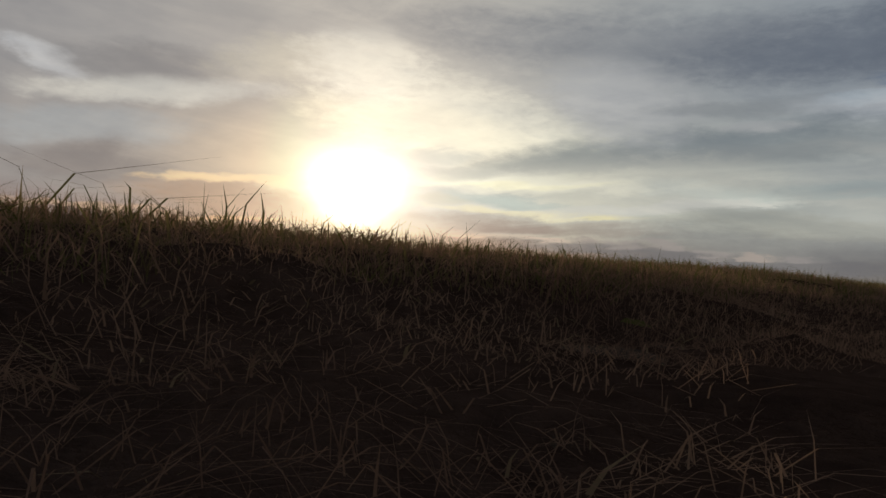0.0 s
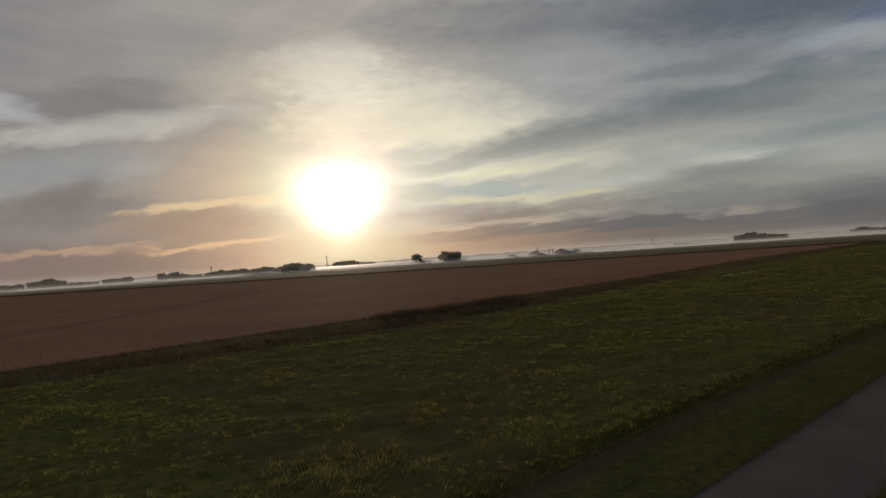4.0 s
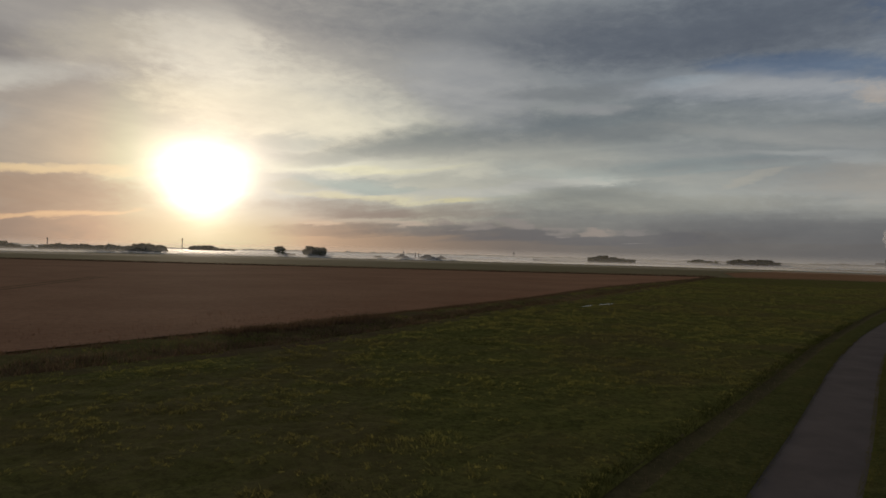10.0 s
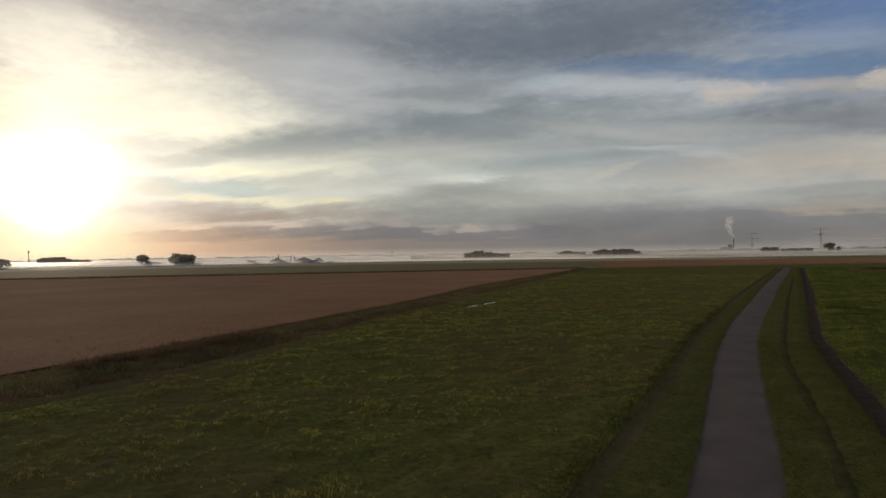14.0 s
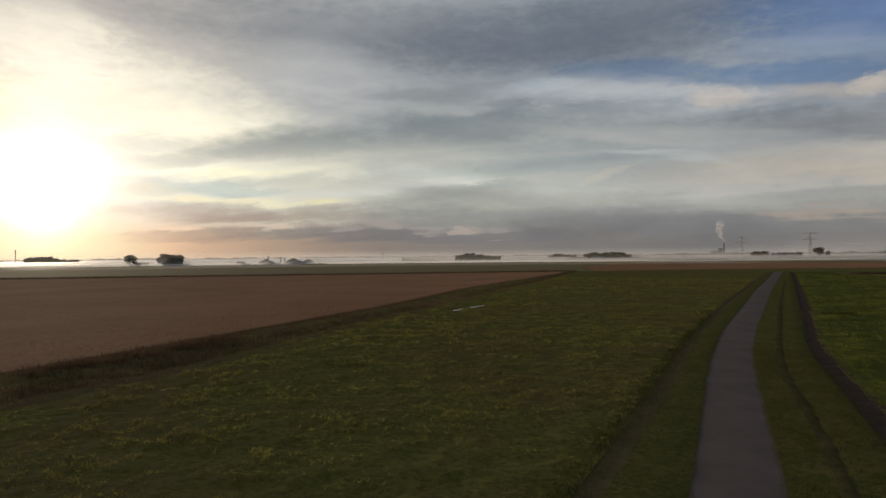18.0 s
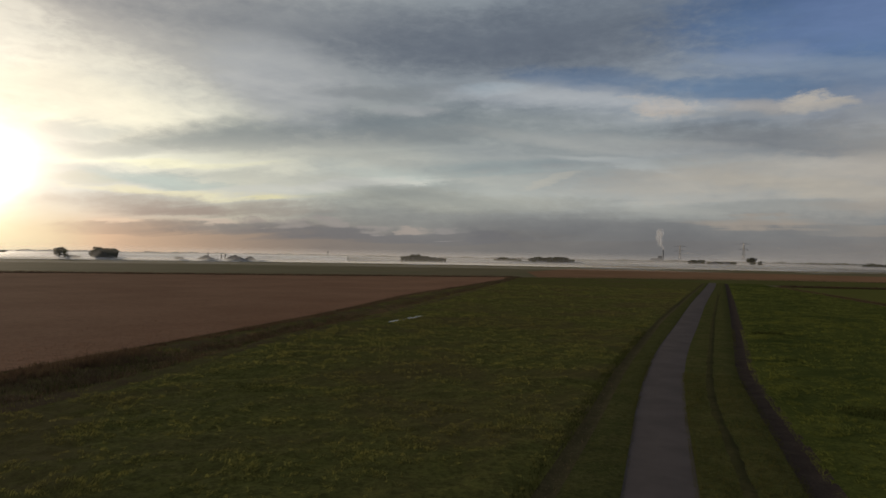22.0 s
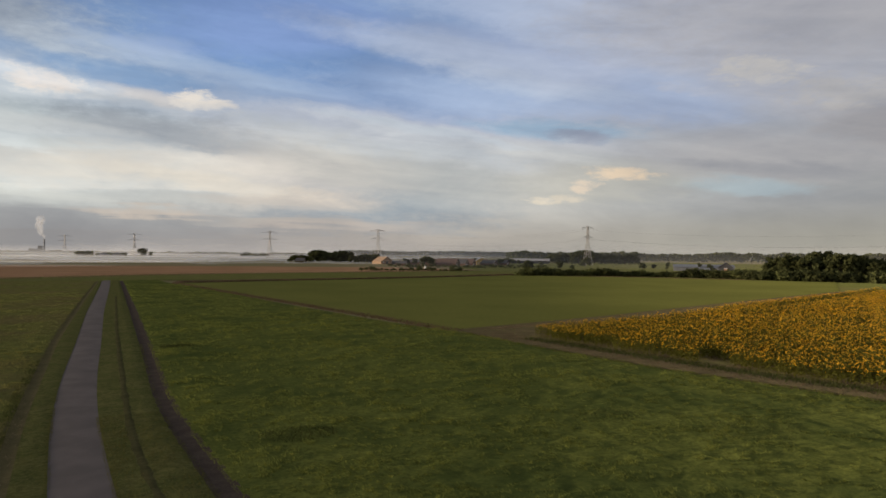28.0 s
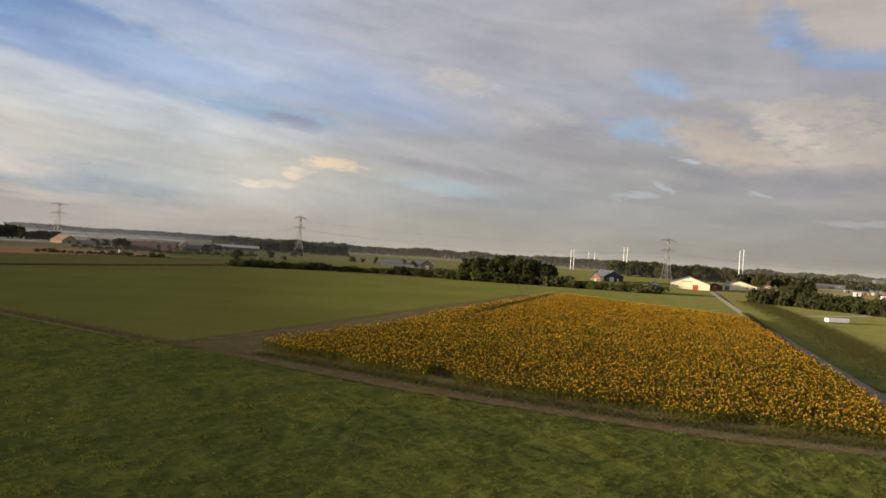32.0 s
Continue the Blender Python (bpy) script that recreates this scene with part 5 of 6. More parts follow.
def gabled(name, label, category, x, y, turn, w, l, eave, ridge, wall_mat, roof_mat, doors=(), windows=(), group="", over=0.4, chimney=False):
    """A gabled building; its gable faces along -y before the turn. doors: (x, width, height, material)."""
    root = thing(name, label, category, group, pose(x, y, 0, 0, 0, turn))
    h = w / 2
    part("wall", Shape().prism([(-h, -0.2), (h, -0.2), (h, eave), (0, ridge), (-h, eave)], -l / 2, l / 2), wall_mat, root)
    pitch = (ridge - eave) / h
    roof = None
    for s in (-1, 1):
        e = h + over
        ze = eave - over * pitch
        roof = part("roof", Shape().prism([(0, ridge + 0.02), (s * e, ze + 0.02), (s * e, ze + 0.24), (0, ridge + 0.26)][::s], -l / 2 - over, l / 2 + over), roof_mat, root)
    if chimney:
        part("chimney", Shape().box(h * 0.2, h * 0.2 + 0.9, l * 0.2, l * 0.2 + 0.9, ridge - 1.0, ridge + 1.1), M_BRICK, root)
    for dx, dw, dh, mat in doors:
        door = part("door", Shape().box(dx - dw / 2, dx + dw / 2, -l / 2 - 0.12, -l / 2 + 0.05, 0, dh), mat, root)
        part("door_frame", Shape().box(dx - dw / 2 - 0.15, dx + dw / 2 + 0.15, -l / 2 - 0.09, -l / 2 + 0.05, dh, dh + 0.2), M_WHITE, door)
    for wx, wz, ww, wh in windows:
        window(root, wx, wz, ww, wh, -l / 2)
    return root


gabled("barn", "long cream barn with low gable and red door", "barn", 467, 196, -68, 25, 46, 3.8, 8.2, M_CREAM, M_ROOF_GREY, [(3.6, 3.4, 3.2, M_RED), (9.0, 1.4, 2.3, M_WHITE)], [(-8, 1.9, 1.6, 1.0)], "barns by the field road")
barn_sign = Shape()
for k in range(8):
    barn_sign.box(-5.5 + k * 0.95, -5.5 + k * 0.95 + 0.65, -0.05, 0.05, 4.85, 5.5)
sign = tagged(part("wall_sign", barn_sign, M_TIMBER), "row of faded brown letter shapes on the barn gable", "sign")
sign.matrix_basis = pose(467, 196, 0, 0, 0, -68) @ pose(0, -23.06, 0)
gabled("barn", "cream metal barn with low grey roof", "barn", 528, 182, -71, 23, 40, 3.4, 6.6, M_CREAM, M_ROOF_GREY, [(-8.5, 3.0, 3.0, M_ROOF_GREY), (-4.5, 1.6, 2.6, M_WHITE)], [(5, 2.0, 1.4, 0.9)], "barns by the field road")
gabled("shed", "low brick-red shed between two barns", "shed", 494, 188, -70, 10, 14, 2.6, 4.2, M_BRICK, M_ROOF_DARK, [(0, 3.2, 2.4, M_RED)])
gabled("farmhouse", "small red-roofed brick house beside shrubs", "house", 492, 152, -74, 10, 12, 3.0, 7.6, M_BRICK, M_ROOF_RED, [(-3.0, 1.1, 2.1, M_WHITE)], [(0.4, 4.4, 2.8, 2.0), (2.6, 1.6, 1.6, 1.2)], chimney=True)
gabled("farmhouse", "timber-fronted house with steep pale gable", "house", 452, 262, -60, 8, 11, 2.4, 7.2, M_TIMBER, M_ROOF_DARK, [(0, 1.1, 2.1, M_WHITE)], [(-2.2, 1.6, 1.3, 1.1), (2.2, 1.6, 1.3, 1.1), (0, 4.2, 1.4, 1.1)], chimney=True)
gabled("barn", "dark-walled barn with wide grey metal roof", "barn", 478, 266, -38, 15, 26, 4.0, 8.4, M_ROOF_DARK, M_ROOF_GREY, [(-2, 3.4, 3.2, M_WHITE), (3, 1.2, 2.2, M_WHITE)], [(-5, 1.8, 1.4, 1.0)])
gabled("shed", "small low brown shed behind the hedge", "shed", 408, 258, -50, 6, 9, 2.2, 3.4, M_TIMBER, M_ROOF_DARK, [(0, 1.6, 1.9, M_WHITE)])
gabled("greenhouse", "long low grey-roofed greenhouse in a pasture", "greenhouse", 398, 408, 46, 20, 44, 2.8, 4.8, M_ROOF_GREY, M_ROOF_GREY, [(0, 2.4, 2.2, M_WHITE)], [(-6, 1.6, 2.0, 1.2), (6, 1.6, 2.0, 1.2)])
gabled("shed", "dark shed with black gable in the hedge", "shed", 390, 378, -46, 10, 12, 3.4, 7.0, M_ROOF_DARK, M_ROOF_DARK, [(0, 2.6, 2.6, M_TIMBER)])
gabled("house", "small house with bright orange-red roof", "house", 356, 366, 40, 5, 8, 1.8, 3.2, M_ORANGE_WALL, M_ROOF_GREY, [(-2, 1.0, 2.0, M_WHITE)], [(1.4, 1.5, 1.2, 1.0)])
HALLS = "halls of the village"
gabled("hall", "ochre-orange hall with broad low roof", "hall", 233, 702, 20, 17, 15, 2.6, 7.4, M_ORANGE_WALL, M_ORANGE_WALL, [(0, 3, 3, M_ROOF_DARK)], [(-5, 2.0, 1.6, 1.2)], HALLS)
gabled("hall", "yellow-gabled hall with long grey roof", "hall", 322, 650, -12, 11, 30, 4.6, 7.6, M_YELLOW_WALL, M_ROOF_GREY, [(0, 3.0, 3.0, M_ROOF_DARK)], [(-3.4, 2, 1.6, 1.2)], HALLS)
gabled("hall", "long low village hall with pale roof", "hall", 285, 690, 66, 12, 26, 2.6, 5.2, M_BRICK, M_ROOF_PALE, [(0, 3.0, 2.4, M_ROOF_DARK)], [(-4, 1.6, 1.4, 1.0)], HALLS)
gabled("hall", "low dark shed with flat grey roof", "hall", 245, 680, 72, 9, 18, 2.2, 3.4, M_ROOF_DARK, M_ROOF_DARK, [(0, 2.4, 2.0, M_TIMBER)], [(3, 1.4, 1.2, 0.9)], HALLS)
gabled("hall", "long low hall with dull grey roof", "hall", 452, 760, 58, 14, 52, 3.4, 6.0, M_ROOF_DARK, M_ROOF_PALE, [(0, 3, 3, M_TIMBER)], [(4, 2, 1.6, 1.2)], HALLS)
for az, d, w, l, e, r, rm, wm in ((19.9, 640, 7, 10, 2.2, 4.4, M_ROOF_DARK, M_BRICK), (22.6, 700, 9, 13, 2.4, 5.6, M_ROOF_RED, M_BRICK), (23.3, 650, 10, 15, 2.6, 6.6, M_ROOF_RED, M_BRICK), (24.0, 640, 11, 15, 2.6, 6.8, M_ROOF_RED, M_BRICK), (24.9, 665, 9, 13, 2.4, 6.0, M_ROOF_DARK, M_BRICK), (25.5, 690, 10, 14, 2.6, 6.4, M_ROOF_RED, M_BRICK), (27.3, 690, 9, 14, 2.4, 5.4, M_ROOF_DARK, M_BRICK), (28.3, 715, 9, 16, 2.4, 5.4, M_ROOF_DARK, M_BRICK), (11.6, 765, 8, 10, 2.2, 5.2, M_ROOF_DARK, M_PATH_TAN), (21.0, 720, 9, 14, 2.4, 5.0, M_ROOF_DARK, M_BRICK)):
    x, y = around(az, d)
    gabled("house", "low brown-roofed village house among dark trees", "house", x, y, 68 - az, w, l, e, r, wm, rm, [(-w * 0.25, 1.1, 2.0, M_WHITE)], [(w * 0.2, 1.4, 1.3, 1.0), (0, r * 0.66, 1.0, 0.9)], "village houses", chimney=True)
# farm in the mist to the north-west, and others further round
for az, d, w, l, e, r in ((-44.2, 770, 17, 22, 2.2, 6.0), (-42.0, 770, 20, 30, 2.4, 6.6), (-40.8, 780, 12, 20, 2.2, 5.4), (-53.6, 775, 9, 12, 1.6, 3.2), (-3.0, 1290, 18, 22, 3.4, 8.6), (-2.1, 1295, 20, 24, 3.4, 8.4)):
    x, y = around(az, d)
    gabled("farm_building", "grey farm roof rising out of ground mist", "farmhouse", x, y, -az, w, l, e, r, M_ROOF_GREY, M_ROOF_GREY, [(0, 2.4, 2.2, M_ROOF_DARK)], [(3, 1.6, 1.4, 1.0)], "farms in the mist")
for az, h in ((-44.05, 9.5), (-43.05, 8.5), (-42.75, 8.0)):
    x, y = around(az, 760)
    silo = thing("silo", "narrow dark silo in the misty farmyard", "silo", "farm silos", pose(x, y, 0))
    part("shell", Shape().bar((0, 0, -0.2), (0, 0, h - 1.4), 0.55, 0.55, 10), M_ROOF_DARK, silo)
    part("cap", Shape().bar((0, 0, h - 1.4), (0, 0, h), 1.1, 0.3, 10), M_ROOF_GREY, silo)


def pole(x, y, h, label):
    root = thing("mast", label, "mast", "masts in the mist", pose(x, y, 0))
    part("post", Shape().bar((0, 0, -0.3), (0, 0, h), 0.75, 0.55, 8), M_ROOF_DARK, root)
    part("head", Shape().box(-1.6, 1.6, -0.6, 0.6, h - 2.2, h - 0.4).box(-0.4, 0.4, -0.4, 0.4, h - 0.4, h + 1.2), M_ROOF_DARK, root)


pole(*around(-61.9, 1250), 22, "dark mast with a short head in mist")
pole(*around(-71.2, 1250), 17, "dark mast with a short head in mist")
pole(*around(-34.6, 1500), 15, "dark mast with a short head in mist")
# white masts beyond the barns
for az, d, h in ((58.88, 1020, 30), (59.12, 1020, 30), (60.35, 1300, 34), (60.85, 1300, 33), (63.12, 900, 35), (63.38, 900, 35), (71.86, 860, 38), (72.12, 820, 38)):
    x, y = around(az, d)
    mast = thing("white_mast", "slender white steel mast above the woods", "mast", "white masts", pose(x - 2, y + 8, 0))
    part("tube", Shape().bar((0, 0, -0.3), (0, 0, h), 0.65, 0.45, 10), M_WHITE, mast)
    part("flange", Shape().bar((0, 0, h), (0, 0, h + 0.5), 0.7, 0.7, 10), M_STEEL, mast)

# power plant on the horizon with its plume of steam
px, py = around(-6.9, 2500)
plant_site = thing("power_plant", "far hazy power plant with one chimney", "power plant", "", pose(px, py, 0, 0, 0, 7))
part("hall", Shape().box(-40, -2, -15, 15, -0.5, 15).box(-16, -2, -12, 12, 15, 24), M_ROOF_GREY, plant_site)
part("stack", Shape().bar((2, 0, -0.5), (2, 0, 46), 2.8, 1.7, 12), M_ROOF_GREY, plant_site)
M_STEAM = mist_material("steam", 0.15, 0.25, 0.6, 0.12, (1, 1, 1))


def puff_cloud(name, spine, label):
    verts, faces = [], []
    for (x, y, z, r) in spine:
        base = len(verts)
        n, k = 10, 6
        for i in range(k + 1):
            for j in range(n):
                th, ph = math.pi * i / k, math.tau * j / n
                p = Vector((math.sin(th) * math.cos(ph), math.sin(th) * math.sin(ph), math.cos(th)))
                rr = r * (1 + 0.3 * noise.noise(p * 2.2 + Vector((x, y, z))))
                verts.append((x + p.x * rr, y + p.y * rr, z + p.z * rr))
        faces += [(base + i * n + j, base + i * n + (j + 1) % n, base + (i + 1) * n + (j + 1) % n, base + (i + 1) * n + j) for i in range(k) for j in range(n)]
    return tagged(mesh_object(name, verts, faces, M_STEAM), label, "steam", kind="stuff")


puff_cloud("steam_plume", [(px + 2 - 14 * math.sin(q * 0.25) + 3 * math.sin(q * 1.7), py, 49 + q * 6.0, 3.5 + q * 1.3 - 0.04 * q * q) for q in range(11)], "white steam rising from a far chimney")

# white trailer in the meadow
trailer = thing("trailer", "long white livestock trailer parked in a meadow", "trailer", "", pose(242.3, 59.2, 0.05, 0, 0, 51) @ Matrix.Diagonal((0.8, 1.3, 0.72, 1)))
part("body", Shape().prism([(-1.15, 0.5), (1.15, 0.5), (1.15, 2.05), (0.95, 2.25), (-0.95, 2.25), (-1.15, 2.05)], -2.9, 2.9), M_WHITE, trailer)
part("chassis", Shape().box(-0.9, 0.9, -3.1, 2.9, 0.32, 0.49), M_ROOF_DARK, trailer)
for yy in (-1.2, 0.2):
    for s in (-1, 1):
        wheel = part("wheel", Shape().bar((s * 0.75, yy, 0.45), (s * 1.05, yy, 0.45), 0.45, 0.45, 12), M_ROOF_DARK, trailer)
        part("rim", Shape().bar((s * 1.0, yy, 0.45), (s * 1.08, yy, 0.45), 0.22, 0.22, 10), M_STEEL, wheel)
part("drawbar", Shape().bar((0, -3.0, 0.4), (0, -4.2, 0.4), 0.08), M_STEEL, trailer)
gabled("shelter", "small grey field shelter beside the barn", "shed", 432, 206, -64, 8, 9, 1.8, 4.0, M_ROOF_GREY, M_ROOF_GREY, [(0, 3.0, 2.2, M_ROOF_DARK)])
# yards and works far to the east
YARD = [(80.6, 600, 4, 2.4, M_WHITE), (79.0, 640, 5, 3.2, M_WHITE), (81.2, 700, 8, 3.6, M_ORANGE_WALL), (82.5, 690, 6, 3, M_BRICK), (78.6, 760, 7, 2.6, M_CREAM), (79.8, 740, 8, 2.6, M_BRICK), (80.4, 800, 10, 3, M_ROOF_GREY), (82.0, 800, 9, 4, M_CREAM), (77.6, 900, 26, 5, M_ROOF_GREY), (75.8, 1000, 40, 5, M_CREAM), (80.9, 1100, 20, 13, M_ROOF_GREY), (82.4, 1120, 24, 10, M_CREAM)]
YARD += [(79.3 + 0.31 * k, 660 + 37 * (k % 4), 4 + k % 3, 2.2 + 0.5 * (k % 2), (M_BRICK, M_TIMBER, M_CREAM, M_ROOF_GREY)[k % 4]) for k in range(12)]
for az, d, w, h, mat in YARD:
    x, y = around(az, d)
    unit = thing("yard_building", "small pale flat-roofed works building", "building", "works in the yard", pose(x, y, 0, 0, 0, 20 - az))
    part("wall", Shape().box(-w / 2, w / 2, -w * 0.3, w * 0.3, -0.2, h), mat, unit)
    part("roof", Shape().box(-w / 2 - 0.2, w / 2 + 0.2, -w * 0.3 - 0.2, w * 0.3 + 0.2, h, h + 0.25), M_ROOF_GREY, unit)
    part("door", Shape().box(-w * 0.2, w * 0.05, -w * 0.3 - 0.08, -w * 0.3 + 0.05, 0, min(2.4, h * 0.8)), M_ROOF_DARK, unit)
    window(unit, w * 0.25, h * 0.6, w * 0.2, h * 0.3, -w * 0.3)
for x, y, label in ((195, 488, "white"), (262, 420, "white"), (333, 214, "white")):
    post = thing("marker_post", "small white marker post in the grass", "post", "marker posts", pose(x, y, 0))
    part("post", Shape().box(-0.5, 0.5, -0.3, 0.3, 0, 1.9), M_WHITE, post)
    part("cap", Shape().box(-0.55, 0.55, -0.35, 0.35, 1.9, 2.05), M_STEEL, post)

# ---- sunflowers ----
SUN_EDGE = line((17, 69.6), (36, 60.0), (52, 54.5), (70, 50.8), (90, 47.2))


def inside(x, y):
    """Whether a place lies in the sunflower field."""
    west = np.where(y < 90, SUN_EDGE(y), 47.2 + (y - 90) * 2.7)
    south = np.interp(x, [69, 92, 141, 205, 230], [17, 25.8, 47.4, 75.4, 86.4])
    north = np.interp(x, [48, 84, 152, 216, 232], [90, 101.5, 131, 159, 157])
    east = np.interp(y, [74, 107, 148, 160], [207, 215, 228, 224])
    return (x > west) & (x < east) & (y > south) & (y < north)


def gap_line(x):
    return np.interp(x, [121, 227], [110, 153.5])


def sunflower_arrays(x, y, seed, full):
    """Stalk, leaf and flower faces for plants at those places."""
    r = np.random.default_rng(seed)
    n = len(x)
    h = 1.45 + 0.22 * r.normal(size=n) + 0.14 * bumps(x, y, 7.0, 41)
    lean = r.normal(scale=0.07, size=(n, 2))
    base = np.stack([x, y, np.full(n, 0.06)], 1)
    top = base + np.stack([lean[:, 0], lean[:, 1], h], 1)
    face = np.radians(-62) + r.normal(scale=1.3, size=n)
    tip = r.uniform(0.1, 1.15, n)
    out = np.stack([np.sin(face) * np.cos(tip), np.cos(face) * np.cos(tip), np.sin(tip)], 1)
    side = np.cross(out, np.array([0, 0, 1.0]))
    side /= np.linalg.norm(side, axis=1, keepdims=True)
    up = np.cross(side, out)
    size = np.clip((0.102 if full else 0.132) + 0.022 * r.normal(size=n), 0.05, 0.19)[:, None]
    stem_w = 0.018
    stalk = [np.stack([base - side * stem_w, base + side * stem_w, top + side * stem_w * 0.7, top - side * stem_w * 0.7], 1)]
    for k in range(5 if full else 2):
        q = r.uniform(0, math.tau, n)
        z = 0.34 + 0.15 * k if full else 0.5 + 0.3 * k
        c = base + (top - base) * z
        d = np.stack([np.cos(q), np.sin(q), np.zeros(n)], 1)
        w = np.stack([-np.sin(q), np.cos(q), np.zeros(n)], 1)
        ll = r.uniform(0.22, 0.36, n)[:, None] * (1.0 if full else 1.4)
        drop = np.array([0, 0, 1.0]) * ll * 0.35
        stalk.append(np.stack([c, c + d * ll * 0.5 + w * ll * 0.42 + drop * 0.4, c + d * ll - drop, c + d * ll * 0.5 - w * ll * 0.42 + drop * 0.4], 1))
    head = top + out * 0.05
    petals = []
    count = 7 if full else 5
    for k in range(count):
        q = math.tau * k / count + 0.2
        a = side * math.cos(q) + up * math.sin(q)
        b = side * math.cos(q + 0.62) + up * math.sin(q + 0.62)
        m = (a + b) * 0.5
        petals.append(np.stack([head + a * size * 0.5, head + m * size * 1.25 - out * 0.02, head + b * size * 0.5], 1))
    seeds = np.stack([head + out * 0.012 + (side * math.cos(q) + up * math.sin(q)) * size * 0.46 for q in (0, 1.57, 3.14, 4.71)], 1)
    return np.concatenate(stalk), np.concatenate(petals), seeds


row = np.arange(-40, 130, 0.52)
along = np.arange(0, 215, 0.31)
aa, rr = np.meshgrid(along, row)
aa = aa + rng.normal(scale=0.16, size=aa.shape)
rr = rr + rng.normal(scale=0.13, size=rr.shape)
dirx, diry = math.cos(radians(22.0)), math.sin(radians(22.0))
fx = (48 + aa * dirx - rr * diry).ravel()
fy = (50 + aa * diry + rr * dirx).ravel()
ok = inside(fx, fy) & (np.abs(fy - gap_line(fx)) > np.where(fx > 119, 1.6, 0.0))
ragged = bumps(fx, fy, 4.0, 51) * 1.3 + np.maximum(bumps(fx, fy, 7.0, 54) - 0.15, 0) * 5.0
ok &= inside(fx - 0.2 - np.maximum(ragged, -1.0), fy - 0.4) | (fx > 90)
ok &= rng.uniform(size=len(fx)) < 0.91 - 0.18 * np.clip(bumps(fx, fy, 9.0, 52) + 0.1, 0, 1) - 0.35 * (np.abs((rr.ravel() + 1.5) % 24.0 - 0.3) < 0.3)
fx, fy = fx[ok], fy[ok]
front = np.hypot(fx - 0, fy - 8)
order = np.argsort(front)
single, mass = order[:180], order[180:]
mass_near = mass[front[mass] < 115]
mass_far = mass[front[mass] >= 115]
mass_far = mass_far[rng.uniform(size=len(mass_far)) < 0.7]
field = tagged(new("sunflower_crop"), "dense field of ripe yellow-orange sunflowers in bloom", "sunflowers", kind="stuff")
for bunch, seed, full in ((mass_near, 5, True), (mass_far, 6, False)):
    st, pe, se = sunflower_arrays(fx[bunch], fy[bunch], seed, full)
    for name, arr, mat in (("stalks", st, M_STALK), ("petals", pe, M_PETAL), ("seed_heads", se, M_SEED)):
        tagged(soup(name, arr, arr.shape[1], mat, field), kind="stuff")
kinds = []
for k in range(6):
    root = thing("sunflower", "single tall sunflower at the ragged field edge", "sunflower", "sunflowers at the field edge")
    st, pe, se = sunflower_arrays(np.zeros(1), np.zeros(1), 60 + k, True)
    soup("stalk", st, 4, M_STALK, root)
    soup("petals", pe, 3, M_PETAL, root, "orange-yellow petals")
    soup("seed_head", se, 4, M_SEED, root, "dark brown seed head")
    kinds.append(root)
for k, i in enumerate(single):
    m = pose(float(fx[i]), float(fy[i]), 0.0, 0, 0, float(rng.normal(scale=25)))
    if k < 6:
        kinds[k].matrix_basis = m
    else:
        copy_thing(kinds[k % 6], m)


# ---- grass ----
def blades(name, x, y, z, height, width, lean, mat, label, seed, segments=1, kind="stuff", category="grass", parent=None):
    """One blade at each place, a tapered and bent sliver."""
    r = np.random.default_rng(seed)
    n = len(x)
    h = height * r.uniform(0.5, 1.35, n) if np.isscalar(height) else height * r.uniform(0.6, 1.25, n)
    q = r.uniform(0, math.tau, n)
    bend = np.stack([np.cos(q), np.sin(q), np.zeros(n)], 1) * (h * np.abs(r.normal(scale=lean, size=n)))[:, None]
    q2 = r.uniform(0, math.tau, n)
    w = np.stack([np.cos(q2), np.sin(q2), np.zeros(n)], 1) * (width * r.uniform(0.6, 1.4, n))[:, None]
    p = np.stack([x, y, z], 1)
    zz = np.zeros((n, 3))
    zz[:, 2] = h
    if segments == 1:
        faces = np.stack([p - w, p + w, p + bend + zz], 1)
        ob = soup(name, faces, 3, mat, parent, "")
    else:
        a = p + bend * 0.3 + zz * 0.55
        lower = np.stack([p - w, p + w, a + w * 0.75, a - w * 0.75], 1)
        tipp = p + bend * 1.1 + zz * (0.95 - 0.25 * np.minimum(1, np.linalg.norm(bend, axis=1) / np.maximum(h, 1e-3)))[:, None]
        upper = np.stack([a - w * 0.75, a + w * 0.75, tipp + w * 0.08, tipp - w * 0.08], 1)
        ob = soup(name, np.concatenate([lower, upper]), 4, mat, parent, "")
    return tagged(ob, label, category, kind=kind)


def scatter(left, right, y0, y1, per_m2, seed, clumps=0.0):
    r = np.random.default_rng(seed)
    wide = float(np.max(right(np.linspace(y0, y1, 40)) - left(np.linspace(y0, y1, 40))))
    n = int(per_m2 * wide * (y1 - y0))
    y = r.uniform(y0, y1, n)
    u = r.uniform(0, 1, n) * wide
    x = left(y) + u
    keep = u < right(y) - left(y)
    if clumps:
        keep &= r.uniform(size=n) < 0.45 + clumps * bumps(x, y, 1.1, seed + 3) + 0.3 * bumps(x, y, 3.5, seed + 4)
    return x[keep], y[keep]


def tufts(x, y, each, spread, seed):
    r = np.random.default_rng(seed)
    return (np.repeat(x, each) + r.normal(scale=spread, size=len(x) * each), np.repeat(y, each) + r.normal(scale=spread, size=len(x) * each))


def verge_z(x, y):
    left, right = ROAD(y) + 1.45, TRACK(y) - 0.5
    u = (x - left) / np.maximum(right - left, 0.1)
    return np.where((u > 0) & (u < 1), verge_height(u) + verge_bump(x, y, u), 0.02)


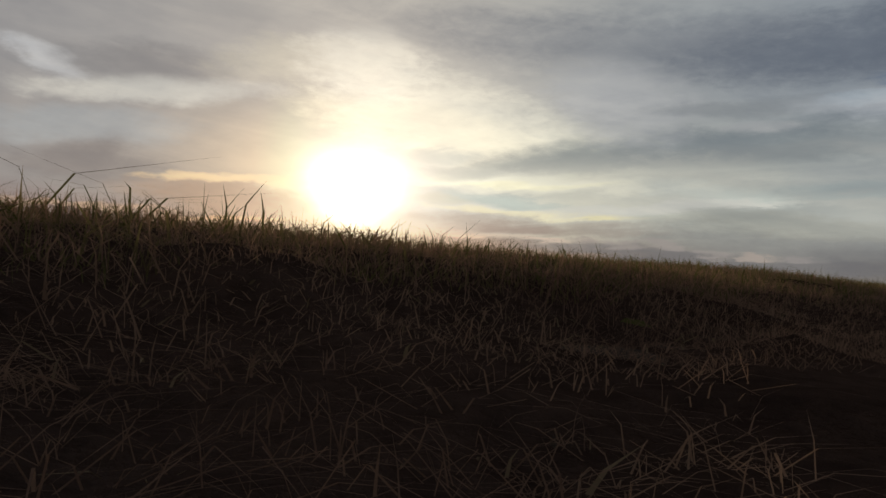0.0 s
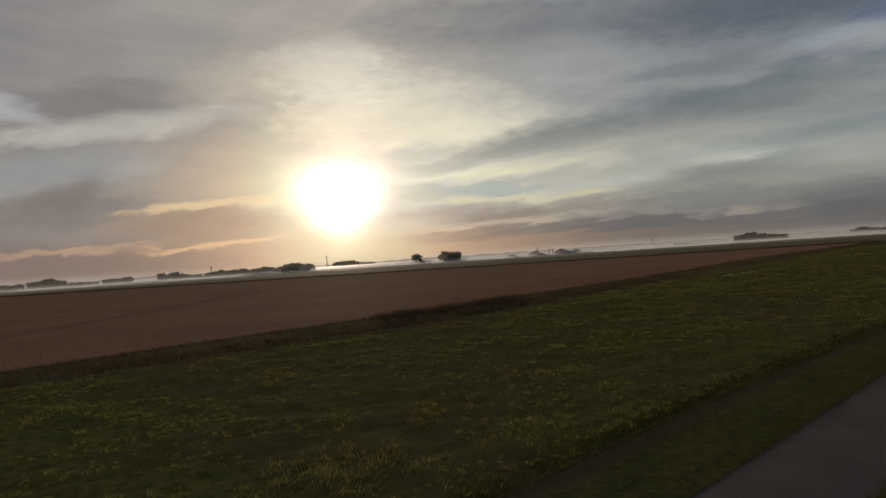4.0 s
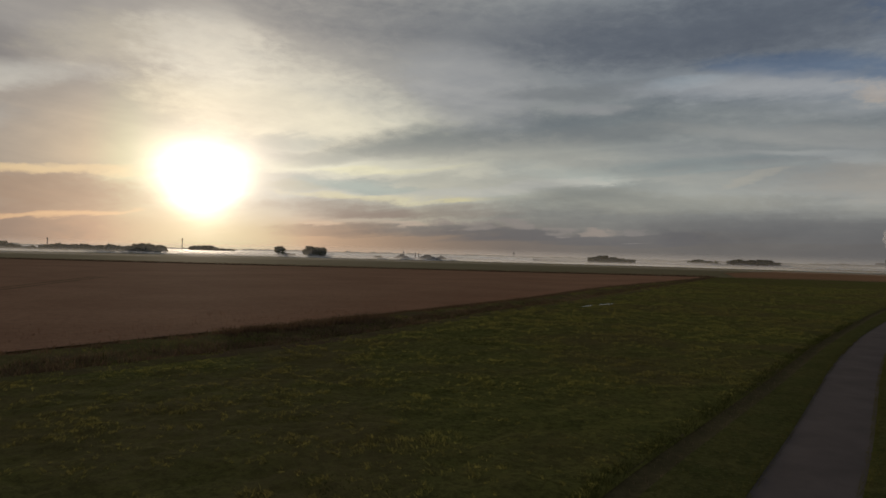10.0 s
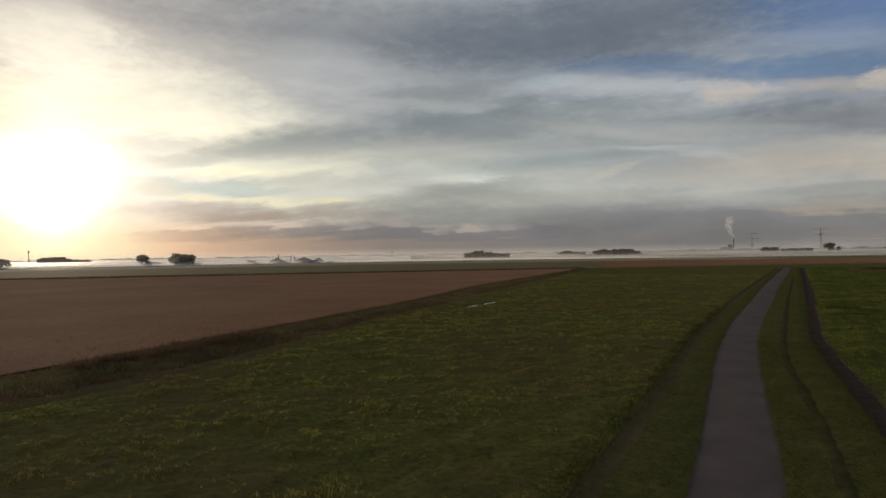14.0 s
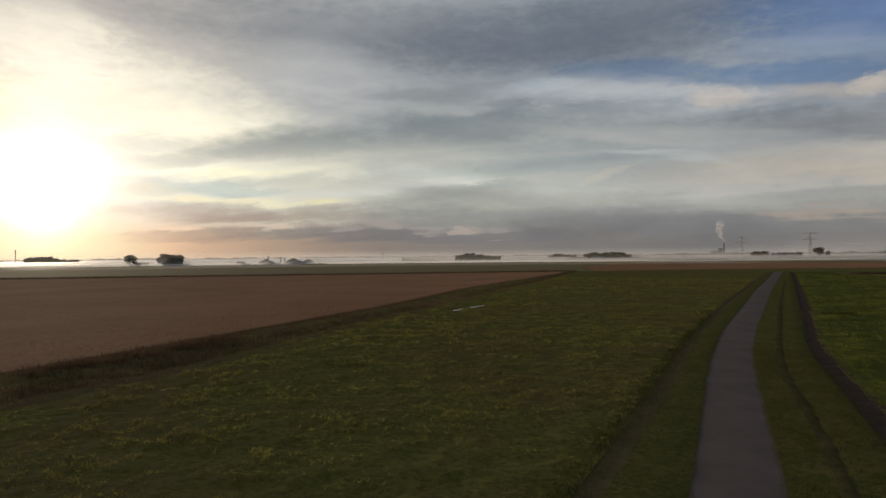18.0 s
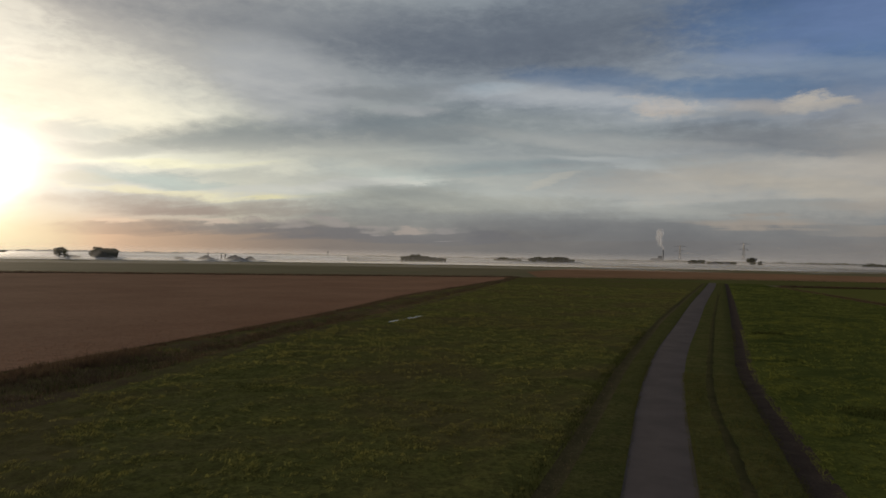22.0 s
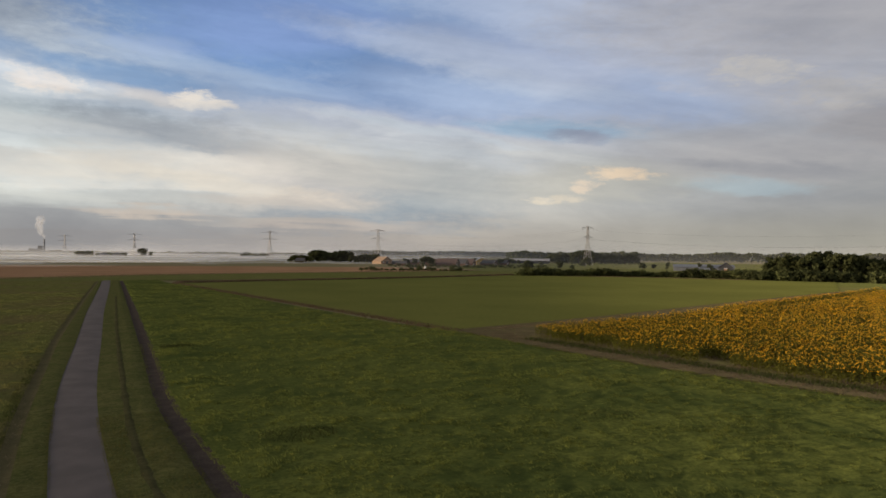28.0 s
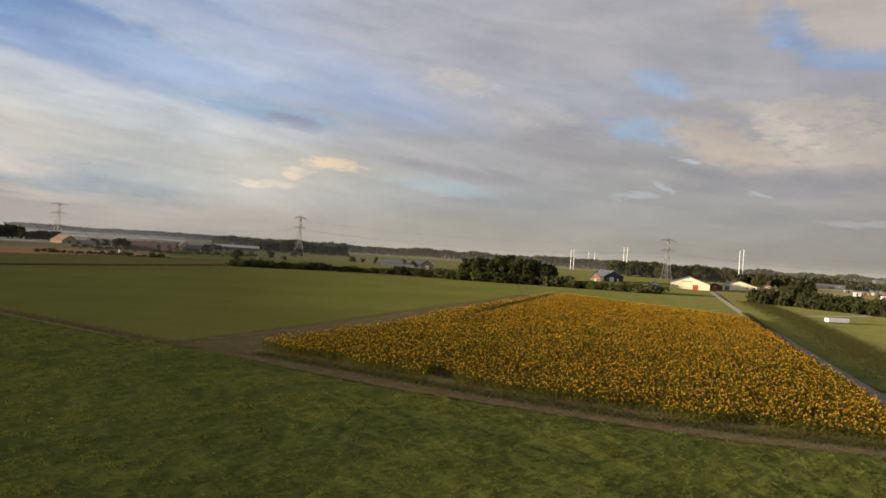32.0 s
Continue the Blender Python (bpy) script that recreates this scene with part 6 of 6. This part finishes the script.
# deep grass where the walk begins, between path and dirt track
def off_rut(x, y):
    keep = np.abs(x - WHEEL(y)) > rut_half(y) * (0.8 + 0.4 * bumps(x, y, 0.5, 15))
    return x[keep], y[keep]


x, y = off_rut(*scatter(shift(ROAD, 1.5), shift(TRACK, -0.8), -12, 5, 1900, 101, 0.35))
blades("verge_grass", x, y, verge_z(x, y), 0.062, 0.0015, 0.9, M_FINE, "tangled fine grass on the verge", 102, 2)
x, y = scatter(shift(TRACK, -2.3), shift(TRACK, -0.75), -7, -0.5, 3000, 141, 0.3)
blades("verge_grass", x, y, verge_z(x, y), 0.046, 0.0011, 1.0, M_FINE, "short dense grass over the hump of the verge", 142, 2)
x, y = scatter(shift(TRACK, -1.9), shift(TRACK, -0.55), -9, 2, 3300, 121, 0.35)
blades("dead_grass", x, y, verge_z(x, y) + 0.02, 0.042, 0.0007, 1.6, M_OLD, "tangled dead grass stems by the track", 122, 2)
x, y = scatter(shift(TRACK, -1.25), lambda v: TRACK(v) - 0.36 + 0.36 * np.clip((-4.35 - v) / 0.5, 0, 1), -7.5, -3.4, 13000, 143, 0.5)
blades("dead_grass", x, y, np.maximum(verge_z(x, y), 0.012) + 0.02 + litter_lumps(x, y), 0.020, 0.00055, 2.9, M_OLD, "matted dead grass spilling onto the track", 144, 2)
x, y = scatter(shift(TRACK, -1.9), shift(TRACK, -0.85), -8, -2, 420, 145, 0.5)
blades("green_stems", x, y, verge_z(x, y) + 0.01, 0.075, 0.0016, 1.1, M_FINE, "green stems pushing through the dead grass", 146, 2)
x, y = scatter(shift(ROAD, 1.9), shift(TRACK, -0.42), -9, 2, 1700, 103, 0.5)
blades("dry_litter", x, y, verge_z(x, y) + 0.03, 0.014, 0.0009, 4.5, M_OLD, "dry cut grass lying on the verge", 104, 2)
x, y = scatter(shift(TRACK, -2.2), shift(TRACK, -0.95), -10, 2, 260, 105, 0.4)
blades("tall_grass", x, y, verge_z(x, y), 0.085, 0.0013, 0.9, M_BLADE, "taller grass stems standing by the track", 106, 2)
x, y = scatter(shift(TRACK, -1.1), shift(TRACK, -0.2), -9, 1, 3200, 115, 0.3)
blades("dry_litter", x, y, verge_z(x, y) + np.where(x < TRACK(y) - 0.45, 0.03, -0.01), 0.013, 0.0008, 5.0, M_OLD, "dry cut grass lying by the track", 116, 2)
x, y = scatter(shift(TRACK, -1.2), shift(TRACK, -0.3), -9, 1, 520, 123, 0.3)
blades("pale_straw", x, y, verge_z(x, y) + np.where(x < TRACK(y) - 0.45, 0.035, 0.0), 0.014, 0.0012, 3.6, M_DRY, "pale straw strewn over the dead grass", 124, 2)
# crumbs of soil on the track
r = np.random.default_rng(131)
x, y = scatter(shift(TRACK, -0.6), shift(TRACK, 0.6), -8, 0, 2600, 132, 0.3)
p = np.stack([x, y, np.full(len(x), -0.004) + 0.012 * bumps(x, y, 0.5, 7)], 1)
s = (0.003 + 0.014 * r.random(len(x)) ** 3)[:, None]
corners = [p + s * (np.array([math.cos(a), math.sin(a), -0.2]) + 0.35 * r.normal(size=(len(x), 3))) for a in (0.0, 1.57, 3.14, 4.71)]
peak = p + s * (np.array([0, 0, 0.9]) + 0.4 * r.normal(size=(len(x), 3)))
tagged(soup("soil_crumbs", np.concatenate([np.stack([corners[i], corners[(i + 1) % 4], peak], 1) for i in range(4)]), 3, M_SOIL), "dark crumbs of soil on the track", "soil", kind="stuff")
for cx, cy, n, wide, tall, seed in ((4.02, -4.62, 34, 0.17, 0.115, 118), (4.15, -4.05, 9, 0.10, 0.09, 126), (4.25, -3.45, 12, 0.16, 0.10, 130)):
    q, d = rng.uniform(0, math.tau, n), np.sqrt(rng.uniform(size=n)) * wide
    x, y = cx + np.cos(q) * d * 0.7, cy + np.sin(q) * d * 1.6
    blades("grass_clump", x, y, verge_z(x, y), tall, 0.0021, 1.1, M_BLADE, "clump of broad arching grass by the track", seed, 2)
for left, right, seed in ((shift(ROAD, 1.45), shift(TRACK, -1.0), 133), (shift(STRIP, 1.0), shift(ROAD, -1.45), 135)):
    x, y = off_rut(*scatter(left, right, -14, 16, 1000, seed, 0.4))
    blades("verge_grass", x, y, verge_z(x, y), 0.06, 0.003, 1.1, M_BLADE, "short rough grass on the verge", seed + 1)
x, y = scatter(shift(ROAD, 1.28), shift(ROAD, 1.62), -16, 60, 700, 117, 0.45)
blades("edge_grass", x, y, verge_z(x, y) + 0.02, 0.07, 0.005, 1.0, M_BLADE, "grass hanging over the asphalt edge", 119)
x, y = scatter(shift(ROAD, -1.62), shift(ROAD, -1.3), -16, 70, 700, 127, 0.45)
blades("edge_grass", x, y, verge_z(x, y) + 0.02, 0.07, 0.005, 1.0, M_BLADE, "grass hanging over the asphalt edge", 128)
for inner, outer, seed in ((0.36, 0.86, 201), (-0.78, -0.36, 203)):
    for y0, y1, per, w in ((-14, 30, 420, 0.005), (30, 100, 150, 0.010)):
        if y0 < 0 and inner < 0:
            y0 = 2
        x, y = scatter(shift(TRACK, inner), shift(TRACK, outer), y0, y1, per, seed, 0.45)
        blades("track_edge_grass", x, y, np.full(len(x), 0.0), 0.12, w, 0.9, M_SOD if inner > 0 else M_BLADE, "ragged grass growing over the track edge", seed + 1)
x, y = scatter(shift(TRACK, -0.6), shift(TRACK, 0.7), -12, 12, 120, 107, 0.3)
blades("track_litter", x, y, verge_z(x, y) - 0.02, 0.03, 0.0016, 2.5, M_DRY, "dry stems strewn on the dark track", 108, 2)
x, y = off_rut(*scatter(shift(ROAD, 1.5), shift(TRACK, -0.5), 9, 60, 130, 109, 0.35))
blades("verge_grass", x, y, verge_z(x, y), 0.13, 0.012, 0.5, M_BLADE, "mown grass between path and track", 110)
x, y = scatter(shift(STRIP, 1.1), shift(ROAD, -1.5), -16, 70, 170, 111, 0.35)
blades("verge_grass", x, y, verge_z(x, y), 0.13, 0.011, 0.5, M_BLADE, "mown grass along the path", 112)
x, y = scatter(shift(STRIP, 0.0), shift(STRIP, 1.2), -16, 70, 18, 113, 0.3)
blades("rut_grass", x, y, verge_z(x, y) - 0.04, 0.12, 0.012, 0.7, M_DRY, "dry grass in the worn rut", 114)

# tussocks of the two meadows: each a spray of long grass lying over to one side
def tussocks(name, x, y, each, radius, height, width, label, seed, mat):
    r = np.random.default_rng(seed)
    n = len(x) * each
    big = np.repeat(np.clip(1 + 0.5 * bumps(x, y, 1.8, 77) + 0.4 * bumps(x, y, 5.0, 78) + 0.2 * r.normal(size=len(x)), 0.35, 2.2), each)
    wind = np.repeat(2.2 + 1.3 * bumps(x, y, 6.0, 79) + 0.5 * r.normal(size=len(x)), each)
    q, d = r.uniform(0, math.tau, n), np.sqrt(r.uniform(size=n)) * radius * big
    px, py = np.repeat(x, each) + np.cos(q) * d, np.repeat(y, each) + np.sin(q) * d
    p = np.stack([px, py, meadow_height(px, py) - 0.03], 1)
    h = height * big * r.uniform(0.55, 1.3, n)
    over = (h * r.uniform(0.4, 1.6, n))[:, None]
    lean = np.stack([np.cos(wind), np.sin(wind), np.zeros(n)], 1) * over + np.stack([np.cos(q), np.sin(q), np.zeros(n)], 1) * over * 0.6
    w = np.stack([-np.sin(q), np.cos(q), np.zeros(n)], 1) * (width * r.uniform(0.6, 1.4, n))[:, None]
    tip = p + lean
    tip[:, 2] += h
    mid = p + lean * 0.3
    mid[:, 2] += h * 0.72
    leaf = np.stack([p, mid + w * 1.3, tip, mid - w * 1.3], 1)
    tagged(soup(name, leaf, 4, mat), label, "grass", kind="stuff")


for left, right, spans, seed in ((shift(DITCH, 0.6), shift(STRIP, -0.2), ((-30, 45, 12.0), (45, 100, 8.0), (100, 220, 3.0)), 120), (shift(TRACK, 0.9), shift(EAST, -0.3), ((-12, 62, 11.0), (62, 140, 6.0), (140, 265, 2.0)), 140)):
    west = seed == 120
    for k, (y0, y1, per) in enumerate(spans):
        x, y = scatter(left, right, y0, y1, per, seed + k, 0.6)
        lush = bumps(x, y, 1.3, 2) + 0.6 * bumps(x, y, 3.1, 1) > (-0.35 if west else -0.4)
        x, y = x[lush], y[lush]
        tussocks("meadow_tussocks", x, y, ((13, 8, 4) if west else (12, 7, 4))[k], 0.15 + 0.11 * k, (0.095 if west else 0.115) + 0.03 * k, (0.012 if west else 0.0145) + 0.012 * k, "tussocks of long green meadow grass", seed + k + 9, M_SOD_OLIVE if west else M_SOD)
# fringe of taller grass above the rut, its dark colour standing for bank shade
for y0, y1, per, w in ((-14, 20, 240, 0.010), (20, 90, 90, 0.016)):
    x, y = scatter(shift(STRIP, -0.75), shift(STRIP, 0.05), y0, y1, per, 150, 0.35)
    blades("rut_fringe", x, y, meadow_height(x, y) * 0.4, 0.24, w, 0.7, M_WEED_SHADE, "overhanging grass along the worn rut, darkened for bank shade", 151 + y0, 2)
# dark weeds by the rut and in the meadow
for wx, wy, wr, wh, n in ((-5.6, -0.2, 1.0, 0.12, 260), (-4.7, -3.4, 1.3, 0.10, 300), (-12.5, 8.7, 1.1, 0.12, 260), (0.9, 95.4, 1.2, 0.5, 300), (6.5, 50.2, 1.6, 0.26, 700), (-30.3, 38.3, 1.2, 0.2, 240), (35, 40, 2.4, 0.2, 480), (28, 47, 1.8, 0.2, 320), (40, 30, 2.0, 0.22, 380)):
    q, d = rng.uniform(0, math.tau, n), np.sqrt(rng.uniform(size=n)) * wr
    x, y = wx + np.cos(q) * d * 1.6, wy + np.sin(q) * d
    blades("weed_patch", x, y, meadow_height(x, y) - 0.05, wh, 0.022, 0.5, M_WEED_SHADE, "patch of dark leafy weeds in the grass", n + int(wx), 2)
# weeds and dead grass on the ditch bank
for y0, y1, per, size, seed in ((-60, 120, 9, 0.34, 160), (120, 290, 2.5, 0.55, 162)):
    x, y = scatter(shift(FIELD, 0.2), shift(FIELD, 3.2), y0, y1, per, seed, 0.4)
    x, y = tufts(x, y, 6, 0.22, seed + 1)
    blades("bank_weeds", x, y, bank_z(x, y) - 0.1, size, 0.035, 0.45, M_REED, "brown dead weeds along the ditch", seed + 5)
    x, y = scatter(shift(FIELD, 3.0), shift(DITCH, 0.9), y0, y1, per * 1.2, seed + 7, 0.4)
    x, y = tufts(x, y, 6, 0.2, seed + 8)
    blades("bank_grass", x, y, bank_z(x, y) - 0.1, size * 0.5, 0.03, 0.5, M_SOD_OLIVE, "long grass on the meadow side of the ditch", seed + 9)
# brown and dark growth along the ditch bottom
for y0, y1, per, seed, mat, name, label in ((-60, 88, 8, 210, M_REED, "ditch_weeds", "brown dead weeds standing in the ditch"), (-60, 88, 2, 214, M_WEED_SHADE, "ditch_weeds", "dark leafy growth in the ditch"), (-60, 110, 5, 222, M_DRY, "ditch_straw", "pale dead grass hanging over the ditch"), (108, 285, 4, 218, M_REED, "ditch_weeds", "brown dead weeds standing in the ditch")):
    x, y = scatter(lambda v: FIELD(v) + 0.52 * (DITCH(v) - FIELD(v)), lambda v: FIELD(v) + 0.86 * (DITCH(v) - FIELD(v)), y0, y1, per, seed, 0.5)
    x, y = tufts(x, y, 7, 0.3, seed + 1)
    blades(name, x, y, bank_z(x, y) - 0.06, 0.42, 0.024, 0.7, mat, label, seed + 2)
# ripe grain standing at the near edge of its field
for lo, hi, per, seed in ((-7.0, 0.2, 14, 240), (-15.0, -7.0, 5, 242)):
    x, y = scatter(shift(FIELD, lo), shift(FIELD, hi), -30, 110, per, seed, 0.2)
    blades("grain_stalks", x, y, np.full(len(x), 0.2), 0.20, 0.022, 0.9, M_STUBBLE, "ripe grain stalks at the field's edge", seed + 1, 1, "stuff", "grain")
x, y = scatter(shift(FIELD, -0.4), shift(FIELD, 0.9), -60, 285, 16, 244, 0.3)
blades("field_margin", x, y, np.full(len(x), 0.12), 0.30, 0.03, 0.7, M_DRY, "dry grass between grain and ditch bank", 245)
# taller stand of weeds on the bank
x, y = scatter(lambda y: FIELD(y) + 1.0, lambda y: FIELD(y) + 5.0, 24, 46, 14, 170, 0.5)
x, y = tufts(x, y, 9, 0.35, 171)
blades("tall_weeds", x, y, bank_z(x, y) - 0.1, 0.62, 0.022, 0.5, M_REED, "stand of tall dark weeds on the bank", 172, 2)
# shallow water lying in the wet edge of the meadow
tagged(strip("ditch_water", lambda y: -45.0 - 0.05 * (y - 81) - 0.5 * np.sin((y - 80.5) / 12.5 * math.pi) ** 0.7, lambda y: -45.0 - 0.05 * (y - 81) + 0.5 * np.sin((y - 80.5) / 12.5 * math.pi) ** 0.7, steps((80.5, 93, 0.5)), 5, lambda x, y, u: 0.13 + 0 * x, water_material()), "pale shallow water lying in the wet meadow edge", "water", kind="structure")
# dark rows of growth along far field edges
def edge_row(points, per_m, height, name, label, seed, wide=1.5, mat=None, slim=0.14):
    r = np.random.default_rng(seed)
    xs, ys = [], []
    for (xa, ya), (xb, yb) in zip(points, points[1:]):
        n = int(math.hypot(xb - xa, yb - ya) * per_m)
        u = r.uniform(size=n)
        xs.append(xa + (xb - xa) * u + r.normal(scale=wide, size=n))
        ys.append(ya + (yb - ya) * u + r.normal(scale=wide, size=n))
    x, y = np.concatenate(xs), np.concatenate(ys)
    blades(name, x, y, np.zeros(len(x)), height, slim, 0.4, mat or M_REED, label, seed + 1)


edge_row([(-98, 291), (-170, 229), (-225, 185), (-330, 96), (-440, 1)], 36, 0.9, "field_edge_weeds", "dark row of weeds along the grain field", 180)
edge_row([(8, 273), (104, 302), (186, 336)], 40, 0.8, "ditch_reeds", "dark row of reeds along a field ditch", 182, 0.8)
edge_row([(41, 100.5), (10, 258), (7, 273)], 60, 0.3, "path_weeds", "brown weeds along a narrow field path", 184, 0.9, None, 0.05)
edge_row([(-92, 300), (0, 366), (120, 402), (214, 436)], 14, 0.6, "stubble_edge", "rough grass at the edge of the tan field", 186, 3.0, M_DRY)
edge_row([(44, 96), (47, 76), (50.3, 60), (55, 46), (61, 33), (68, 20), (80, 5)], 170, 0.14, "path_grass", "dry flattened grass on the trodden path", 188, 1.5, M_REED, 0.03)
edge_row([(46, 101), (84, 106), (150, 135), (216, 161)], 60, 0.2, "path_grass", "dry flattened grass on the trodden path", 190, 1.0, M_DRY, 0.05)
edge_row([(120, 22), (170, 41), (250, 73), (340, 112)], 60, 0.4, "roadside_weeds", "rough brown weeds beside the field road", 192, 2.0, M_BLADE, 0.06)
edge_row([(120, 25), (170, 44), (250, 76), (340, 116)], 110, 0.36, "roadside_grass", "rough green grass beside the field road", 196, 3.2, M_BLADE, 0.07)
edge_row([(80, 21.5), (110, 33.5), (160, 54), (245, 88.5)], 30, 0.3, "roadside_grass", "grass along the edge of the field road", 194, 0.7, M_BLADE)
edge_row([(186, 334), (236, 296), (262, 261), (300, 225)], 40, 0.35, "margin_grass", "pale dry grass margin along the crop field", 198, 1.6, M_DRY)
edge_row([(45, 92), (48.5, 74), (52, 57), (57, 39.5), (64.5, 22.5), (76, 8)], 26, 0.16, "path_grass", "thin grass growing on the trodden path", 233, 2.6, M_DRY, 0.05)
edge_row([(43.5, 98), (50, 97.5), (84, 108), (144, 132)], 16, 0.16, "path_grass", "thin grass growing on the trodden path", 235, 1.6, M_SOD, 0.05)
edge_row([(46.4, 88), (50.2, 70), (53.9, 53), (59.4, 36.5), (68.5, 19)], 110, 0.34, "field_margin_weeds", "green weeds at the foot of the sunflowers", 230, 0.8, M_WEED_SHADE, 0.04)
x, y = scatter(shift(EAST, -0.9), shift(EAST, 0.7), -5, 105, 60, 250, 0.35)
blades("meadow_fringe", x, y, np.full(len(x), 0.02), 0.16, 0.022, 0.8, M_SOD, "ragged grass at the edge of the trodden path", 251)
